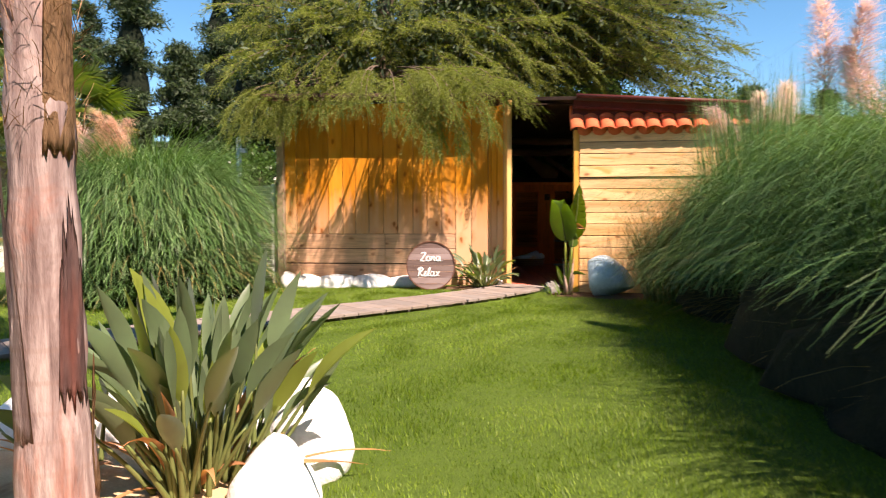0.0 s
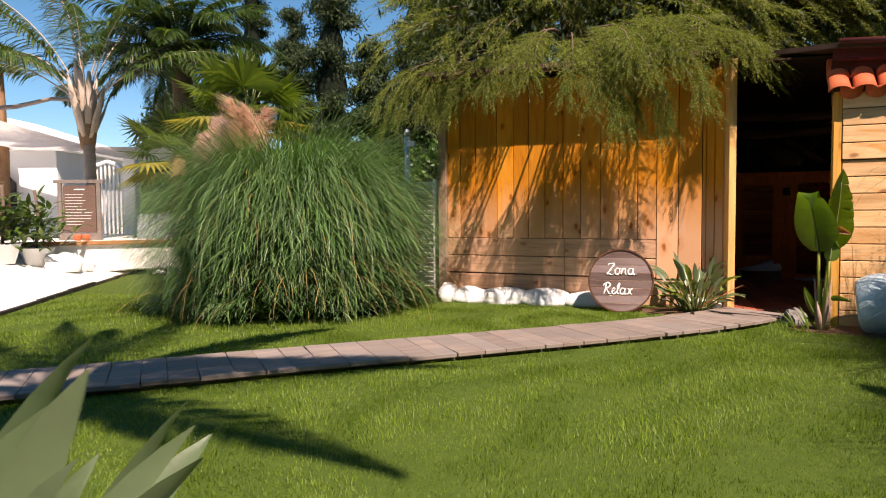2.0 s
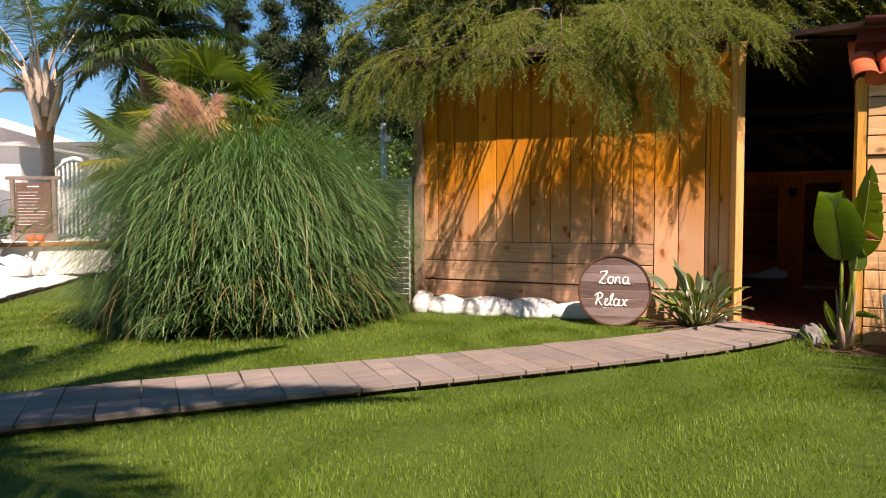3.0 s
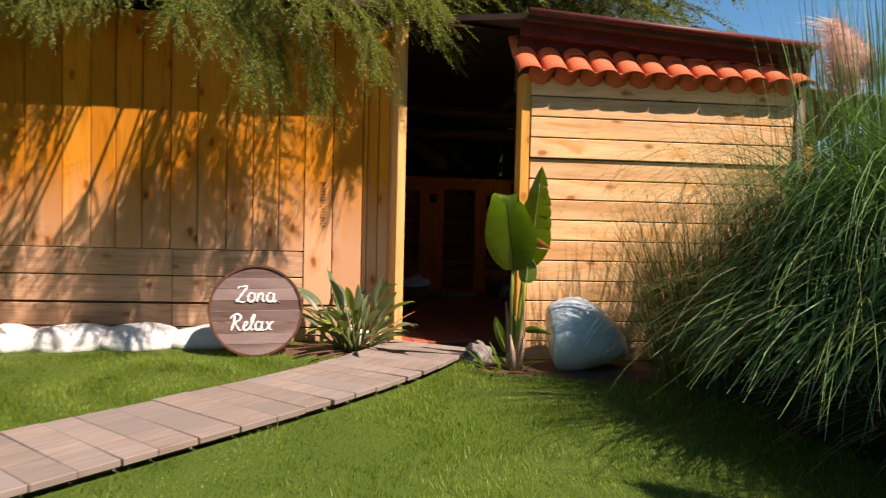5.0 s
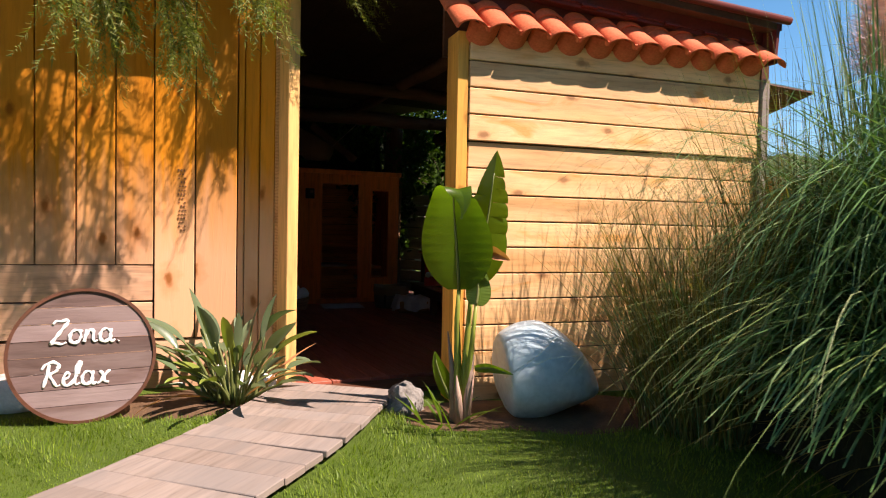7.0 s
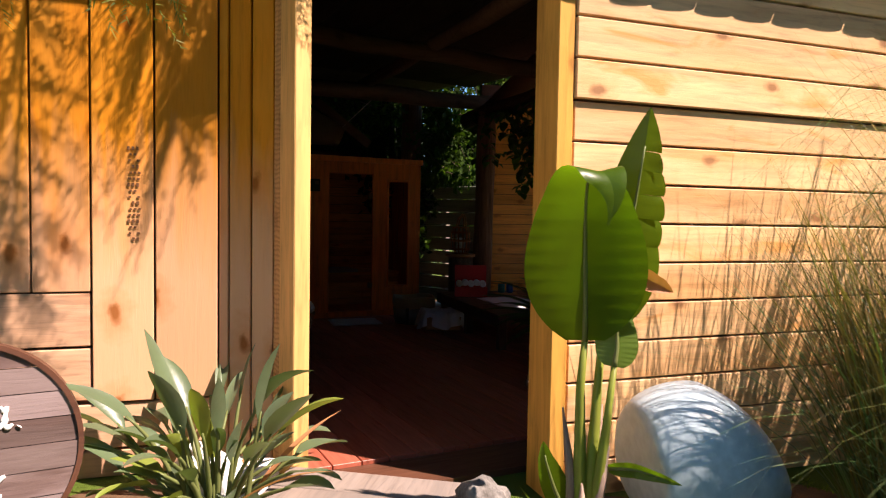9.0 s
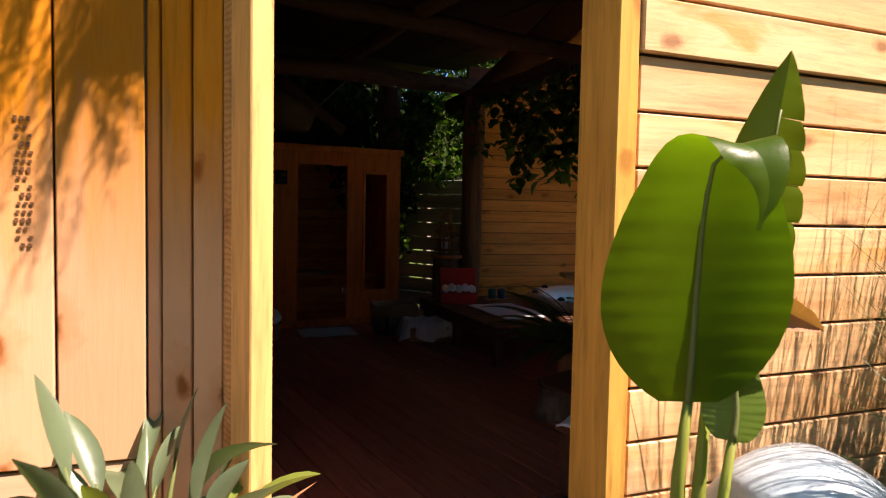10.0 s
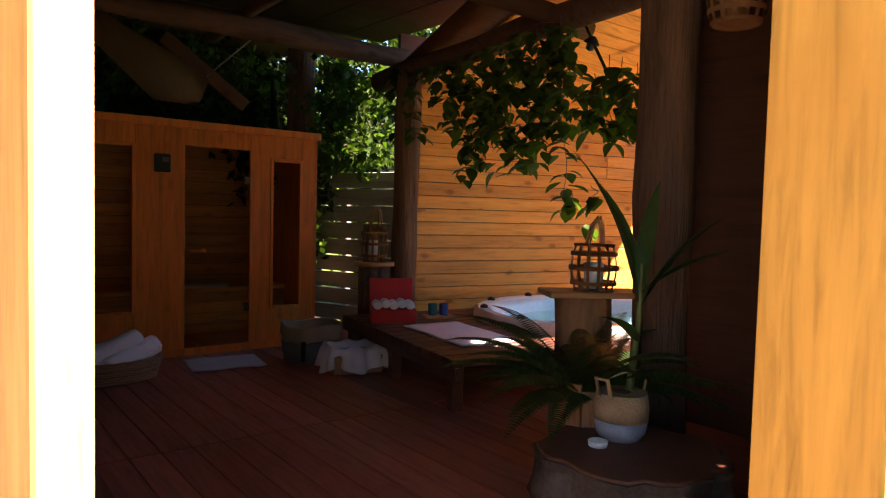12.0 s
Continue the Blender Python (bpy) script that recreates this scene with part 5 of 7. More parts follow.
def frond(parent, at, az, lean, bend, length, material, n, leaf, wid, droop=0.7, thick=0.022, bare=0.16):
    """A feather palm leaf: a rib with two rows of hanging leaflets."""
    seg = 14
    s = np.linspace(0, 1, seg + 1)
    ang = lean + bend * s ** 1.4
    d = np.array([math.cos(az), math.sin(az)])
    r = np.concatenate([[0], np.cumsum(np.sin((ang[1:] + ang[:-1]) / 2))]) * length / seg
    z = np.concatenate([[0], np.cumsum(np.cos((ang[1:] + ang[:-1]) / 2))]) * length / seg
    rib = np.stack([at[0] + d[0] * r, at[1] + d[1] * r, at[2] + z], 1)
    part("rib", tube(bmesh.new(), [tuple(p) for p in rib], list(np.linspace(thick, 0.004, seg + 1)), 5), M_PALMSTUB if thick == 0.0205 else M_STALK, parent)
    ss = np.linspace(bare, 1.0, n)
    p = along(rib, ss)
    chunks = []
    for sgn in (1, -1):
        fw = az + sgn * (1.25 - 0.75 * ss)
        L = leaf * np.clip(np.sin(np.pi * (0.15 + 0.8 * ss)), 0.25, 1) * rng.uniform(0.85, 1.1, n)
        chunks.append(ribbons(p, fw, np.interp(ss, s, ang) * 0.25 + rng.uniform(0.9, 1.3, n), np.full(n, droop) * rng.uniform(0.7, 1.4, n), L, np.full(n, wid), 4, 1.2, "lance", 0, 0.6))
    v, f = joined(chunks)
    part("leaflet_blade", raw("leaflet_blade", v, f), material, parent)


near_palm()


def conifer():
    """The great spreading conifer whose boughs lie over the shed roof."""
    t = thing("conifer_tree", pose(-1.1, 13.0, 0), "spreading light green conifer draped over the shed roof", "conifer tree")
    part("trunk", tube(bmesh.new(), [(0, 0, 0), (0.05, 0, 2), (0, 0.1, 4.5), (0.1, 0.1, 8.5)], [0.28, 0.24, 0.18, 0.05], 12, 0.15, 3), M_FARBARK, t)
    k = np.random.default_rng(31)
    tips = []
    # boughs that lie on the roof, run out past the eave and hang there; then those above and beside them
    for n_, x0, x1, y0, y1, z0, z1 in ((14, -2.35, -1.2, -2.25, -1.95, 2.48, 2.80), (6, -1.2, -0.3, -2.25, -1.95, 2.72, 3.0), (3, -0.25, 0.15, -3.65, -3.35, 2.5, 2.85), (6, 0.7, 1.6, -3.65, -3.35, 2.52, 2.90), (2, 1.9, 2.5, -2.75, -2.5, 2.82, 2.98)):
        for i in range(n_):
            tips.append((lerp2(x0, x1, (i + 0.5) / n_) + k.normal(0, 0.06), k.uniform(y0, y1), k.uniform(z0, z1), 3.6))
    for x, y, z in ((0.87, -3.50, 2.12), (1.36, -2.80, 2.12), (1.02, -2.84, 2.2), (0.65, -3.44, 2.42), (1.75, -2.9, 2.42), (2.3, -2.75, 2.84), (0.37, -3.5, 2.5), (2.5, -2.3, 2.8)):
        tips.append((x, y, z, 3.6))
        tips.append((x + 0.08, y + 0.05, z + 0.12, 3.6))
    for i in range(9):
        tips.append((lerp2(0.7, 1.7, (i + 0.5) / 9) + k.normal(0, 0.1), k.uniform(-3.5, -3.0), k.uniform(2.85, 3.08), 3.6))
    for i in range(80):
        tips.append((k.uniform(-2.7, 3.2), k.uniform(-2.4, -1.0), k.uniform(3.1, 4.6), 4.2))
    for i in range(60):
        tips.append((k.uniform(-2.8, 4.6), k.uniform(-2.2, 0.6), k.uniform(4.0, 6.2), 5.2))
    for i in range(90):
        tips.append((k.uniform(2.6, 6.4), k.uniform(-1.2, 1.5), k.uniform(3.2, 5.0), 4.2))
    for i in range(110):
        tips.append((k.uniform(2.2, 6.6), k.uniform(-1.6, 2.0), k.uniform(3.3, 5.6), 4.6))
    for i in range(36):
        tips.append((k.uniform(-2.9, -1.6), k.uniform(-1.9, 1.0), k.uniform(2.7, 4.8), 4.0))
    for i in range(150):
        tips.append((k.uniform(2.4, 6.3), k.uniform(-1.8, 0.6), k.uniform(3.5, 5.9), 5.0))
    bark = bmesh.new()
    pts_all, dir_all, fine = [], [], []
    dark = []
    for (tx, ty, tz, oz) in tips:
        a = Vector((k.normal(0, 0.1), k.normal(0, 0.1), oz + k.uniform(-0.3, 0.3)))
        b = Vector((tx, ty, tz))
        top = max(a.z, b.z) + k.uniform(0.1, 0.5)
        reach = 0.91 if ty < -1.9 and tz < 3.1 else 0.7
        top = 3.45 + k.uniform(0, 0.15) if reach > 0.8 else top
        knee = Vector((lerp2(a.x, b.x, reach), lerp2(a.y, b.y, reach), top))
        path = [(1 - s) ** 2 * a + 2 * s * (1 - s) * knee + s ** 2 * b for s in np.linspace(0, 1, 9)]
        tube(bark, path[2:], list(np.linspace(0.016, 0.003, 7)), 4)
        P = np.array([tuple(q) for q in path])
        m_ = 84 if reach > 0.8 else 64
        ss = 1 - (0.26 if reach > 0.8 else 0.72) * k.random(m_) ** 1.3
        base = along(P, ss)
        dd = along(P, np.clip(ss + 0.03, 0, 1)) - along(P, ss - 0.03)
        dd /= np.linalg.norm(dd, axis=1)[:, None]
        sd = np.cross(dd, [0, 0, 1.0])
        sgn = k.choice([-1, 1], m_)
        tw = dd * k.uniform(0.5, 1.0, m_)[:, None] + sd * (sgn * k.uniform(0.2, 1.0, m_))[:, None] + np.array([0, 0, 1]) * k.uniform(-0.30, 0.30, m_)[:, None]
        tw /= np.linalg.norm(tw, axis=1)[:, None]
        L = k.uniform(0.16, 0.42, m_)
        q = 40 if reach > 0.8 else 24
        u = np.linspace(0.05, 1, q)
        pp = base[:, None, :] + tw[:, None, :] * (L[:, None] * u)[:, :, None] + np.array([0, 0, -1.0]) * (L[:, None] * 0.16 * u ** 2)[:, :, None]
        pts_all.append(pp.reshape(-1, 3))
        dir_all.append(np.repeat(tw, q, 0))
        fine.append(np.full(m_ * q, 0.62 if reach > 0.8 else 1.0))
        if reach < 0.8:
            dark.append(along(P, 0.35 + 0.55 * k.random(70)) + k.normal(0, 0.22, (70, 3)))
    part("bough_wood", bark, M_FARBARK, t)
    P, D, fine = np.concatenate(pts_all), np.concatenate(dir_all), np.concatenate(fine)[:, None]
    n = len(P)
    rv = k.normal(size=(n, 3))
    rv -= D * (rv * D).sum(1)[:, None]
    rv /= np.linalg.norm(rv, axis=1)[:, None]
    nd = D * 0.75 + rv * 0.75
    L = k.uniform(0.028, 0.055, n)[:, None] * (0.3 + 0.7 * fine)
    w = np.cross(nd, k.normal(size=(n, 3)))
    w /= np.linalg.norm(w, axis=1)[:, None]
    w = w * 0.0050 * fine
    v = np.stack([P - w, P + w, P + nd * L], 1).reshape(-1, 3)
    part("needles", raw("needles", v, np.arange(n * 3).reshape(-1, 3)), M_CONIFER, t)
    # darker needles inside the boughs put the shade there into their colour
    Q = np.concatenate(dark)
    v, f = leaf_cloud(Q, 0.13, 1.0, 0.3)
    part("inner_needles", raw("inner_needles", v, f), M_CONIFERDARK, t, "inner foliage coloured dark for the shade among the boughs")


conifer()


# near-black solid cores: the shade inside crowns and bushes is in this colour
M_DARKCORE = mottled("shade_dark_core", (0.004, 0.007, 0.002), (0.010, 0.017, 0.005), 14, 60, 0.95, 1.0, 0.05)


def far_conifer(x, y, h, r, seed, z=0.0, label="dark tall conifer in the distance", low=0.08, n=30000, shape=0.8):
    t = thing("far_conifer", pose(x, y, z), label, "conifer tree", "background conifers")
    k = np.random.default_rng(seed)
    part("trunk", tube(bmesh.new(), [(0, 0, 0), (0.1, 0, h * 0.5), (0, 0, h * 0.97)], [0.02 * h, 0.014 * h, 0.01], 8), M_FARBARK, t)
    m_ = int(26 * h / 8) + 30
    cz = low * h + (h * (0.98 - low)) * k.random(m_)
    s = (cz / h - low) / (1 - low)
    cr = r * np.clip(1 - s, 0.04, 1) ** shape * k.uniform(0.45, 1.0, m_)
    ca = k.uniform(0, 2 * math.pi, m_)
    C = np.stack([cr * np.cos(ca), cr * np.sin(ca), cz], 1)
    per = n // m_
    Pp = C[:, None, :] + k.normal(0, 1, (m_, per, 3)) * (np.array([0.2, 0.2, 0.10]) * r * 0.62)[None, None, :]
    Pp[:, :, 2] -= np.abs(Pp[:, :, 0]) * 0.08
    v, f = leaf_cloud(Pp.reshape(-1, 3), 0.125 * r ** 0.5, 0.9, 0.24)
    part("crown", raw("crown", v, f), M_CONIFERDARK, t)
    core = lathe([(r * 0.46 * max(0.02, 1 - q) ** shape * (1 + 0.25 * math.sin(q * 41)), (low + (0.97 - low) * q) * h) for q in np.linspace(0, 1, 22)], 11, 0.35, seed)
    part("inner_foliage", core, M_DARKCORE, t, "solid near-black core, shade put into its colour")


far_conifer(-10.95, 24.2, 11.0, 2.0, 41, n=40000)
far_conifer(-12.5, 24.2, 8.8, 1.35, 42)
far_conifer(-8.6, 26.5, 12.5, 1.9, 43)
far_conifer(-8.2, 21.5, 6.4, 1.7, 53, label="dark broad conifer behind the shed", low=0.02)
far_conifer(-6.0, 21.5, 9.5, 2.0, 44, label="dark broad conifer behind the shed")
far_conifer(-15.4, 26.0, 12.5, 1.0, 45, label="narrow cypress column in the distance", shape=0.4)
far_conifer(-3.2, 19.5, 9.0, 2.3, 46, label="dark broad conifer behind the shed")
far_conifer(-17.5, 25.0, 6.3, 2.6, 47, label="dark umbrella pine in the distance", low=0.35, shape=0.5)
far_conifer(2.0, 24.0, 10.0, 2.4, 48)
far_conifer(-0.8, 22.0, 11.0, 2.4, 50)
far_conifer(5.5, 23.0, 8.0, 2.2, 51)
far_conifer(10.2, 22.5, 5.2, 1.6, 49, label="round green conifer in the distance")
far_conifer(13.5, 24.0, 5.4, 1.2, 52, label="round green conifer in the distance")


def hedge(name, x, y, sx, sy, sz, n, seed, material, label, size=0.09, z=0.0, dens=0.12):
    """A leafy bush with an uneven outline."""
    t = thing(name, pose(x, y, z), label, "bush", "bushes")
    k = np.random.default_rng(seed)
    m_ = max(8, n // 160)
    C = k.normal(0, 1, (m_, 3))
    C /= np.linalg.norm(C, axis=1)[:, None]
    C *= k.uniform(0.45, 1.0, m_)[:, None] ** 0.5
    C = C * np.array([sx, sy, sz * 0.5]) + np.array([0, 0, sz * 0.52])
    per = n // m_
    P = (C[:, None, :] + k.normal(0, 1, (m_, per, 3)) * np.array([dens * sx ** 0.5, dens * sy ** 0.5, dens * sz ** 0.5])).reshape(-1, 3)
    P = P[P[:, 2] > 0.02]
    v, f = leaf_cloud(P, size, 0.8, 0.55, 0.2)
    part("leaves", raw("leaves", v, f), material, t)
    part("inner_foliage", rock(sx * 0.58, sy * 0.5, sz * 0.76, seed, 0.7, 4, 0.3, 3.0), M_DARKCORE, t, "solid near-black core, shade put into its colour")
    bm = bmesh.new()
    for i in range(7):
        a = i * 0.9
        tube(bm, [(0.1 * math.cos(a), 0.1 * math.sin(a), 0), (0.3 * sx * math.cos(a), 0.3 * sy * math.sin(a), sz * 0.4), (0.6 * sx * math.cos(a), 0.6 * sy * math.sin(a), sz * 0.8)], [0.03, 0.02, 0.006], 5)
    part("stems", bm, M_FARBARK, t)
    return t


for i, (x, y, sx, sz) in enumerate(((-2.6, 17.5, 1.3, 3.8), (0.6, 17.5, 1.5, 4.8), (2.2, 17.6, 1.5, 4.6), (3.9, 17.7, 1.5, 5.0), (6.2, 17.0, 1.8, 4.4), (-5.0, 17.0, 1.4, 2.6), (-6.8, 18.5, 1.4, 2.4))):
    hedge("bush", x, y, sx, 0.8, sz, 20000 if 0 <= i - 1 < 4 else 9000, 60 + i, M_HEDGE if 0 <= i - 1 < 4 else M_BROADLEAF, "tall leafy bush behind the shed", 0.085 if 0 <= i - 1 < 4 else 0.12)
hedge("bush", 3.75, 16.15, 0.5, 0.35, 2.6, 2600, 71, M_HEDGE, "leafy green bush beside the slatted fence", 0.10)

# distant wooded hills
bm = bmesh.new()
ridge, base_ = [], []
for i in range(73):
    a = math.radians(20 + i * 2)
    d = 240
    hgt = 22 + 4 * math.sin(i * 0.23) + 3 * math.sin(i * 0.71 + 1) + 0.8 * math.sin(i * 2.9)
    ridge.append(bm.verts.new((d * 1.15 * math.cos(a), d * 1.15 * math.sin(a), max(4, hgt))))
    base_.append(bm.verts.new((d * math.cos(a), d * math.sin(a), -0.5)))
for i in range(72):
    bm.faces.new((base_[i + 1], base_[i], ridge[i], ridge[i + 1]))
tagged(part("backdrop", bm, M_HILL), "low wooded hills on the horizon", "hills", kind="structure")

# ---- round sign ----
def sign():
    t = thing("round_sign", pose(-0.19, 10.43, 0.0, -7, 0, 3), "round brown plank sign lettered Zona Relax, leaning on stones", "sign")
    R, zc = 0.365, 0.372
    n = 8
    for i in range(n):
        a, b = -R + 2 * R * i / n, -R + 2 * R * (i + 1) / n
        bm = bmesh.new()
        loop = []
        for k in range(9):
            z = lerp2(a + 0.0016, b - 0.0016, k / 8)
            loop.append((math.sqrt(max(0.0009, R * R - z * z)), z))
        ring = [(x, z) for x, z in loop] + [(-x, z) for x, z in loop[::-1]]
        dy = 0.003 * ((i * 5) % 3 - 1)
        front = [bm.verts.new((x, -0.035 + dy, zc + z)) for x, z in ring]
        back = [bm.verts.new((x, 0.0, zc + z)) for x, z in ring]
        bm.faces.new(front)
        bm.faces.new(back[::-1])
        for k in range(len(ring)):
            j = (k + 1) % len(ring)
            bm.faces.new((front[j], front[k], back[k], back[j]))
        part("plank", bm, M_SIGNWOOD, t)
    bm = bmesh.new()
    N = 64
    for k in range(N):
        a0, a1 = 2 * math.pi * k / N, 2 * math.pi * (k + 1) / N
        vs = [bm.verts.new((r * math.cos(a), y, zc + r * math.sin(a))) for a in (a0, a1) for r, y in ((R - 0.002, -0.046), (R + 0.016, -0.046), (R + 0.016, 0.075), (R - 0.002, 0.075))]
        for q in range(4):
            p = (q + 1) % 4
            bm.faces.new((vs[q], vs[p], vs[4 + p], vs[4 + q]))
    bmesh.ops.remove_doubles(bm, verts=bm.verts, dist=0.0005)
    part("rim", bm, M_DARKWOOD, t, "dark wooden rim")
    ring = [(math.sin(2 * math.pi * q / 10 + 0.5), math.cos(2 * math.pi * q / 10 + 0.5)) for q in range(11)]
    o_ = [(1.52 + 0.36 * a, 0.49 + 0.48 * b) for a, b in ring] + [(1.95, 0.85)]
    zona = ([(0.02, 1.40), (0.18, 1.68), (0.50, 1.60), (0.85, 1.70), (1.0, 1.60), (0.62, 1.0), (0.18, 0.28), (0.0, 0.03), (0.35, 0.12), (0.70, -0.03), (1.0, 0.12)], o_,
            [(2.18, 0.95), (2.14, 0.5), (2.12, 0.0), (2.16, 0.55), (2.42, 0.95), (2.64, 0.82), (2.66, 0.3), (2.78, 0.02), (2.98, 0.16)],
            [(a + 1.92, b) for a, b in o_[:-1]], [(3.80, 0.95), (3.77, 0.5), (3.80, 0.15), (3.92, 0.0), (4.12, 0.16)], [(4.36, 0.02), (4.38, 0.05)])
    relax = ([(0.28, 1.60), (0.22, 0.8), (0.10, 0.0)], [(-0.15, 1.25), (0.02, 1.60), (0.50, 1.78), (0.92, 1.52), (0.78, 1.10), (0.32, 0.88), (0.62, 0.48), (0.88, 0.04), (1.12, 0.12)],
             [(1.22, 0.45), (1.58, 0.58), (1.66, 0.86), (1.42, 0.98), (1.24, 0.58), (1.32, 0.12), (1.58, 0.0), (1.86, 0.22), (2.14, 0.9), (2.25, 1.58), (2.12, 1.72), (1.99, 1.3), (2.0, 0.25), (2.14, 0.0), (2.34, 0.18)],
             [(a * 0.92 + 1.37, b) for a, b in o_[:-1]], [(3.12, 0.95), (3.09, 0.5), (3.10, 0.15), (3.22, 0.0), (3.40, 0.16)], [(3.50, 0.90), (3.70, 0.78), (3.92, 0.12), (4.20, 0.06)], [(4.22, 0.92), (4.05, 0.82), (3.62, 0.10), (3.46, 0.02)])
    for strokes, x, z, unit in ((zona, -0.165, zc + 0.07, 0.079), (relax, -0.205, zc - 0.165, 0.079)):
        bm = bmesh.new()
        for st in strokes:
            P = along([(a + 0.12 * b, 0.0, b) for a, b in st], np.linspace(0, 1, max(4, 5 * len(st))))
            for _ in range(2):
                P[1:-1] = (P[:-2] + 2 * P[1:-1] + P[2:]) / 4
            n_ = len(P)
            tube(bm, [(p[0] * unit, 0.0, p[2] * unit) for p in P], [0.0095 * (0.55 + 0.45 * min(1.0, 3 * min(i + 1, n_ - i) / n_)) * (1.0 + 0.22 * math.sin(i * 0.7)) for i in range(n_)], 8)
        for v in bm.verts:
            v.co.y *= 0.45
        part("lettering", bm, M_LETTER, t, "white painted script letters", pose(x, -0.040, z))


sign()

# ---- sauna cabin ----
def sauna():
    t = thing("sauna_cabin", pose(0, 14.95, 0.052), "reddish-brown wooden infrared sauna cabin with smoked glass door", "sauna")
    H = 1.77
    part("roof", box(bmesh.new(), 1.08, 3.60, -0.02, 1.22, H - 0.03, H + 0.03, 0.006), M_SAUNA, t)
    part("floor", box(bmesh.new(), 1.1, 3.58, 0.0, 1.2, 0.0, 0.06), M_SAUNA, t)
    part("side_wall", box(bmesh.new(), 3.545, 3.575, 0.0, 1.2, 0.06, H - 0.03), M_SAUNA, t)
    part("side_wall", box(bmesh.new(), 1.10, 1.13, 0.0, 1.2, 0.06, H - 0.03), M_SAUNA, t)
    for i in range(15):
        part("back_board", box(bmesh.new(), 1.13, 3.545, 1.16, 1.18, 0.07 + i * 0.11, 0.07 + i * 0.11 + 0.106, 0.003), M_SAUNAIN, t)
    for x0, x1 in ((1.13, 1.60), (2.12, 2.474), (2.985, 3.155), (3.438, 3.545)):
        part("front_panel", box(bmesh.new(), x0, x1, 0.0, 0.04, 0.06, H - 0.03, 0.004), M_SAUNA, t)
    for x0, x1, z0, z1 in ((1.60, 2.12, 1.60, H - 0.03), (1.60, 2.12, 0.06, 0.35), (2.474, 2.985, 1.61, H - 0.03), (3.155, 3.438, 1.56, H - 0.03), (3.155, 3.438, 0.06, 0.32)):
        part("front_panel", box(bmesh.new(), x0, x1, 0.002, 0.038, z0, z1, 0.004), M_SAUNA, t)
    for x0, x1, z0, z1 in ((1.60, 2.12, 0.35, 1.60), (3.155, 3.438, 0.32, 1.56)):
        w = part("window", box(bmesh.new(), x0 + 0.02, x1 - 0.02, 0.018, 0.024, z0 + 0.02, z1 - 0.02), M_GLASS, t, "smoked glass side window")
        bm = bmesh.new()
        for a in ((x0, x0 + 0.025, z0, z1), (x1 - 0.025, x1, z0, z1), (x0 + 0.025, x1 - 0.025, z0, z0 + 0.025), (x0 + 0.025, x1 - 0.025, z1 - 0.025, z1)):
            box(bm, a[0], a[1], -0.012, 0.035, a[2], a[3], 0.003)
        part("window_frame", bm, M_SAUNA, w)
    d = part("door", box(bmesh.new(), 2.482, 2.978, 0.008, 0.018, 0.07, 1.60, 0.002), M_GLASS, t, "smoked glass door")
    for z in (0.35, 1.37):
        part("hinge", box(bmesh.new(), 2.935, 2.985, -0.006, 0.03, z - 0.032, z + 0.032, 0.004), M_CHROME, d, "chrome hinge")
    part("handle", box(bmesh.new(), 2.50, 2.62, -0.045, -0.02, 0.80, 0.83, 0.006), M_SAUNA, d, "wooden door handle")
    v = part("control_box", box(bmesh.new(), 2.245, 2.362, -0.03, 0.0, 1.40, 1.535, 0.006), M_BLACK, t, "black control box")
    part("dial", box(bmesh.new(), 2.30, 2.345, -0.034, -0.03, 1.475, 1.51, 0.002), M_BROWNBOARD, v)
    b = part("bench", box(bmesh.new(), 1.13, 3.545, 0.55, 1.16, 0.42, 0.455, 0.004), M_SAUNAIN, t)
    for i in range(4):
        part("bench_front_board", box(bmesh.new(), 1.13, 3.545, 0.57, 0.59, 0.065 + i * 0.088, 0.065 + i * 0.088 + 0.084, 0.003), M_SAUNAIN, t)
    for i in range(3):
        part("backrest_slat", box(bmesh.new(), 1.3, 3.4, 1.06, 1.085, 0.72 + i * 0.10, 0.79 + i * 0.10, 0.005), M_SAUNAIN, t)


sauna()
one("folded_towel", box(bmesh.new(), 2.45, 3.0, 15.45, 15.9, 0.51, 0.545, 0.012), M_CLOTH, "folded pale towel on the sauna bench", "towel", None)


def rolled_towel(m, r, L, group="rolled towels", label="tightly rolled white towel"):
    """A plump roll with a free edge along its side and coiled ends."""
    bm, N = bmesh.new(), 36
    rows = []
    for y, k in ((-0.5, 0.0), (-0.485, 0.30), (-0.5, 0.38), (-0.487, 0.58), (-0.5, 0.68), (-0.47, 0.96), (-0.42, 1.0), (-0.15, 1.03), (0.15, 1.02), (0.42, 1.0), (0.47, 0.96), (0.5, 0.68), (0.487, 0.58), (0.5, 0.38), (0.485, 0.30), (0.5, 0.0)):
        row = []
        for q in range(N + 1):
            a = 2 * math.pi * q / N
            rr = r * k * (0.90 + 0.10 * q / N) + 0.002 * math.sin(q * 1.7 + y * 9)
            row.append(bm.verts.new((rr * math.cos(a), y * L, rr * math.sin(a) * 0.94 + r)))
        rows.append(row)
    for a, b in zip(rows, rows[1:]):
        for q in range(N):
            bm.faces.new((a[q], b[q], b[q + 1], a[q + 1])).smooth = True
        bm.faces.new((a[N], b[N], b[0], a[0]))
    return one("rolled_towel", bm, M_TOWEL, label, "towel", m, group)


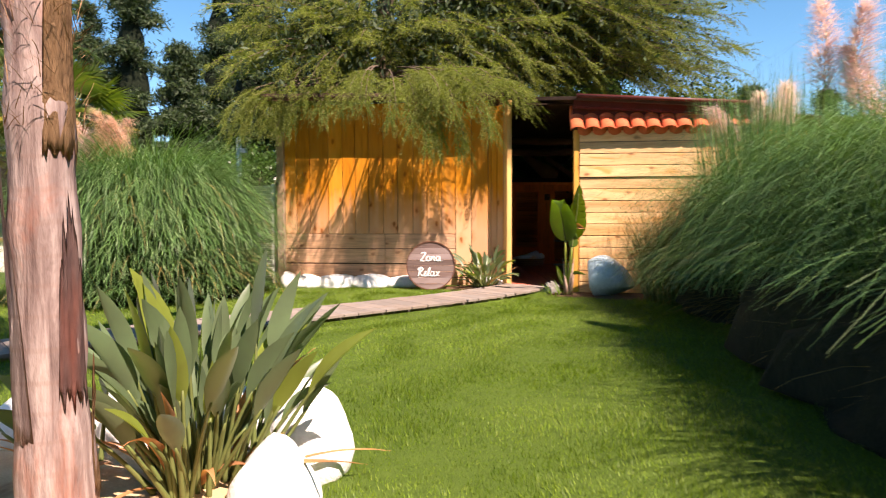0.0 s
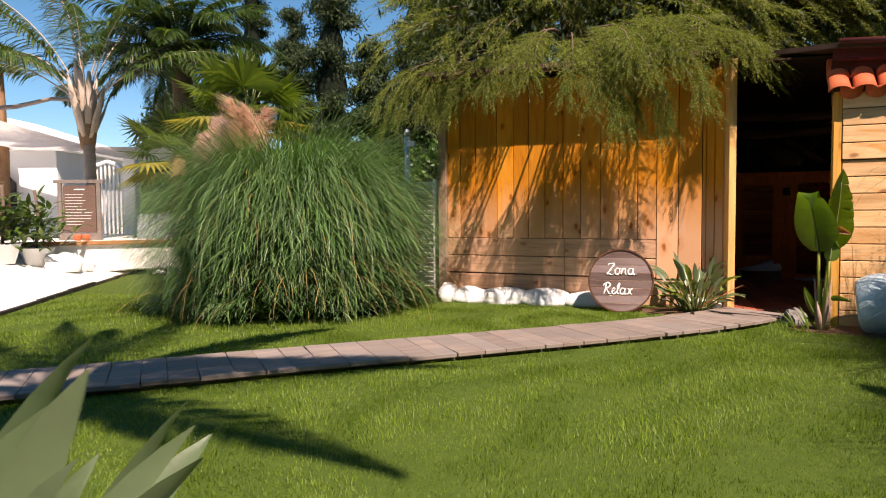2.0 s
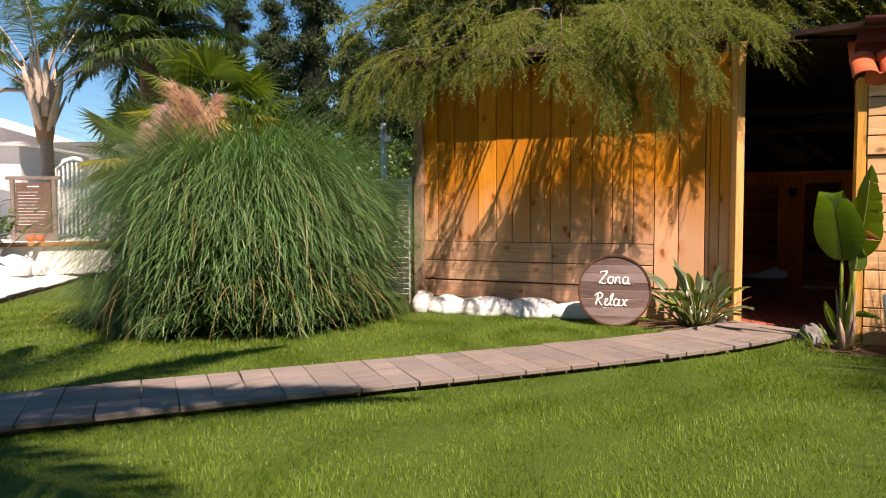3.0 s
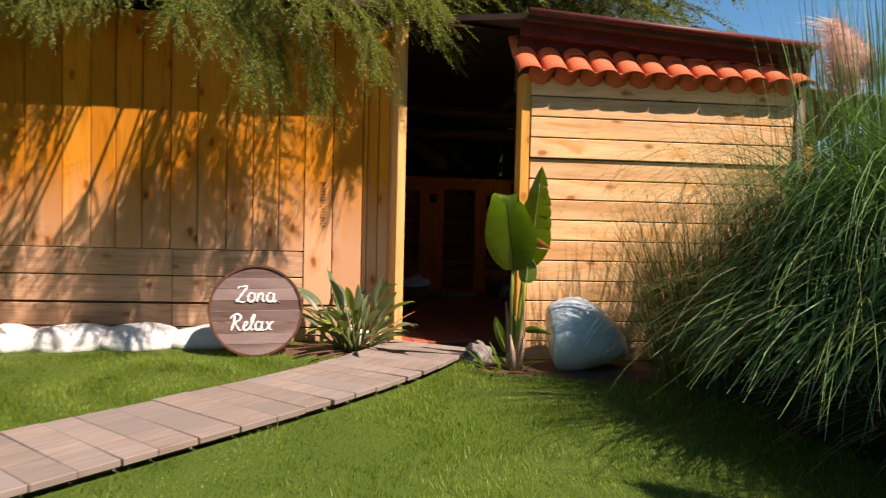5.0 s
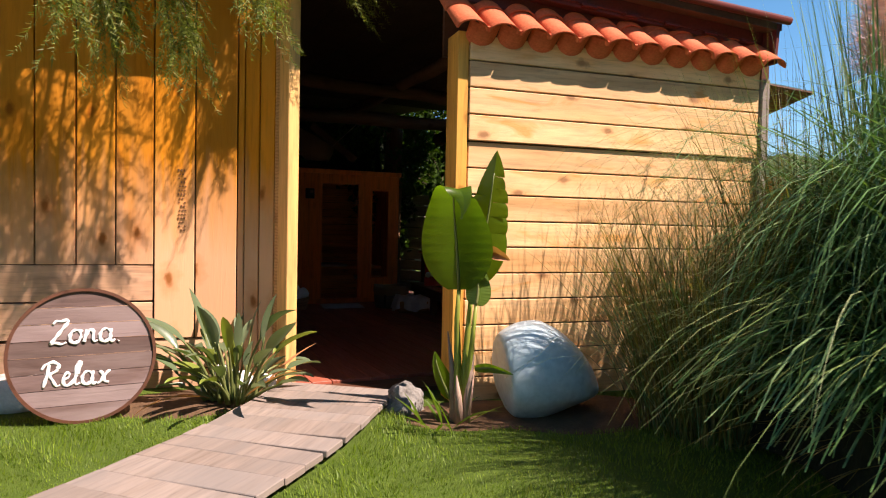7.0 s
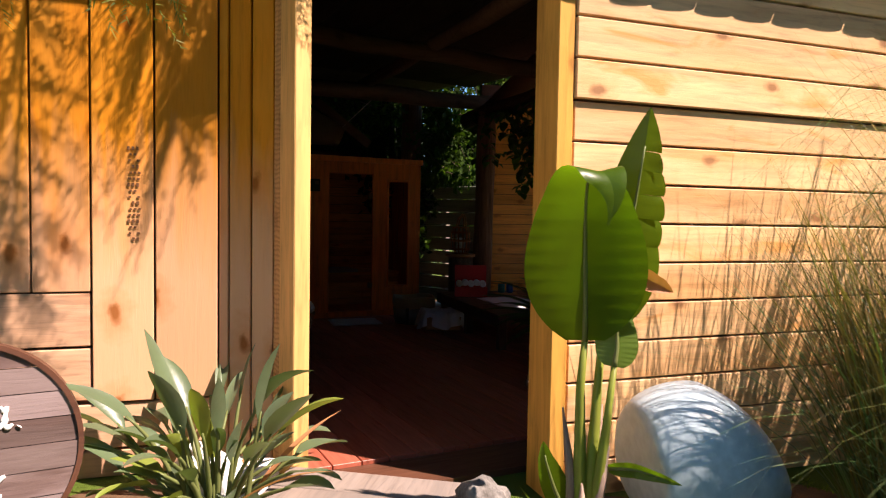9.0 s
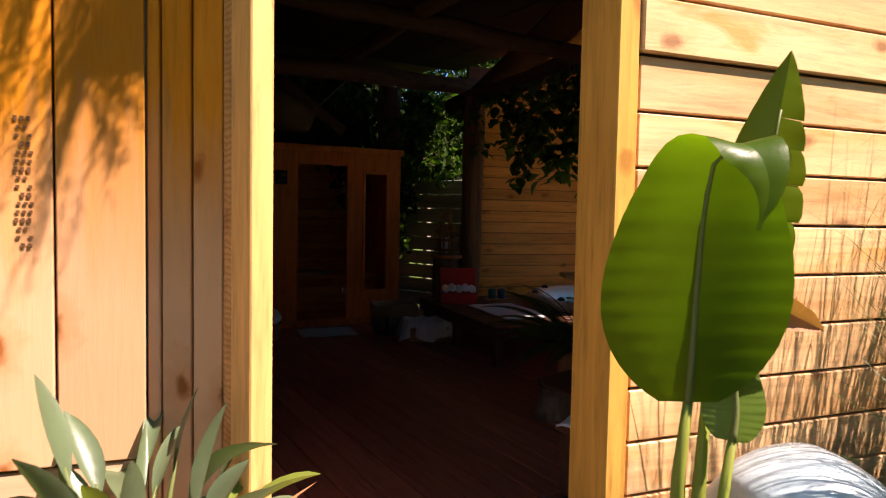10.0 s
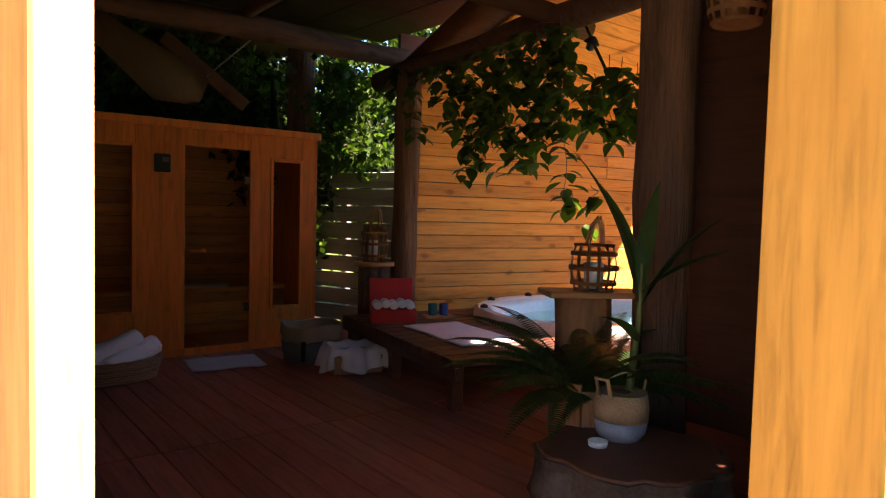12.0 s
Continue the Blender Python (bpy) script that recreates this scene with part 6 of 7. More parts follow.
def woven_basket(name, m, rx, ry, h, flare, label, material=M_WICKER, rows=9, category="basket"):
    t = thing(name, m, label, category)
    for i in range(rows):
        s = i / (rows - 1)
        k = lerp2(1.0, flare, s)
        bm = bmesh.new()
        N = 40
        ring = [((rx * k + 0.006 * (1 if (q + i) % 2 else -1)) * math.cos(2 * math.pi * q / N), (ry * k + 0.006 * (1 if (q + i) % 2 else -1)) * math.sin(2 * math.pi * q / N), 0.012 + s * (h - 0.02)) for q in range(N + 1)]
        tube(bm, ring, h / rows * 0.62, 6)
        part("strand", bm, material, t)
    part("bottom", lathe([(min(rx, ry) * 0.97, 0.0), (min(rx, ry) * 0.97, 0.015)], 24), material, t)
    return t


woven_basket("towel_basket", pose(1.86, 14.45, 0.055, 0, 0, 8), 0.28, 0.19, 0.15, 1.12, "low brown wicker basket holding rolled white towels")
for x, y, z, tilt, turn, r, L in ((1.86, 14.42, 0.155, 20, 74, 0.085, 0.46), (1.99, 14.40, 0.14, 15, 62, 0.075, 0.40), (1.72, 14.50, 0.13, 12, 84, 0.075, 0.40)):
    rolled_towel(pose(x, y, z, 0, 0, -turn) @ pose(0, 0, 0, tilt, 0, 0), r, L)


def cloth_sheet(name, m, w, d, label, material, z=0.012, category="mat", ripple=0.006):
    bm = bmesh.new()
    bmesh.ops.create_grid(bm, x_segments=14, y_segments=14, size=0.5)
    for v in bm.verts:
        v.co = Vector((v.co.x * w, v.co.y * d, z + ripple * noise.noise(Vector((v.co.x * 6, v.co.y * 6, w)))))
    for f in bm.faces:
        f.smooth = True
    bmesh.ops.solidify(bm, geom=bm.faces[:], thickness=0.01)
    return one(name, bm, material, label, category, m)


cloth_sheet("bath_mat", pose(2.64, 14.53, 0.056, 0, 0, -8), 0.52, 0.40, "pale grey bath mat before the sauna door", M_CLOTH)


def low_bench():
    t = thing("low_bench", pose(0, 0, 0.052), "low dark timber bench behind the entrance wall", "bench")
    for i in range(3):
        part("slat", box(bmesh.new(), 2.27, 3.35, 10.22 + i * 0.16, 10.37 + i * 0.16, 0.265, 0.295, 0.004), M_DARKWOOD, t)
    for x in (2.32, 3.3):
        for y in (10.27, 10.64):
            part("leg", box(bmesh.new(), x - 0.03, x + 0.03, y - 0.03, y + 0.03, 0, 0.265, 0.003), M_DARKWOOD, t)


low_bench()
cloth_sheet("spread_towel", pose(2.54, 10.53, 0.348, 0, 0, 20), 0.5, 0.4, "white towel spread over the low bench", M_TOWEL, category="towel", ripple=0.015)


def laundry_bin():
    t = thing("laundry_bin", pose(3.25, 14.36, 0.052), "round canvas laundry basket, beige rim over dark grey base", "laundry basket")
    for name, prof, mt, lb in (("base", [(0.20, 0.0), (0.215, 0.08), (0.225, 0.17)], M_GREYCLOTH, "dark grey canvas base"),):
        part(name, lathe(prof, 36, 0.05, 3), mt, t, lb)
    bm = bmesh.new()
    N = 40
    rows = []
    for r, z in ((0.222, 0.165), (0.235, 0.20), (0.232, 0.27), (0.225, 0.285), (0.205, 0.275), (0.198, 0.18)):
        rows.append([bm.verts.new(((r + 0.006 * math.sin(q * 1.3)) * math.cos(2 * math.pi * q / N), (r + 0.006 * math.sin(q * 1.3)) * math.sin(2 * math.pi * q / N), z + 0.012 * math.sin(q * 0.47))) for q in range(N)])
    for a, b in zip(rows, rows[1:]):
        for q in range(N):
            bm.faces.new((a[q], a[(q + 1) % N], b[(q + 1) % N], b[q])).smooth = True
    part("cuff", bm, M_BEIGECLOTH, t, "folded beige canvas cuff")
    part("strap", box(bmesh.new(), -0.17, -0.14, -0.195, -0.165, 0.03, 0.18, 0.004), M_BLACK, t, "dark strap")
    part("strap", box(bmesh.new(), 0.02, 0.05, -0.232, -0.215, 0.03, 0.18, 0.004), M_BLACK, t, "dark strap")


laundry_bin()


def lined_basket():
    t = thing("lined_basket", pose(3.33, 13.86, 0.052, 0, 0, -14), "low basket lined with a draped grey-white cloth", "basket")
    part("body", box(bmesh.new(), -0.19, 0.19, -0.13, 0.13, 0.0, 0.15, 0.02), M_WICKER, t)
    bm = bmesh.new()
    N = 60
    rows = []
    for k, (s, z) in enumerate(((0.75, 0.10), (0.92, 0.185), (1.03, 0.20), (1.12, 0.15), (1.20, 0.08), (1.24, 0.035))):
        row = []
        for q in range(N):
            a = 2 * math.pi * q / N
            c, sn = math.cos(a), math.sin(a)
            e = (abs(c) ** 4 + abs(sn) ** 4) ** -0.25
            fold = (0.012 * math.sin(q * 1.4) + 0.01 * math.sin(q * 0.6)) * k / 3
            row.append(bm.verts.new(((0.19 * s + fold) * c * e, (0.13 * s + fold) * sn * e, z + (0.02 * math.sin(q * 0.52) if k > 2 else 0.008 * math.sin(q * 0.9)))))
        rows.append(row)
    for a, b in zip(rows, rows[1:]):
        for q in range(N):
            bm.faces.new((a[q], a[(q + 1) % N], b[(q + 1) % N], b[q])).smooth = True
    bm.faces.new(rows[0][::-1])
    part("liner", bm, M_CLOTH, t, "draped grey-white cotton liner")


lined_basket()

# ---- platform with tub ----
PLAT = pose(3.50, 14.05, 0, 0, 0, -9)
TUB = PLAT.inverted() @ Vector((5.28, 13.30, 0))
plat = thing("bench_platform", PLAT, "dark stained timber platform around the hot tub", "platform")
for i in range(13):
    y = 0.33 - i * 0.141
    half = math.sqrt(max(0.0, 0.97 ** 2 - (y - TUB.y) ** 2))
    for x0, x1 in ((0.0, TUB.x - half), (TUB.x + half, 3.4)) if half else ((0.0, 3.4),):
        if x1 > x0:
            piece("plank", (x1 - x0, 0.136, 0.045), M_DARKWOOD, plat, pose((x0 + x1) / 2, y, 0.34), bev=0.004)
piece("front_board", (1.85, 0.03, 0.07), M_DARKWOOD, plat, pose(0.02, -0.52, 0.285, 0, 0, 90))
for x in (0.06, 1.2):
    for y in (0.30, -0.5, -1.35):
        piece("leg", (0.07, 0.07, 0.27), M_DARKWOOD, plat, pose(x, y, 0.185))
cloth_sheet("towel_mat", pose(3.85, 13.30, 0.362, 0, 0, -8), 0.46, 0.82, "white cotton mat spread on the platform", M_TOWEL, category="mat")


def red_box():
    t = thing("red_box", pose(3.74, 13.98, 0.363, 0, 0, -26), "open red wooden box filled with rolled white towels", "box")
    W, D, Hh = 0.34, 0.19, 0.10
    part("front", box(bmesh.new(), -W / 2, W / 2, -D / 2, -D / 2 + 0.012, 0, Hh, 0.002), M_RED, t)
    part("back", box(bmesh.new(), -W / 2, W / 2, D / 2 - 0.012, D / 2, 0, Hh, 0.002), M_RED, t)
    for s in (-1, 1):
        part("side", box(bmesh.new(), s * (W / 2 - 0.006) - 0.006, s * (W / 2 - 0.006) + 0.006, -D / 2 + 0.012, D / 2 - 0.012, 0, Hh, 0.002), M_RED, t)
    part("bottom", box(bmesh.new(), -W / 2 + 0.012, W / 2 - 0.012, -D / 2 + 0.012, D / 2 - 0.012, 0.0, 0.012), M_RED, t)
    part("lid", box(bmesh.new(), -W / 2, W / 2, 0, 0.016, 0, 0.22, 0.003), M_RED, t, "raised red lid", pose(0, D / 2, Hh, -8, 0, 0))


red_box()
B = pose(3.74, 13.98, 0.363, 0, 0, -26)
for i in range(5):
    rolled_towel(B @ pose(-0.125 + i * 0.062, -0.02, 0.098 + 0.010 * (i % 2)), 0.036, 0.14, "towels in the red box", "small rolled white face towel")
for i, (x, mt, lb) in enumerate(((0.0, M_TEAL, "dark green ceramic cup on a wooden tray"), (0.085, M_BLUE, "dark blue ceramic cup on a wooden tray"))):
    bm = lathe([(0.032, 0.0), (0.036, 0.01), (0.038, 0.09), (0.036, 0.092), (0.033, 0.088), (0.030, 0.012)], 20)
    one("cup", bm, mt, lb, "cup", pose(4.12 + x, 13.98 - x * 0.4, 0.385), "cups on the tray")
one("tray", box(bmesh.new(), -0.12, 0.12, -0.07, 0.07, 0, 0.02, 0.004), M_CANE, "small pale wooden tray on the platform", "tray", pose(4.165, 13.96, 0.363, 0, 0, -20))


def hot_tub():
    t = thing("hot_tub", pose(5.28, 13.30, -0.03, 0, 0, -10), "white acrylic round hot tub sunk in the platform", "hot tub")
    prof = [(0.985, 0.34), (1.0, 0.40), (0.995, 0.455), (0.96, 0.475), (0.90, 0.475), (0.86, 0.455)]
    N = 72
    for nm, pr, mt, lb in (("skirt", prof[:4], M_TUBSIDE, "smooth beige outer rim"), ("rim", prof[3:], M_ACRYL, "glossy white top rim")):
        bm = bmesh.new()
        rows = [[bm.verts.new((r * math.cos(2 * math.pi * q / N), r * math.sin(2 * math.pi * q / N), z)) for q in range(N)] for r, z in pr]
        for a, b in zip(rows, rows[1:]):
            for q in range(N):
                bm.faces.new((a[q], a[(q + 1) % N], b[(q + 1) % N], b[q])).smooth = True
        part(nm, bm, mt, t, lb)
    bm = bmesh.new()
    rows = []
    for r, z in ((0.862, 0.456), (0.80, 0.42), (0.78, 0.30), (0.60, 0.12), (0.55, 0.02), (0.05, 0.0)):
        rows.append([bm.verts.new((r * (1 + (0.05 * math.cos(5 * 2 * math.pi * q / N) if 0.5 < r < 0.83 else 0)) * math.cos(2 * math.pi * q / N), r * (1 + (0.05 * math.cos(5 * 2 * math.pi * q / N) if 0.5 < r < 0.83 else 0)) * math.sin(2 * math.pi * q / N), z)) for q in range(N)])
    for a, b in zip(rows, rows[1:]):
        for q in range(N):
            bm.faces.new((a[q], b[q], b[(q + 1) % N], a[(q + 1) % N])).smooth = True
    part("shell", bm, M_SHELL, t, "white moulded shell with seats")
    bm = bmesh.new()
    rows = [[bm.verts.new((r * math.cos(2 * math.pi * q / N), r * math.sin(2 * math.pi * q / N), 0.345)) for q in range(N)] for r in (0.79, 0.5, 0.2)]
    for a, b in zip(rows, rows[1:]):
        for q in range(N):
            bm.faces.new((a[q], a[(q + 1) % N], b[(q + 1) % N], b[q]))
    bm.faces.new(rows[-1])
    w = part("water", bm, M_WATER, t, "clear blue water")
    w.visible_shadow = False
    for a in (2.2, 2.75, 1.6, 3.4):
        k = part("nozzle", lathe([(0.035, 0), (0.03, 0.02), (0.012, 0.03)], 16), M_BLACK, t, "black control knob", pose(0.92 * math.cos(a), 0.92 * math.sin(a), 0.474))


hot_tub()
one("soap_bowl", lathe([(0.03, 0), (0.05, 0.03), (0.06, 0.05), (0.055, 0.05), (0.04, 0.02)], 20), M_WHITEPAINT, "small white bowl on the tub edge", "bowl", pose(4.55, 12.72, 0.363))

# ---- lanterns, stumps and potted plants ----
def lantern(m, h, r, label, hang=False):
    """A barrel-shaped cane lantern with uprights, hoops, a candle glass and a handle."""
    t = thing("cane_lantern", m, label, "lantern", "cane lanterns")
    bulge = lambda s: r * (0.72 + 0.28 * math.sin(math.pi * (0.08 + 0.84 * s)))
    for i in range(14):
        a = 2 * math.pi * i / 14
        bm = bmesh.new()
        rows = []
        for k in range(9):
            s = k / 8
            rr = bulge(s)
            for_w = 0.008
            c, sn = math.cos(a), math.sin(a)
            rows.append([bm.verts.new((rr * c - sn * q, rr * sn + c * q, s * h)) for q in (-for_w, for_w)])
        for p, q in zip(rows, rows[1:]):
            bm.faces.new((p[0], p[1], q[1], q[0])).smooth = True
        bmesh.ops.solidify(bm, geom=bm.faces[:], thickness=0.004)
        part("upright", bm, M_CANE, t)
    for s, w in ((0.02, 0.012), (0.18, 0.02), (0.5, 0.022), (0.80, 0.02), (0.985, 0.012)):
        bm = bmesh.new()
        N, rr = 32, bulge(s) + 0.004
        lo = [bm.verts.new((rr * math.cos(2 * math.pi * q / N), rr * math.sin(2 * math.pi * q / N), s * h - w / 2)) for q in range(N)]
        hi = [bm.verts.new((rr * math.cos(2 * math.pi * q / N), rr * math.sin(2 * math.pi * q / N), s * h + w / 2)) for q in range(N)]
        for q in range(N):
            bm.faces.new((lo[q], lo[(q + 1) % N], hi[(q + 1) % N], hi[q])).smooth = True
        bmesh.ops.solidify(bm, geom=bm.faces[:], thickness=0.004)
        part("hoop", bm, M_CANE, t)
    part("base", lathe([(r * 0.78, 0), (r * 0.78, 0.012)], 24), M_CANE, t)
    g = part("candle_glass", lathe([(r * 0.38, 0.014), (r * 0.40, h * 0.6), (r * 0.38, h * 0.6), (r * 0.36, 0.02)], 24), M_WHITEPAINT if not hang else M_CANE, t, "pale candle jar")
    for dx in (-0.012, 0.012):
        bm = tube(bmesh.new(), [(dx - 0.04, r * 0.1, h), (dx - 0.02, 0, h + 0.10), (dx + 0.03, 0, h + 0.145), (dx + 0.05, 0, h + 0.10), (dx + 0.05, -r * 0.1, h)], 0.008, 6)
        part("handle", bm, M_CANE, t, "bent cane handle")
    if hang:
        part("cord", tube(bmesh.new(), [(0, 0, h + 0.12), (0, 0, h + 0.62)], 0.004, 5), M_BLACK, t, "thin dark cord")


def stump(name, m, r, h, label, bark, topm, seed=1):
    t = thing(name, m, label, "stump", "tree stumps")
    bm = lathe([(r * 1.04, 0.0), (r, h * 0.3), (r * 0.97, h * 0.7), (r, h - 0.012)], 40, 0.16, seed)
    for v in bm.verts:
        v.co += Vector((v.co.x, v.co.y, 0)).normalized() * 0.02 * noise.noise(v.co * 6)
    part("bark", bm, bark, t)
    part("top", lathe([(r * 0.97, h - 0.012), (r * 0.95, h)], 40, 0.16, seed), topm, t, "flat sawn top")
    return t


M_BARK = mottled("flaking_bark", (0.06, 0.035, 0.022), (0.16, 0.10, 0.065), 7, 50, 0.9, 1.0, 0.02, c3=(0.24, 0.18, 0.13))
M_SAWN = mottled("dark_sawn_top", (0.13, 0.05, 0.028), (0.20, 0.085, 0.045), 5, 60, 0.55, 0.3)
M_LIGHTSTUMP = timber("pale_stump", (0.34, 0.17, 0.07), 0.4, 0.8, 0.1, 1.5, axis="z")
stump("log_slice_table", pose(3.20, 11.36, 0.052), 0.375, 0.20, "wide low log slice with flaking bark and dark top", M_BARK, M_SAWN, 4)
stump("lantern_stump", pose(3.80, 12.16, 0.052), 0.155, 0.72, "upright split log stump carrying a lantern", M_LIGHTSTUMP, M_SAWN, 5)
one("lantern_shelf", box(bmesh.new(), -0.27, 0.27, -0.13, 0.13, 0, 0.03, 0.005), M_CANE, "flat brown plank on the log stump", "shelf", pose(3.76, 12.06, 0.772, 0, 0, -30))
lantern(pose(3.74, 12.04, 0.803), 0.25, 0.13, "barrel-shaped bamboo lantern on a plank shelf")
stump("lantern_stump", pose(3.86, 14.46, 0.052), 0.13, 0.70, "dark log stump beside the log post", M_BARK, M_SAWN, 6)
one("lantern_shelf", lathe([(0.17, 0), (0.17, 0.03)], 28), M_CANE, "round wooden disc on the dark stump", "shelf", pose(3.86, 14.46, 0.753))
lantern(pose(3.86, 14.46, 0.784), 0.30, 0.115, "barrel-shaped bamboo lantern on a dark stump")
lantern(pose(3.10, 10.93, 1.86), 0.24, 0.10, "woven cane lantern hanging under the roof", True)
one("ashtray", lathe([(0.038, 0), (0.042, 0.022), (0.036, 0.024), (0.034, 0.01)], 24), M_WHITEPAINT, "small white ceramic ashtray on the log slice", "ashtray", pose(3.10, 11.45, 0.253))


def palm_basket():
    t = thing("palm_basket", pose(3.27, 11.47, 0.253), "seagrass basket, grey below, holding a young palm", "potted plant")
    for nm, prof, mt in (("lower_weave", [(0.085, 0), (0.105, 0.03), (0.115, 0.085)], M_GREYBASKET), ("upper_weave", [(0.115, 0.085), (0.118, 0.14), (0.108, 0.20)], M_SEAGRASS)):
        part(nm, lathe(prof, 36, 0.03, 2), mt, t)
    part("soil", lathe([(0.10, 0.185), (0.02, 0.205)], 20), M_SOIL, t)
    for s in (-1, 1):
        part("handle", tube(bmesh.new(), [(s * 0.11, -0.03, 0.19), (s * 0.135, -0.03, 0.27), (s * 0.135, 0.03, 0.27), (s * 0.11, 0.03, 0.19)], 0.009, 6), M_SEAGRASS, t)
    part("stem", tube(bmesh.new(), [(0.05, 0.0, 0.19), (0.07, -0.02, 0.5), (0.08, -0.02, 0.75)], [0.02, 0.014, 0.008], 7), M_STALK, t)
    for az, lean, L, z in ((2.4, 0.22, 0.75, 0.55), (0.4, 0.35, 0.62, 0.6), (-0.8, 0.5, 0.55, 0.55), (3.2, 0.9, 0.32, 0.40), (1.4, 0.3, 0.6, 0.58), (5.4, 0.9, 0.45, 0.62)):
        o = np.ones(1)
        v, f = ribbons(np.array([[0.07, -0.02, z]]), o * az, o * lean, o * 0.5, o * L, o * 0.075, 9, 1.5, "leaf", 0.5, 0.4)
        part("leaf", raw("leaf", v, f, True), M_FERN, t)


palm_basket()


def fern_planter():
    t = thing("fern_planter", pose(3.36, 11.76, 0.052), "weathered wooden bucket planter with a dark arching fern", "potted plant")
    for i in range(14):
        a = 2 * math.pi * i / 14
        part("stave", box(bmesh.new(), -0.033, 0.033, -0.01, 0.01, 0, 0.36 + 0.015 * (i % 3), 0.003, pose(0.15 * math.cos(a), 0.15 * math.sin(a), 0, 0, 0, math.degrees(a) + 90)), M_LIGHTSTUMP, t)
    part("soil", lathe([(0.14, 0.28), (0.14, 0.30)], 20), M_SOIL, t)
    for i in range(46):
        az, lean = i * 2.4, 0.5 + 0.85 * ((i * 7) % 46) / 46
        L = 0.50 + 0.34 * ((i * 5) % 7) / 7
        seg = 10
        s = np.linspace(0, 1, seg + 1)
        ang = lean + 1.1 * s ** 1.4
        r = np.concatenate([[0], np.cumsum(np.sin(ang[:-1]))]) * L / seg
        z = np.concatenate([[0], np.cumsum(np.cos(ang[:-1]))]) * L / seg
        rib = np.stack([math.cos(az) * r, math.sin(az) * r, 0.30 + z], 1)
        n = 44
        ss = np.linspace(0.10, 1, n)
        p = along(rib, ss)
        ch = []
        for sg in (1, -1):
            ch.append(ribbons(p, np.full(n, az + sg * 1.3), np.full(n, 1.55), np.full(n, 0.55), 0.085 * np.sin(np.pi * (0.2 + 0.78 * ss)), np.full(n, 0.024), 2, 1.0, "lance", 0, 0.2))
        v, f = joined(ch)
        part("fern_frond", raw("fern_frond", v, f), M_FERN, t)


fern_planter()


def strand(k, y, z0, z1, spread, n, slant=0.0):
    """Leaf places along one hanging shoot, and the shoot's line."""
    s = np.sort(k.random(n))
    wob = k.uniform(0, 6)
    p = np.stack([0.03 * np.sin(5 * s + wob) + k.normal(0, spread * 0.7, n), y - 13.2 + slant * s + 0.03 * np.sin(7 * s + wob) + k.normal(0, spread, n), z0 + (z1 - z0) * s], 1)
    u = np.linspace(0, 1, 7)
    line = [(0.03 * math.sin(5 * q + wob), y - 13.2 + slant * q + 0.03 * math.sin(7 * q + wob), z0 + 0.05 + (z1 - z0) * 0.92 * q) for q in u]
    return p, line


def vine():
    t = thing("hanging_vine", pose(4.12, 13.2, 0), "leafy green vine hanging from the log beam", "vine")
    k = np.random.default_rng(91)
    shoots = [(15.05, 2.44, 2.34, 0.06, 22, -0.5), (14.6, 2.42, 2.30, 0.06, 24, -0.5), (14.1, 2.36, 2.30, 0.06, 26, -0.5), (13.6, 2.36, 2.40, 0.05, 22, -0.5), (13.1, 2.42, 2.38, 0.05, 18, -0.4)]
    # the thick mass, its ragged lower edge rising and falling
    for y, z1 in ((13.96, 2.05), (13.82, 1.82), (13.70, 1.72), (13.56, 1.42), (13.44, 1.64), (13.34, 1.56), (13.22, 1.45), (13.10, 1.62), (13.0, 1.50), (12.90, 1.66), (12.81, 1.52), (12.70, 1.76)):
        top = 2.24 + 0.18 * (14.0 - y) / 1.3
        shoots.append((y, top, z1, 0.042, int(66 * (top - z1)), 0.0))
    shoots += [(12.66, 2.0, 1.2, 0.02, 30, -0.03), (12.56, 1.30, 1.13, 0.02, 7, -0.1), (12.40, 1.34, 1.26, 0.03, 6, -0.06)]
    shoots += [(12.50, 1.96, 1.80, 0.03, 12, 0.0), (12.40, 2.02, 1.70, 0.035, 22, 0.0), (12.30, 2.10, 1.62, 0.035, 30, 0.0), (12.20, 2.08, 1.66, 0.035, 28, 0.0), (12.10, 2.02, 1.72, 0.035, 24, 0.0)]
    shoots += [(12.74, 2.34, 2.08, 0.03, 16, 0.0), (12.60, 2.28, 2.0, 0.03, 18, 0.0), (14.58, 2.36, 1.95, 0.04, 24, 0.0), (14.44, 2.36, 1.84, 0.04, 28, 0.0), (14.30, 2.30, 1.78, 0.04, 26, 0.0)]
    spots = []
    for y, z0, z1, sp, n, sl in shoots:
        p, line = strand(k, y, z0, z1, sp, n, sl)
        spots.append(p)
        part("stem", tube(bmesh.new(), line, 0.003, 4), M_FARBARK, t)
    P = np.concatenate(spots)
    n = len(P)
    v, f = ribbons(P, k.uniform(0, 2 * math.pi, n), k.uniform(1.5, 2.3, n), k.uniform(0.3, 0.9, n), k.uniform(0.095, 0.15, n), k.uniform(0.065, 0.105, n), 5, 1.0, "leaf", 0.25, 0.8)
    part("leaves", raw("leaves", v, f, True), M_VINE, t)


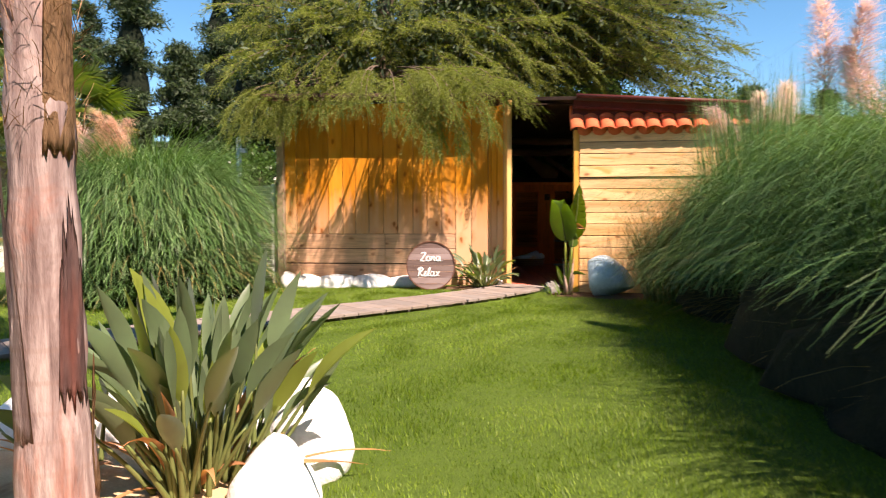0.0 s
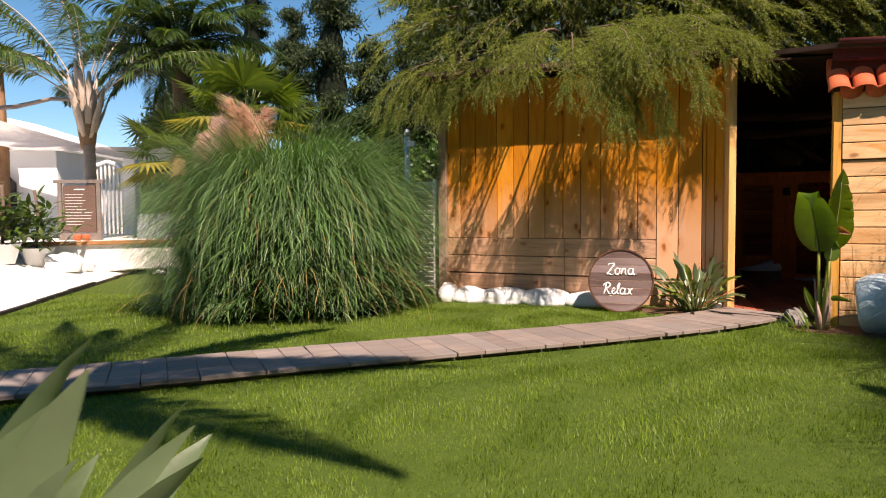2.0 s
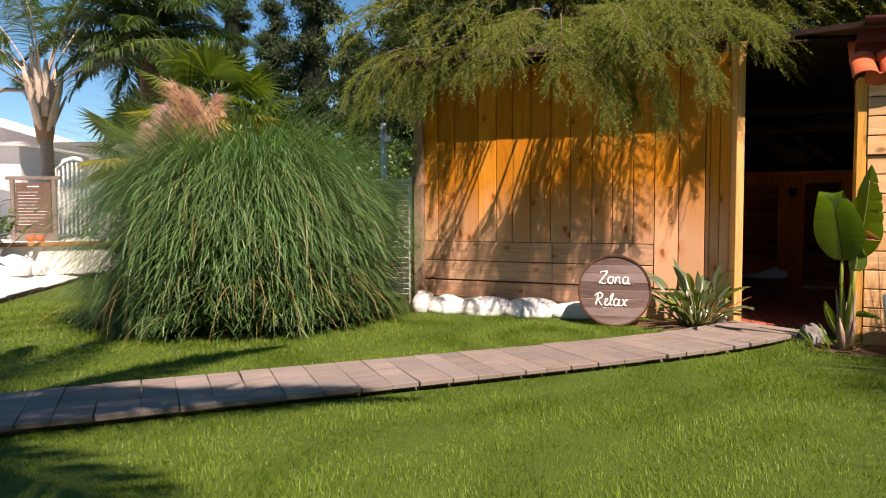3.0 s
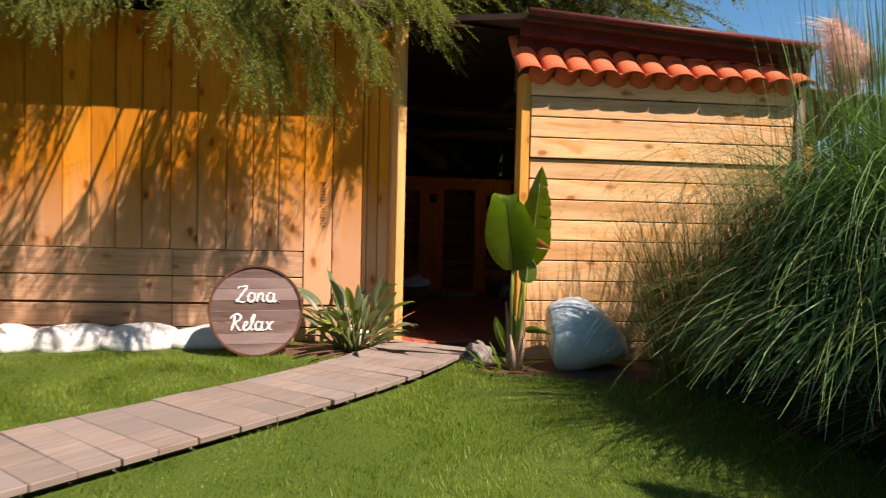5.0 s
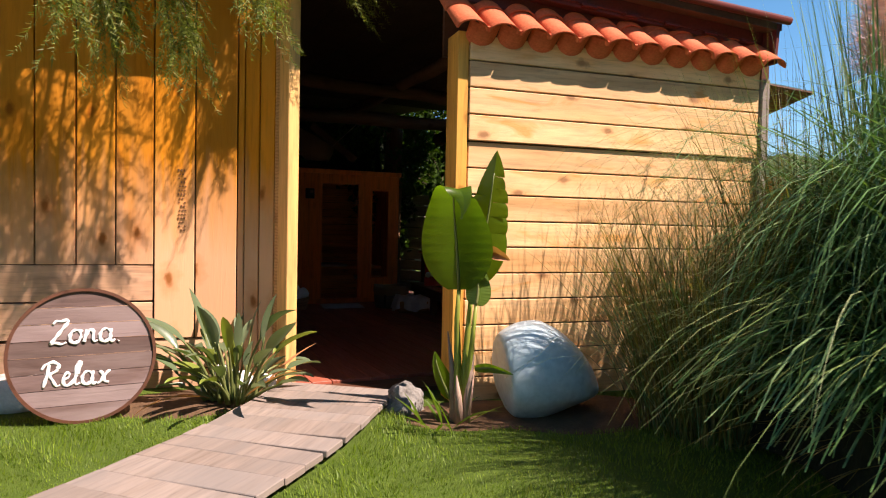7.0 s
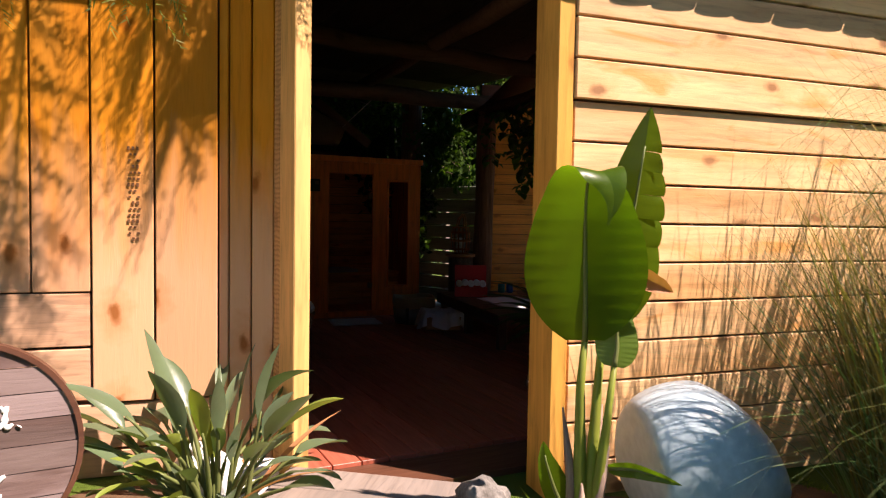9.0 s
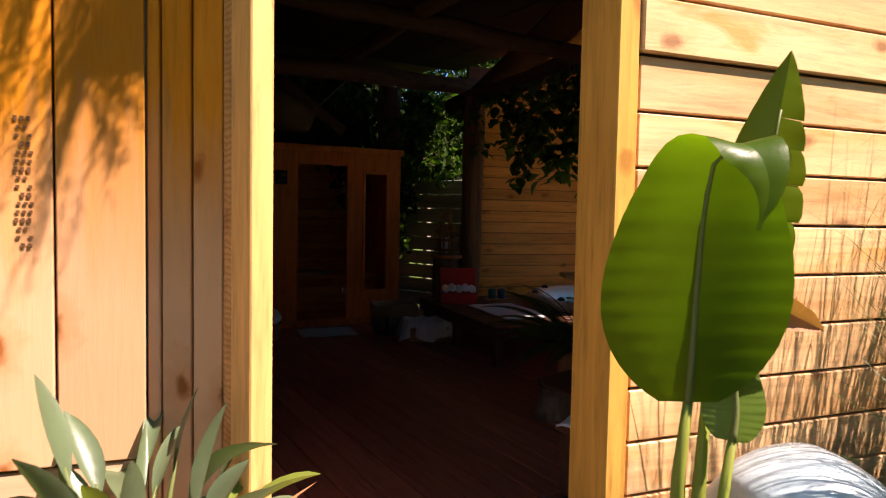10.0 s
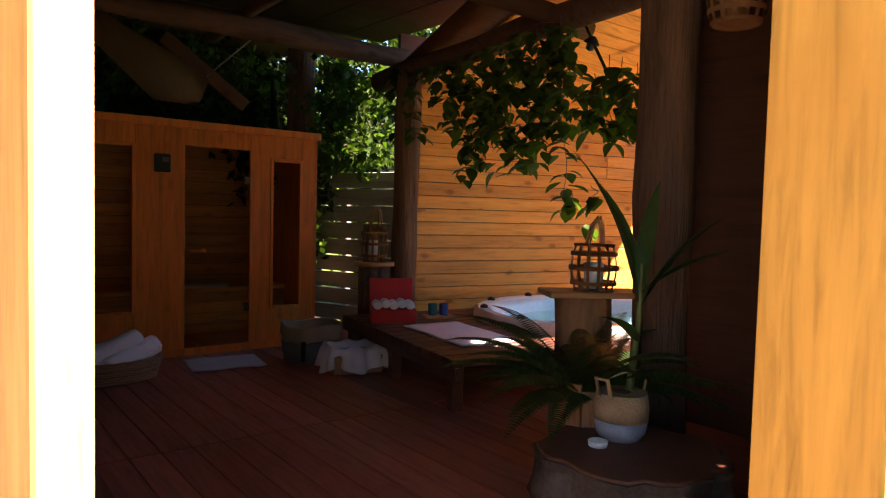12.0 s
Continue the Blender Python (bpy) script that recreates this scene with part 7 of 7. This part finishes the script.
def climber(name, x0, x1, y0, y1, z0, z1, n, seed, label):
    """A tangle of climbing shoots with small leaves."""
    t = thing(name, pose((x0 + x1) / 2, y0, 0), label, "climbing plant", "climbing plants")
    k = np.random.default_rng(seed)
    bm = bmesh.new()
    C = []
    for i in range(n // 60):
        a = Vector((k.uniform(x0, x1) - (x0 + x1) / 2, k.uniform(0, y1 - y0), k.uniform(z0, z1)))
        b = a + Vector((k.normal(0, 0.35), k.normal(0, 0.1), k.normal(0, 0.16)))
        b.z = min(max(b.z, z0), z1)
        tube(bm, [a, a.lerp(b, 0.5) + Vector((0, 0, 0.06)), b], [0.007, 0.005, 0.003], 4)
        C.append(np.array([tuple(a.lerp(b, q)) for q in k.random(60)]) + k.normal(0, 0.055, (60, 3)))
    part("shoot_tangle", bm, M_FARBARK, t)
    v, f = leaf_cloud(np.concatenate(C), 0.085, 0.8, 0.6, 0.3)
    part("leaves", raw("leaves", v, f), M_VINE, t)


climber("climbing_vine", 1.1, 3.75, 16.35, 16.75, 1.98, 2.85, 3000, 92, "dim tangle of climbing leaves behind the sauna")
climber("climbing_vine", 3.9, 4.6, 15.3, 15.9, 1.68, 2.6, 2600, 93, "dark climbing leaves hanging beside the slatted fence")
vine()


def lamp_arm():
    """A bent conduit with two small lamp heads, fixed under the tub ceiling."""
    t = thing("lamp_arm", pose(4.25, 12.6, 2.3), "dark bent conduit with two small round lamp heads", "lamp")
    part("conduit", tube(bmesh.new(), [(0, 0.155, 0.02), (0, 0.15, 0.10), (0, 0.12, 0.145), (0, 0.06, 0.15), (0, 0.0, 0.11), (0, -0.06, 0.0), (0, -0.13, -0.12), (0, -0.20, -0.24)], 0.010, 8), M_BLACK, t)
    for y, z, tip in ((0.155, 0.0, 0), (-0.055, 0.0, 25)):
        h = part("lamp_head", lathe([(0.012, 0.035), (0.03, 0.02), (0.05, -0.005), (0.052, -0.015), (0.03, -0.018), (0.026, -0.05), (0.004, -0.06)], 20), M_BLACK, t, "dark metal lamp head", pose(0, y, z, tip, 0, 0))


lamp_arm()
bm = bmesh.new()
g = [[bm.verts.new((1.75 + i * 0.10, 14.6 + 0.03 * math.sin(i), 2.42 - 0.05 * i - (0.30 * math.sin(math.pi * j / 6)) * (1 - abs(i - 4) / 6) + 0.0 * j)) for j in range(7)] for i in range(8)]
for i, row in enumerate(g):
    for j, v in enumerate(row):
        v.co.y += (j - 3) * 0.09
for i in range(7):
    for j in range(6):
        bm.faces.new((g[i][j], g[i + 1][j], g[i + 1][j + 1], g[i][j + 1])).smooth = True
bmesh.ops.solidify(bm, geom=bm.faces[:], thickness=0.006)
t = thing("canvas_hammock", None, "slack beige canvas slung under the rafters", "canvas")
part("canvas", bm, M_BEIGECLOTH, t)
for p0, p1 in (((1.75, 14.36, 2.42), (1.45, 14.2, 2.60)), ((1.75, 14.87, 2.42), (1.45, 15.0, 2.60)), ((2.45, 14.6, 2.07), (2.9, 14.65, 2.5))):
    part("cord", tube(bmesh.new(), [p0, p1], 0.006, 5), M_GREYWOOD, t, "thin rope")
one("brace_plank", box(bmesh.new(), 0, 0.72, -0.015, 0.015, -0.05, 0.05, 0.004), M_LOGX, "weathered diagonal brace plank above the sauna", "brace", pose(2.22, 14.62, 2.37, 0, 35, 0))

# ---- white house yard beyond the lawn ----
def sandz(x, y):
    d = (x - EDGE_A.x) * EDGE_N.x + (y - EDGE_A.y) * EDGE_N.y
    return sand_height(d)


YARD = pose(-15.9, 17.0, 0, 0, 0, 18)
house = thing("white_house", YARD, "low white rendered house with a sloping roof", "house")
part("wall", box(bmesh.new(), -8, 0.0, 0, 4, 0, 3.05, 0.02), M_WALLWHITE, house)
bm = bmesh.new()
rf = [bm.verts.new(c) for c in ((-8.3, -0.35, 4.6), (-3.0, -0.35, 4.35), (0.3, -0.35, 3.28), (0.3, -0.35, 3.05), (-8.3, -0.35, 3.05))]
rb = [bm.verts.new((v.co.x, 4.3, v.co.z)) for v in rf]
bm.faces.new(rf)
bm.faces.new(rb[::-1])
for i in range(5):
    bm.faces.new((rf[i], rb[i], rb[(i + 1) % 5], rf[(i + 1) % 5]))
part("roof", bm, M_WALLWHITE, house)
# no openings are cut: black panels give the shade of the doorways
part("doorway", box(bmesh.new(), -1.95, -1.15, -0.02, 0.02, 0.7, 2.45, 0.3), M_BLACK, house, "black panel painted for the shade inside an arched doorway")
part("doorway", box(bmesh.new(), -5.2, -4.2, -0.02, 0.02, 0.7, 2.6, 0.005), M_BLACK, house, "black panel painted for the shade inside an open doorway")
gate = thing("arched_gate", pose(-14.9, 17.8, 0.6, 0, 0, 18), "white arched gate of upright slats", "gate")
for i in range(8):
    x = -0.42 + i * 0.12
    h = 1.55 + 0.5 * math.sqrt(max(0, 1 - (x / 0.5) ** 2))
    part("slat", box(bmesh.new(), x - 0.025, x + 0.025, -0.02, 0.02, 0.0, h, 0.004), M_WHITEPAINT, gate)
part("arch", tube(bmesh.new(), [(-0.55, 0, 0), (-0.55, 0, 1.5), (-0.47, 0, 1.85), (-0.28, 0, 2.08), (0, 0, 2.16), (0.28, 0, 2.08), (0.47, 0, 1.85), (0.55, 0, 1.5), (0.55, 0, 0)], 0.06, 8), M_WALLWHITE, gate)
for x, y in ((-13.6, 17.3), (-12.4, 17.7)):
    one("white_pillar", box(bmesh.new(), -0.16, 0.16, -0.16, 0.16, 0, 2.2, 0.02), M_WALLWHITE, "white rendered pillar by the gate", "pillar", pose(x, y, 0.6, 0, 0, 18), "white pillars")
# solid block whose dark colour gives the shade of an open interior
one("dark_annexe", box(bmesh.new(), 0, 3.2, 0, 1.5, 0, 2.2, 0.02), M_BROWNBOARD, "solid dark brown block standing for a shaded open annexe", "annexe", pose(-13.4, 18.6, 0.6, 0, 0, 18))


def sail(corners, label, sag=0.3):
    bm = bmesh.new()
    a, b, c, d = [Vector(q) for q in corners]
    N = 14
    g = []
    for i in range(N + 1):
        row = []
        for j in range(N + 1):
            u, w = i / N, j / N
            p = a.lerp(b, u).lerp(d.lerp(c, u), w)
            p.z -= sag * math.sin(math.pi * u) * math.sin(math.pi * w)
            row.append(bm.verts.new(p))
        g.append(row)
    for i in range(N):
        for j in range(N):
            bm.faces.new((g[i][j], g[i + 1][j], g[i + 1][j + 1], g[i][j + 1])).smooth = True
    return one("shade_sail", bm, M_SAIL, label, "shade sail", None, "shade sails")


sail([(-14.6, 12.2, 3.75), (-13.2, 15.3, 2.95), (-14.5, 16.4, 2.93), (-18.5, 15.8, 3.1)], "cream shade sail stretched before the white house", 0.12)
sail([(-14.3, 15.5, 2.92), (-12.3, 15.2, 2.85), (-9.6, 18.2, 3.0), (-12.9, 18.3, 2.95)], "cream shade sail stretched toward the palms", 0.3)
one("sail_post", tube(bmesh.new(), [(-13.9, 13.0, 0.3), (-13.9, 13.0, 3.5)], 0.07, 10), M_WHITEPAINT, "white steel post holding a shade sail", "post")
one("driftwood_pole", tube(bmesh.new(), [(-13.9, 13.0, 3.5), (-13.3, 13.6, 3.62), (-12.5, 13.8, 3.78), (-12.0, 13.9, 3.74), (-11.75, 13.95, 3.68)], [0.05, 0.05, 0.045, 0.035, 0.03], 8, 0.2, 2), M_GREYWOOD, "bent grey driftwood pole", "pole")
bm = box(bmesh.new(), -4.2, 3.0, -1.8, 4.4, 0, 0.6, 0.03)
terr = tagged(part("terrace", bm, M_SAND, None, "", pose(-12.2, 13.6, 0.1, 0, 0, 40)), "raised pale terrace before the house", "terrace", kind="structure")
one("terrace_edge", box(bmesh.new(), -4.2, 3.0, -0.05, 0.05, 0, 0.08, 0.01), M_CANE, "timber edging along the raised terrace", "edging", pose(-12.2, 13.6, 0.63, 0, 0, 40) @ pose(0, -1.83, 0))


def menu_board():
    t = thing("menu_board", pose(-11.2, 13.2, 0.70, 0, 0, 18), "brown menu board with white lines in a grey frame", "menu board")
    part("panel", box(bmesh.new(), -0.335, 0.335, -0.015, 0.015, 0.16, 1.13, 0.004), M_BROWNBOARD, t)
    for x in (-0.40, 0.40):
        part("post", box(bmesh.new(), x - 0.04, x + 0.04, -0.03, 0.03, 0.0, 1.2, 0.005), M_GREYWOOD, t)
    part("top_rail", box(bmesh.new(), -0.52, 0.52, -0.035, 0.035, 1.18, 1.25, 0.005), M_GREYWOOD, t)
    part("bottom_panel", box(bmesh.new(), -0.36, 0.36, -0.02, 0.02, 0.0, 0.155, 0.004), M_GREYWOOD, t)
    r = random.Random(4)
    for i in range(11):
        w = r.uniform(0.32, 0.58)
        part("text_line", box(bmesh.new(), -0.29, -0.29 + w, -0.020, -0.016, 0.94 - i * 0.062, 0.948 - i * 0.062), M_LETTER, t)
    part("emblem", box(bmesh.new(), -0.10, 0.12, -0.020, -0.016, 1.04, 1.062, 0.002), M_LETTER, t)


menu_board()
for i, (x, y) in enumerate(((-11.05, 12.98), (-10.9, 13.05))):
    one("orange_pot", lathe([(0.06, 0), (0.08, 0.1), (0.07, 0.12)], 14), M_TILE, "small orange terracotta pot", "pot", pose(x, y, 0.70), "orange pots")
one("grey_box", box(bmesh.new(), -0.55, 0.55, -0.3, 0.3, 0, 0.55, 0.02), mottled("blue_grey_panel", (0.34, 0.38, 0.40), (0.42, 0.46, 0.48), 3, 50, 0.6, 0.2), "blue-grey planter box behind the pampas", "box", pose(-10.2, 14.6, 0.69, 0, 0, 20))
for i, (x, y, s) in enumerate(((-10.28, 11.87, 0.34), (-10.35, 12.25, 0.28), (-9.3, 13.9, 0.26), (-9.7, 13.7, 0.24))):
    boulder(x, y, s, s * 0.85, s * 1.1, 80 + i, z=sandz(x, y) - 0.03, label="round whitewashed rock on the sand")


M_POTLEAF = leafy("pot_shrub_leaf", (0.063, 0.119, 0.021), (0.154, 0.21, 0.049), 0.5, 0.3, 0.25, spec=0.6)


def square_pot(x, y, s, seed):
    t = thing("white_pot", pose(x, y, sandz(x, y) - 0.01, 0, 0, 20 * seed), "white angular planter with broad-leaved shrub", "planter", "white planters")
    part("pot", lathe([(s * 0.62, 0), (s * 0.95, s * 1.0), (s, s * 1.05), (s * 0.9, s * 1.05), (s * 0.86, s * 0.95)], 6), M_WHITEPAINT, t)
    k = np.random.default_rng(seed)
    n = 240
    P = k.normal(0, 1, (n, 3)) * np.array([0.25, 0.25, 0.24]) + np.array([0, 0, 0.72])
    P = P[P[:, 2] > s * 0.8]
    n = len(P)
    v, f = ribbons(P, np.arctan2(P[:, 1], P[:, 0]) + k.normal(0, 0.6, n), k.uniform(0.5, 1.6, n), k.uniform(0.2, 0.9, n), k.uniform(0.2, 0.36, n), k.uniform(0.07, 0.12, n), 5, 1.2, "leaf", 0.3, 0.4)
    part("leaves", raw("leaves", v, f, True), M_POTLEAF, t)
    part("stems", tube(bmesh.new(), [(0, 0, s), (0.05, 0, 0.9), (0, 0.05, 1.4)], 0.03, 6), M_FARBARK, t)


square_pot(-10.85, 11.15, 0.34, 1)
square_pot(-10.72, 11.72, 0.32, 2)
square_pot(-11.3, 10.6, 0.36, 3)


def feather_palm(x, y, z, h, r, n, length, label, seed, boots=0, leafm=M_FROND, lean0=0.15, lean1=1.5):
    t = thing("date_palm", pose(x, y, z), label, "palm tree", "background palms")
    pts = [Vector((0.05 * math.sin(s * 3), 0, s * h)) for s in np.linspace(0, 1, 24)]
    part("trunk", tube(bmesh.new(), pts, [r * (1.0 + 0.08 * (i % 2)) for i in range(24)], 14, 0.05, seed), M_FARBARK if not boots else M_GREYPALM, t)
    rr = random.Random(seed)
    for i in range(boots):
        a = i * 2.4
        s = i / boots
        b = Vector((math.cos(a), math.sin(a), 0))
        L = rr.uniform(0.8, 1.45)
        out = 0.10 + 0.30 * (1 - s) * rr.uniform(0.6, 1.2)
        p0 = Vector((0, 0, h - 0.35 + 0.45 * s)) + b * r * 0.8
        bm = tube(bmesh.new(), [p0, p0 + b * out * 0.35 + Vector((0, 0, L * 0.4)), p0 + b * out * 0.8 + Vector((0, 0, L * 0.75)), p0 + b * out + Vector((0, 0, L))], [0.09, 0.105, 0.085, 0.03], 6)
        side = Vector((-math.sin(a), math.cos(a), 0))
        for v in bm.verts:
            d_ = v.co - p0
            flat = d_.dot(b) - out * min(1.0, max(0.0, d_.z / L))
            v.co -= b * flat * 0.65
        part("leaf_base", bm, M_PALMSTUB, t, "pale cut leaf base")
    if boots:
        part("fibre", lathe([(r * 1.0, h - 0.5), (r * 1.25, h - 0.4), (r * 1.6, h - 0.05), (r * 1.4, h + 0.25), (r * 0.5, h + 0.5)], 14, 0.3, 2), M_PALMFIBRE, t, "brown fibrous collar")
    for i in range(n):
        frond(t, (0, 0, h + (0.4 if boots else 0)), i * 2.4 + 0.3, lerp2(lean0, lean1, (i + 0.5) / n), 1.1, length * rr.uniform(0.85, 1.1), leafm, 80, 0.7, 0.042, 1.0, 0.0205 if boots else 0.022, 0.30 if boots else 0.16)
    return t


feather_palm(-11.72, 13.98, 0.6, 2.55, 0.118, 16, 4.0, "date palm with pale cut leaf bases below the crown", 5, 18, M_FROND, 0.10, 1.05)
feather_palm(-11.0, 16.2, 0.4, 4.9, 0.22, 38, 2.7, "full feathery palm with drooping green fronds", 6, 0, M_FROND, 0.2, 2.0)


def fan_palm(x, y, z, h, n, label, seed, size=1.0):
    t = thing("fan_palm", pose(x, y, z), label, "palm tree", "background palms")
    part("trunk", tube(bmesh.new(), [(0, 0, 0), (0.05, 0, h * 0.5), (0, 0, h - 0.15), (0, 0, h)], [0.2, 0.22, 0.17, 0.02], 12, 0.3, 2), M_PALMFIBRE, t)
    k = random.Random(seed)
    for i in range(n):
        az, el = i * 2.4, lerp2(0.15, 2.0, (i + 0.5) / n)
        L = size * k.uniform(0.8, 1.1)
        d = Vector((math.sin(el) * math.cos(az), math.sin(el) * math.sin(az), math.cos(el)))
        p0 = Vector((0, 0, h))
        p1 = p0 + d * L * 0.8 - Vector((0, 0, 0.12 * L))
        part("stalk", tube(bmesh.new(), [p0, p1], [0.015, 0.008], 5), M_STALK, t)
        m_ = 22
        u = d.cross(Vector((0, 0, 1))).normalized()
        w = u.cross(d)
        vs, fs = [], []
        for q in range(m_):
            a = lerp2(-1.9, 1.9, q / (m_ - 1))
            dirn = d * math.cos(a) + u * math.sin(a)
            tip = p1 + dirn * L * 0.85 + Vector((0, 0, -0.22 * L * abs(math.sin(a)) - 0.1 * L)) + w * 0.05
            mid = p1 + dirn * L * 0.42
            sdv = (u * math.cos(a) - d * math.sin(a)) * 0.045 * L
            o = len(vs)
            vs += [p1, mid - sdv, tip, mid + sdv]
            fs.append((o, o + 1, o + 2, o + 3))
        part("fan", raw("fan", np.array([tuple(v) for v in vs]), np.array(fs)), M_FANLEAF if el < 1.5 else M_YELLOWFAN, t)
    return t


M_YELLOWFAN = leafy("yellowing_fan", (0.252, 0.231, 0.042), (0.35, 0.28, 0.07), 0.4, 0.5, 0.4)
fan_palm(-7.75, 14.2, 0.0, 3.25, 26, "fan palm with green and yellowing leaves", 3, 1.05)
fan_palm(-10.2, 15.0, 0.3, 2.3, 18, "low fan palm with yellowing lower leaves", 4, 0.95)
t = fan_palm(-16.2, 15.5, 0.5, 4.7, 26, "slender yucca-like palm with a drooping skirt", 9, 0.5)

# light pole and white louvred screen behind the pampas
t = thing("light_pole", pose(-4.0, 13.35, 0), "grey galvanised pole with a bracket behind the pampas", "pole")
part("shaft", tube(bmesh.new(), [(0, 0, 0), (0, 0, 2.55)], 0.05, 12), M_GALV, t)
part("cap", lathe([(0.055, 2.55), (0.04, 2.66), (0.01, 2.68)], 12), M_GALV, t)
part("bracket", box(bmesh.new(), 0.0, 0.16, -0.05, 0.05, 2.36, 2.46, 0.01), M_GALV, t)
t = thing("louvred_screen", pose(-3.66, 11.68, 0, 0, 0, -8), "white louvred timber screen beside the shed", "screen")
for x in (0.0, 0.78):
    part("post", box(bmesh.new(), x - 0.03, x + 0.03, -0.03, 0.03, 0, 1.69, 0.004), M_WHITEPAINT, t)
for i in range(23):
    part("louvre", box(bmesh.new(), 0.03, 0.75, -0.006, 0.006, -0.034, 0.034, 0.002, pose(0, 0, 0.10 + i * 0.0695, 35, 0, 0)), M_WHITEPAINT, t)
